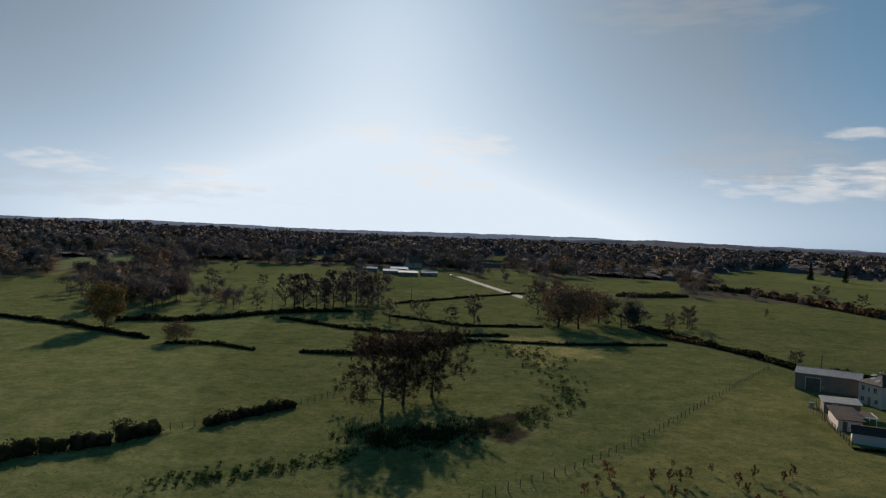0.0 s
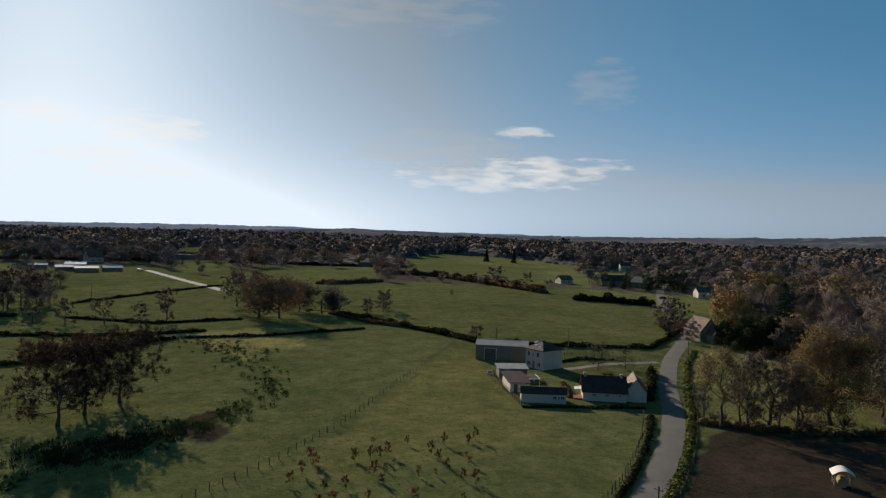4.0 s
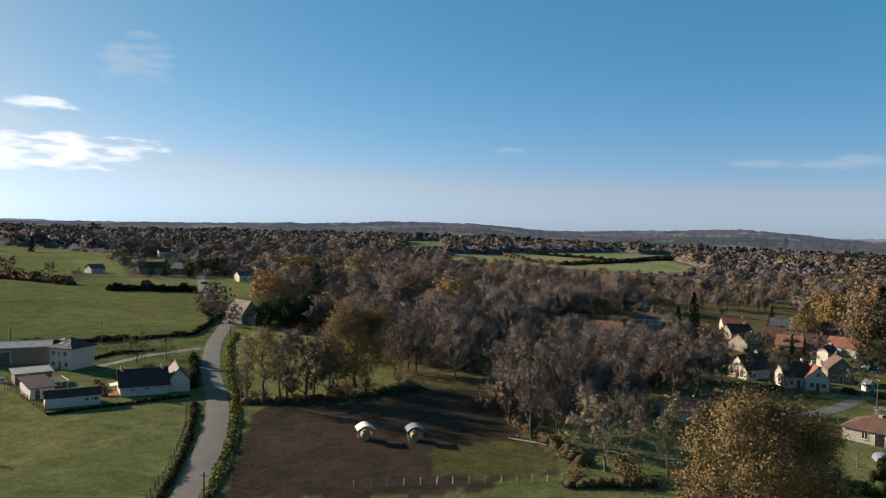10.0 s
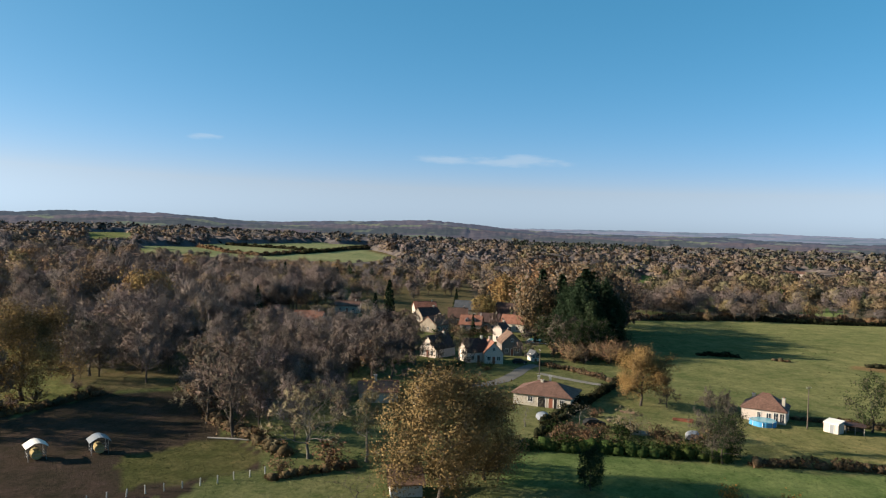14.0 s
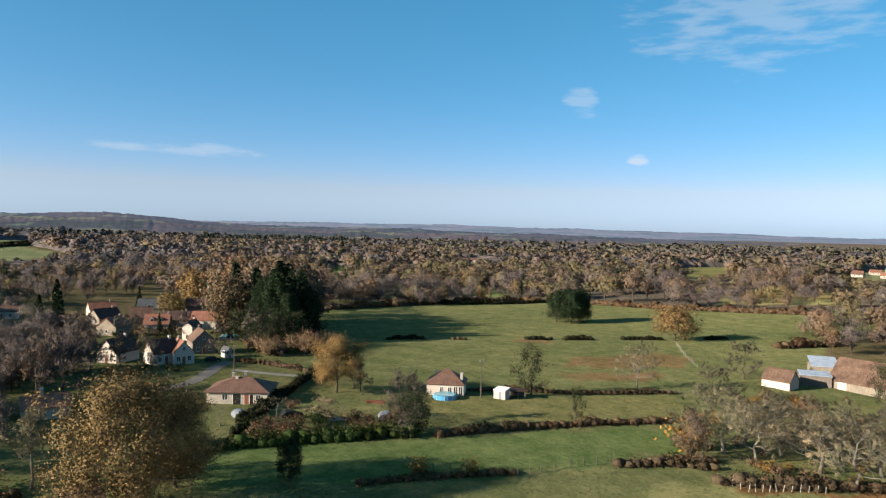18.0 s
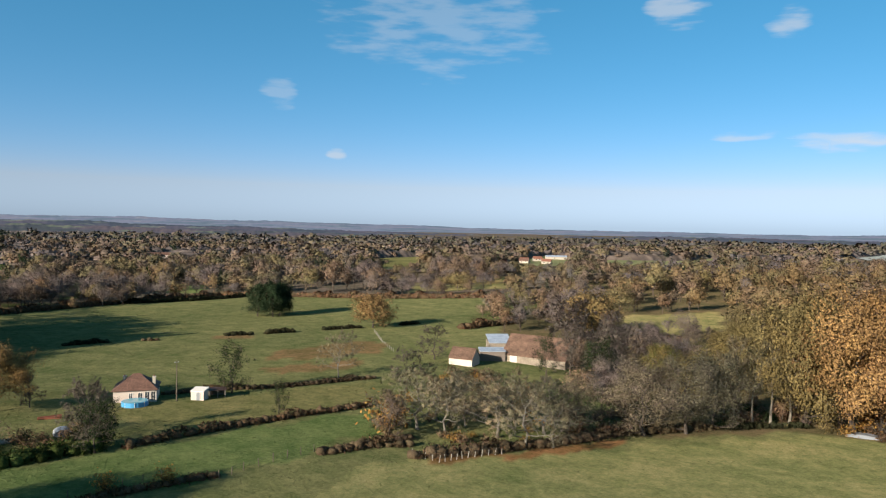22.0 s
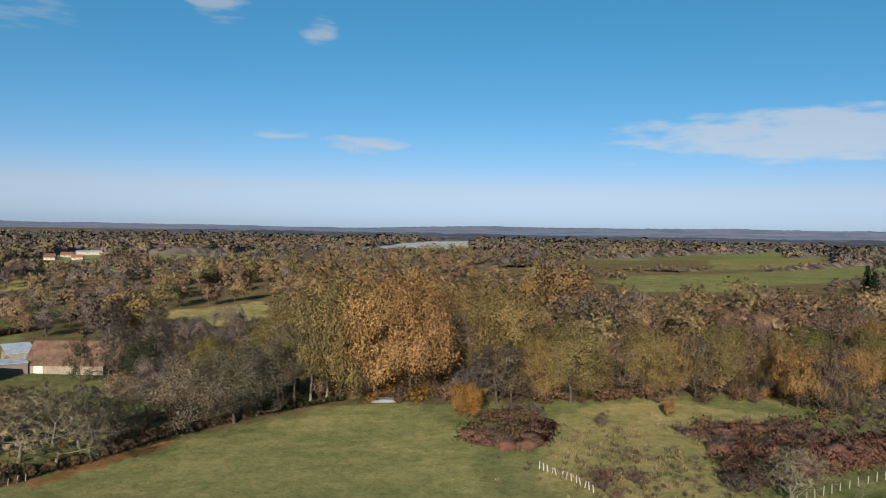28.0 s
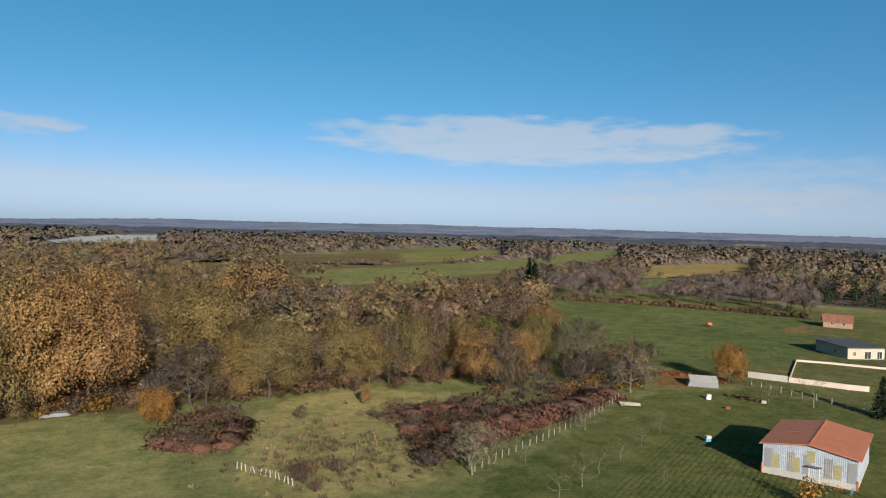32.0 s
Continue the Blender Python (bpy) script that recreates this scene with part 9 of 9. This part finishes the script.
def tunnel(label, x, y, turn, w, d, h, mat, name="garden_tunnel"):
    """A small hooped tunnel of plastic sheet."""
    e = thing(name, label, "greenhouse", x, y, turn)
    pts = [(-w / 2 * math.cos(math.pi * k / 10), h * math.sin(math.pi * k / 10) ** 0.8) for k in range(11)]
    part("sheet", prism(pts, 0, d), mat, e)
    for k in range(4):
        yy = d * k / 3
        hoop = [(p[0] * 1.02, p[1] * 1.02) for p in pts]
        for a, b in zip(hoop, hoop[1:]):
            part("hoop", tube((a[0], yy, a[1]), (b[0], yy, b[1]), 0.02, 0.02, 4), M_STEEL, e)
    return e


tunnel("small plastic garden tunnel", 137.9, -6.9, -78, 2.6, 3.2, 1.1, M_TARP)
tunnel("low plastic garden tunnel", 131.4, -33.0, -99, 2.8, 2.6, 1.1, M_TARP)
tunnel("grey plastic sheet over a silage heap", 46.7, -152.1, -163, 6.2, 2.0, 0.7, M_TARP, "silage_heap")
e = thing("greenhouse", "small greenhouse of old plastic sheets", "greenhouse", -95.1, -154.9, 156)
gw = 6.3
part("wall", prism([(-gw / 2 - 0.5, 0), (gw / 2 + 0.2, 0), (gw / 2, 1.5), (-gw / 2, 1.5)], 0, 3.4), M_TARP, e)
part("roof", slab([(-gw / 2 - 0.1, -0.1, 1.5), (gw / 2 + 0.1, -0.1, 1.5), (gw / 2 + 0.1, 3.5, 2.2), (-gw / 2 - 0.1, 3.5, 2.2)], 0.06), M_CONCRETE, e)
for u in (-0.5, -0.25, 0, 0.25, 0.5):
    part("stud", box(gw * u * 0.98 - 0.04, gw * u * 0.98 + 0.04, -0.07, -0.01, 0, 1.5), M_WOOD_PALE, e)


def tip_implement(x, y, turn):
    e = thing("farm_implement", "orange-red farm implement in the field", "implement", x, y, turn)
    part("hopper", prism([(-0.5, 0.7), (0.5, 0.7), (0.9, 1.5), (-0.9, 1.5)], -0.7, 0.7), M_REDPAINT, e)
    part("frame", box(-1.2, 1.2, -0.5, 0.5, 0.5, 0.65), M_REDPAINT, e)
    for py in (-0.75, 0.75):
        part("wheel", tube((-0.4, py - 0.1, 0.4), (-0.4, py + 0.1, 0.4), 0.4, 0.4, 12), M_RUBBER, e)
    part("drawbar", tube((1.2, 0, 0.55), (2.2, 0, 0.35), 0.05, 0.05, 6), M_STEEL, e)
    return e


tip_implement(-155.2, -250.9, 168)


def crate_stack(label, x, y, turn, mats, name="crate"):
    e = thing(name, label, "crate", x, y, turn)
    z = 0.0
    for k, m in enumerate(mats):
        part("box", box(-0.5 + 0.1 * k, 0.5 + 0.05 * k, -0.4, 0.4, z, z + 0.55, 0.03), m, e)
        z += 0.55
    return e


crate_stack("beehive-like white box by the orchard", -89.6, -143.9, 158, (M_TRIM, M_TRIM), "hive_box")
crate_stack("blue and tan crates beside the barn", -71.2, -114.1, 178, (M_BLUE, M_CREAM))
crate_stack("brown garden crate on the lawn", -89.0, -135.5, 147, (M_DOOR,))
crate_stack("grey water tank by a farm fence", 86.1, 155.2, -29, (M_CONCRETE, M_PLASTIC), "water_tank")
crate_stack("pale beehive box beside the fence", -100.1, -139.2, 144, (M_CONCRETE,), "hive_box")


def log_heap(label, x, y, turn, n, length, mat, seed):
    e = thing("log_heap", label, "log heap", x, y, turn)
    rng = random.Random(seed)
    for k in range(n):
        a = rng.uniform(-12, 12)
        yy, z = rng.uniform(-0.7, 0.7), 0.12 + 0.16 * (k // 4)
        ca, sa = math.cos(radians(a)) * length / 2, math.sin(radians(a)) * length / 2
        part("log", tube((-ca, yy - sa, z), (ca, yy + sa, z), 0.12, 0.1, 7), mat, e)
    return e


log_heap("heap of grey sawn planks", -69.2, -140.5, 164, 10, 4.2, M_WOOD_PALE, 1)
log_heap("stack of logs and boards in a garden", 145.9, -34.3, -103, 9, 4.0, M_DOOR, 2)
log_heap("low heap of grey boards", 132.9, -22.9, -100, 9, 5.0, M_WOOD_PALE, 3)
log_heap("stack of brown boards in a garden", 150.0, -24.0, -99, 6, 3.0, M_SHUTTER, 4)
log_heap("long pale poles fallen by the paddock", 113.9, 45.8, -93, 3, 9.0, M_WOOD_PALE, 5)

# above-ground pool, cabin and shelter by the small white house
e = thing("above_ground_pool", "round blue above-ground swimming pool", "pool", 147.7, -50.2, -109)
pr = 2.5
part("wall", tube((0, 0, -0.1), (0, 0, 1.0), pr, pr, 24), M_BLUE, e)
part("water", tube((0, 0, 1.0), (0, 0, 1.02), pr * 0.95, pr * 0.95, 24), M_WATER, e)
for k in range(8):
    a = k * math.pi / 4
    part("upright", tube((math.cos(a) * pr * 1.02, math.sin(a) * pr * 1.02, 0), (math.cos(a) * pr * 1.02, math.sin(a) * pr * 1.02, 1.05), 0.05, 0.05, 6), M_TRIM, e)
house("small white garden cabin", 145.2, -62.1, -138, 2.8, 2.4, 1.8, "mono", 0.4, M_WHITE, M_TRIM, (), [("front", 1.6, 0.8, 1.7, M_PLASTIC)], name="cabin", category="shed", over=0.1)
e = thing("open_shelter", "low open shelter with a dark roof", "shelter", 145.5, -65.9, -114)
for px in (-2.3, -0.8, 0.8, 2.3):
    for py in (0, 2.6):
        part("post", box(px - 0.06, px + 0.06, py - 0.06, py + 0.06, -0.2, 1.6), M_WOOD_PALE, e)
part("roof", box(-2.6, 2.6, -0.3, 2.9, 1.62, 1.72), M_TILE_DARK, e)
part("back_wall", box(-2.5, 2.5, 2.7, 2.76, 0, 1.6), M_WOOD, e)
# covered pool behind the hamlet
e = thing("swimming_pool", "long pool under a pale blue cover", "pool", 246.4, -9.5, -100)
pl = 9.7
part("rim", box(-pl / 2 - 0.4, pl / 2 + 0.4, -0.4, 9.4, -0.3, 0.12), M_CONCRETE, e)
part("cover", box(-pl / 2, pl / 2, 0, 9.0, 0.12, 0.2, 0.03), M_WATER, e)
for x, y, t in ((176.0, -6.7, -92), (176.6, -9.5, -93)):
    e = thing("gatepost", "white rendered gatepost by the lane", "gatepost", x, y, t)
    part("pillar", box(-0.3, 0.3, -0.3, 0.3, -0.2, 1.5, 0.02), M_WHITE, e)
    part("cap", box(-0.38, 0.38, -0.38, 0.38, 1.5, 1.62), M_CONCRETE, e)


def parked_car(label, x, y, turn, paint):
    """A small hatchback of plain shape."""
    e = thing("car", label, "car", x, y, turn)
    body = [(-2.0, 0.35), (2.0, 0.35), (2.05, 0.75), (1.2, 0.92), (0.55, 1.42), (-1.25, 1.45), (-1.95, 0.95)]
    part("body", prism(body, -0.82, 0.82), paint, e)
    part("windows", prism([(-1.6, 0.98), (1.0, 0.96), (0.5, 1.36), (-1.2, 1.39)], -0.84, 0.84), M_GLASS, e)
    for cx in (-1.25, 1.25):
        for cy in (-0.78, 0.78):
            w = part("wheel", tube((cx, cy - 0.1, 0.31), (cx, cy + 0.1, 0.31), 0.31, 0.31, 14), M_RUBBER, e)
            part("rim", tube((cx, cy - 0.11, 0.31), (cx, cy + 0.11, 0.31), 0.18, 0.18, 10), M_STEEL, w)
    return e


parked_car("dark car parked by the road houses", 267.1, 294.4, -12, M_RUBBER)
parked_car("dark car parked in a hamlet yard", 201.2, -2.2, -81, M_RUBBER)
parked_car("dark vehicle parked behind a garden hedge", 136.5, -15.8, -77, M_RUBBER)
parked_car("white van parked at the far farm", 18.2, 497.3, -2, M_TRIM)


# swaths left by the mower in the orchard lawn
def swaths(a, b, count, pitch, seed):
    rng = np.random.default_rng(seed)
    a, b = Vector(a), Vector(b)
    d = (b - a).normalized()
    side = Vector((d.y, -d.x))
    vs, qs = [], []
    for k in range(count):
        lo, hi = rng.uniform(-6, 1), (b - a).length + rng.uniform(-3, 6)
        steps = max(2, int((hi - lo) / 1.2))
        base = len(vs)
        for j in range(steps + 1):
            p = a + d * (lo + (hi - lo) * j / steps) + side * (k * pitch + rng.normal() * 0.04)
            wide = rng.uniform(0.18, 0.34)
            for s in (-1, 0, 1):
                q = p + side * s * wide
                vs.append((q.x, q.y, float(land(q.x, q.y)) + (0.07 if s == 0 else -0.02)))
        for j in range(steps):
            for c in (0, 1):
                i = base + j * 3 + c
                qs.append((i, i + 1, i + 4, i + 3))
    ob = new("mown_swaths", mesh_np("mown_swaths", vs, qs, M_GROUND, np.tile(np.array([(0.07, 0.082, 0.03)]), (len(vs), 1))))
    return tagged(ob, "rows of cut grass left across the orchard lawn", "grass", kind="stuff")


swaths((-43.5, -93.4), (-66.1, -117.1), 24, 0.95, 8)


# kinds of plants that found no place are cleared away
for proto, own, used in KINDS.values():
    if not used:
        for o in (*proto.children_recursive, proto):
            bpy.data.objects.remove(o)
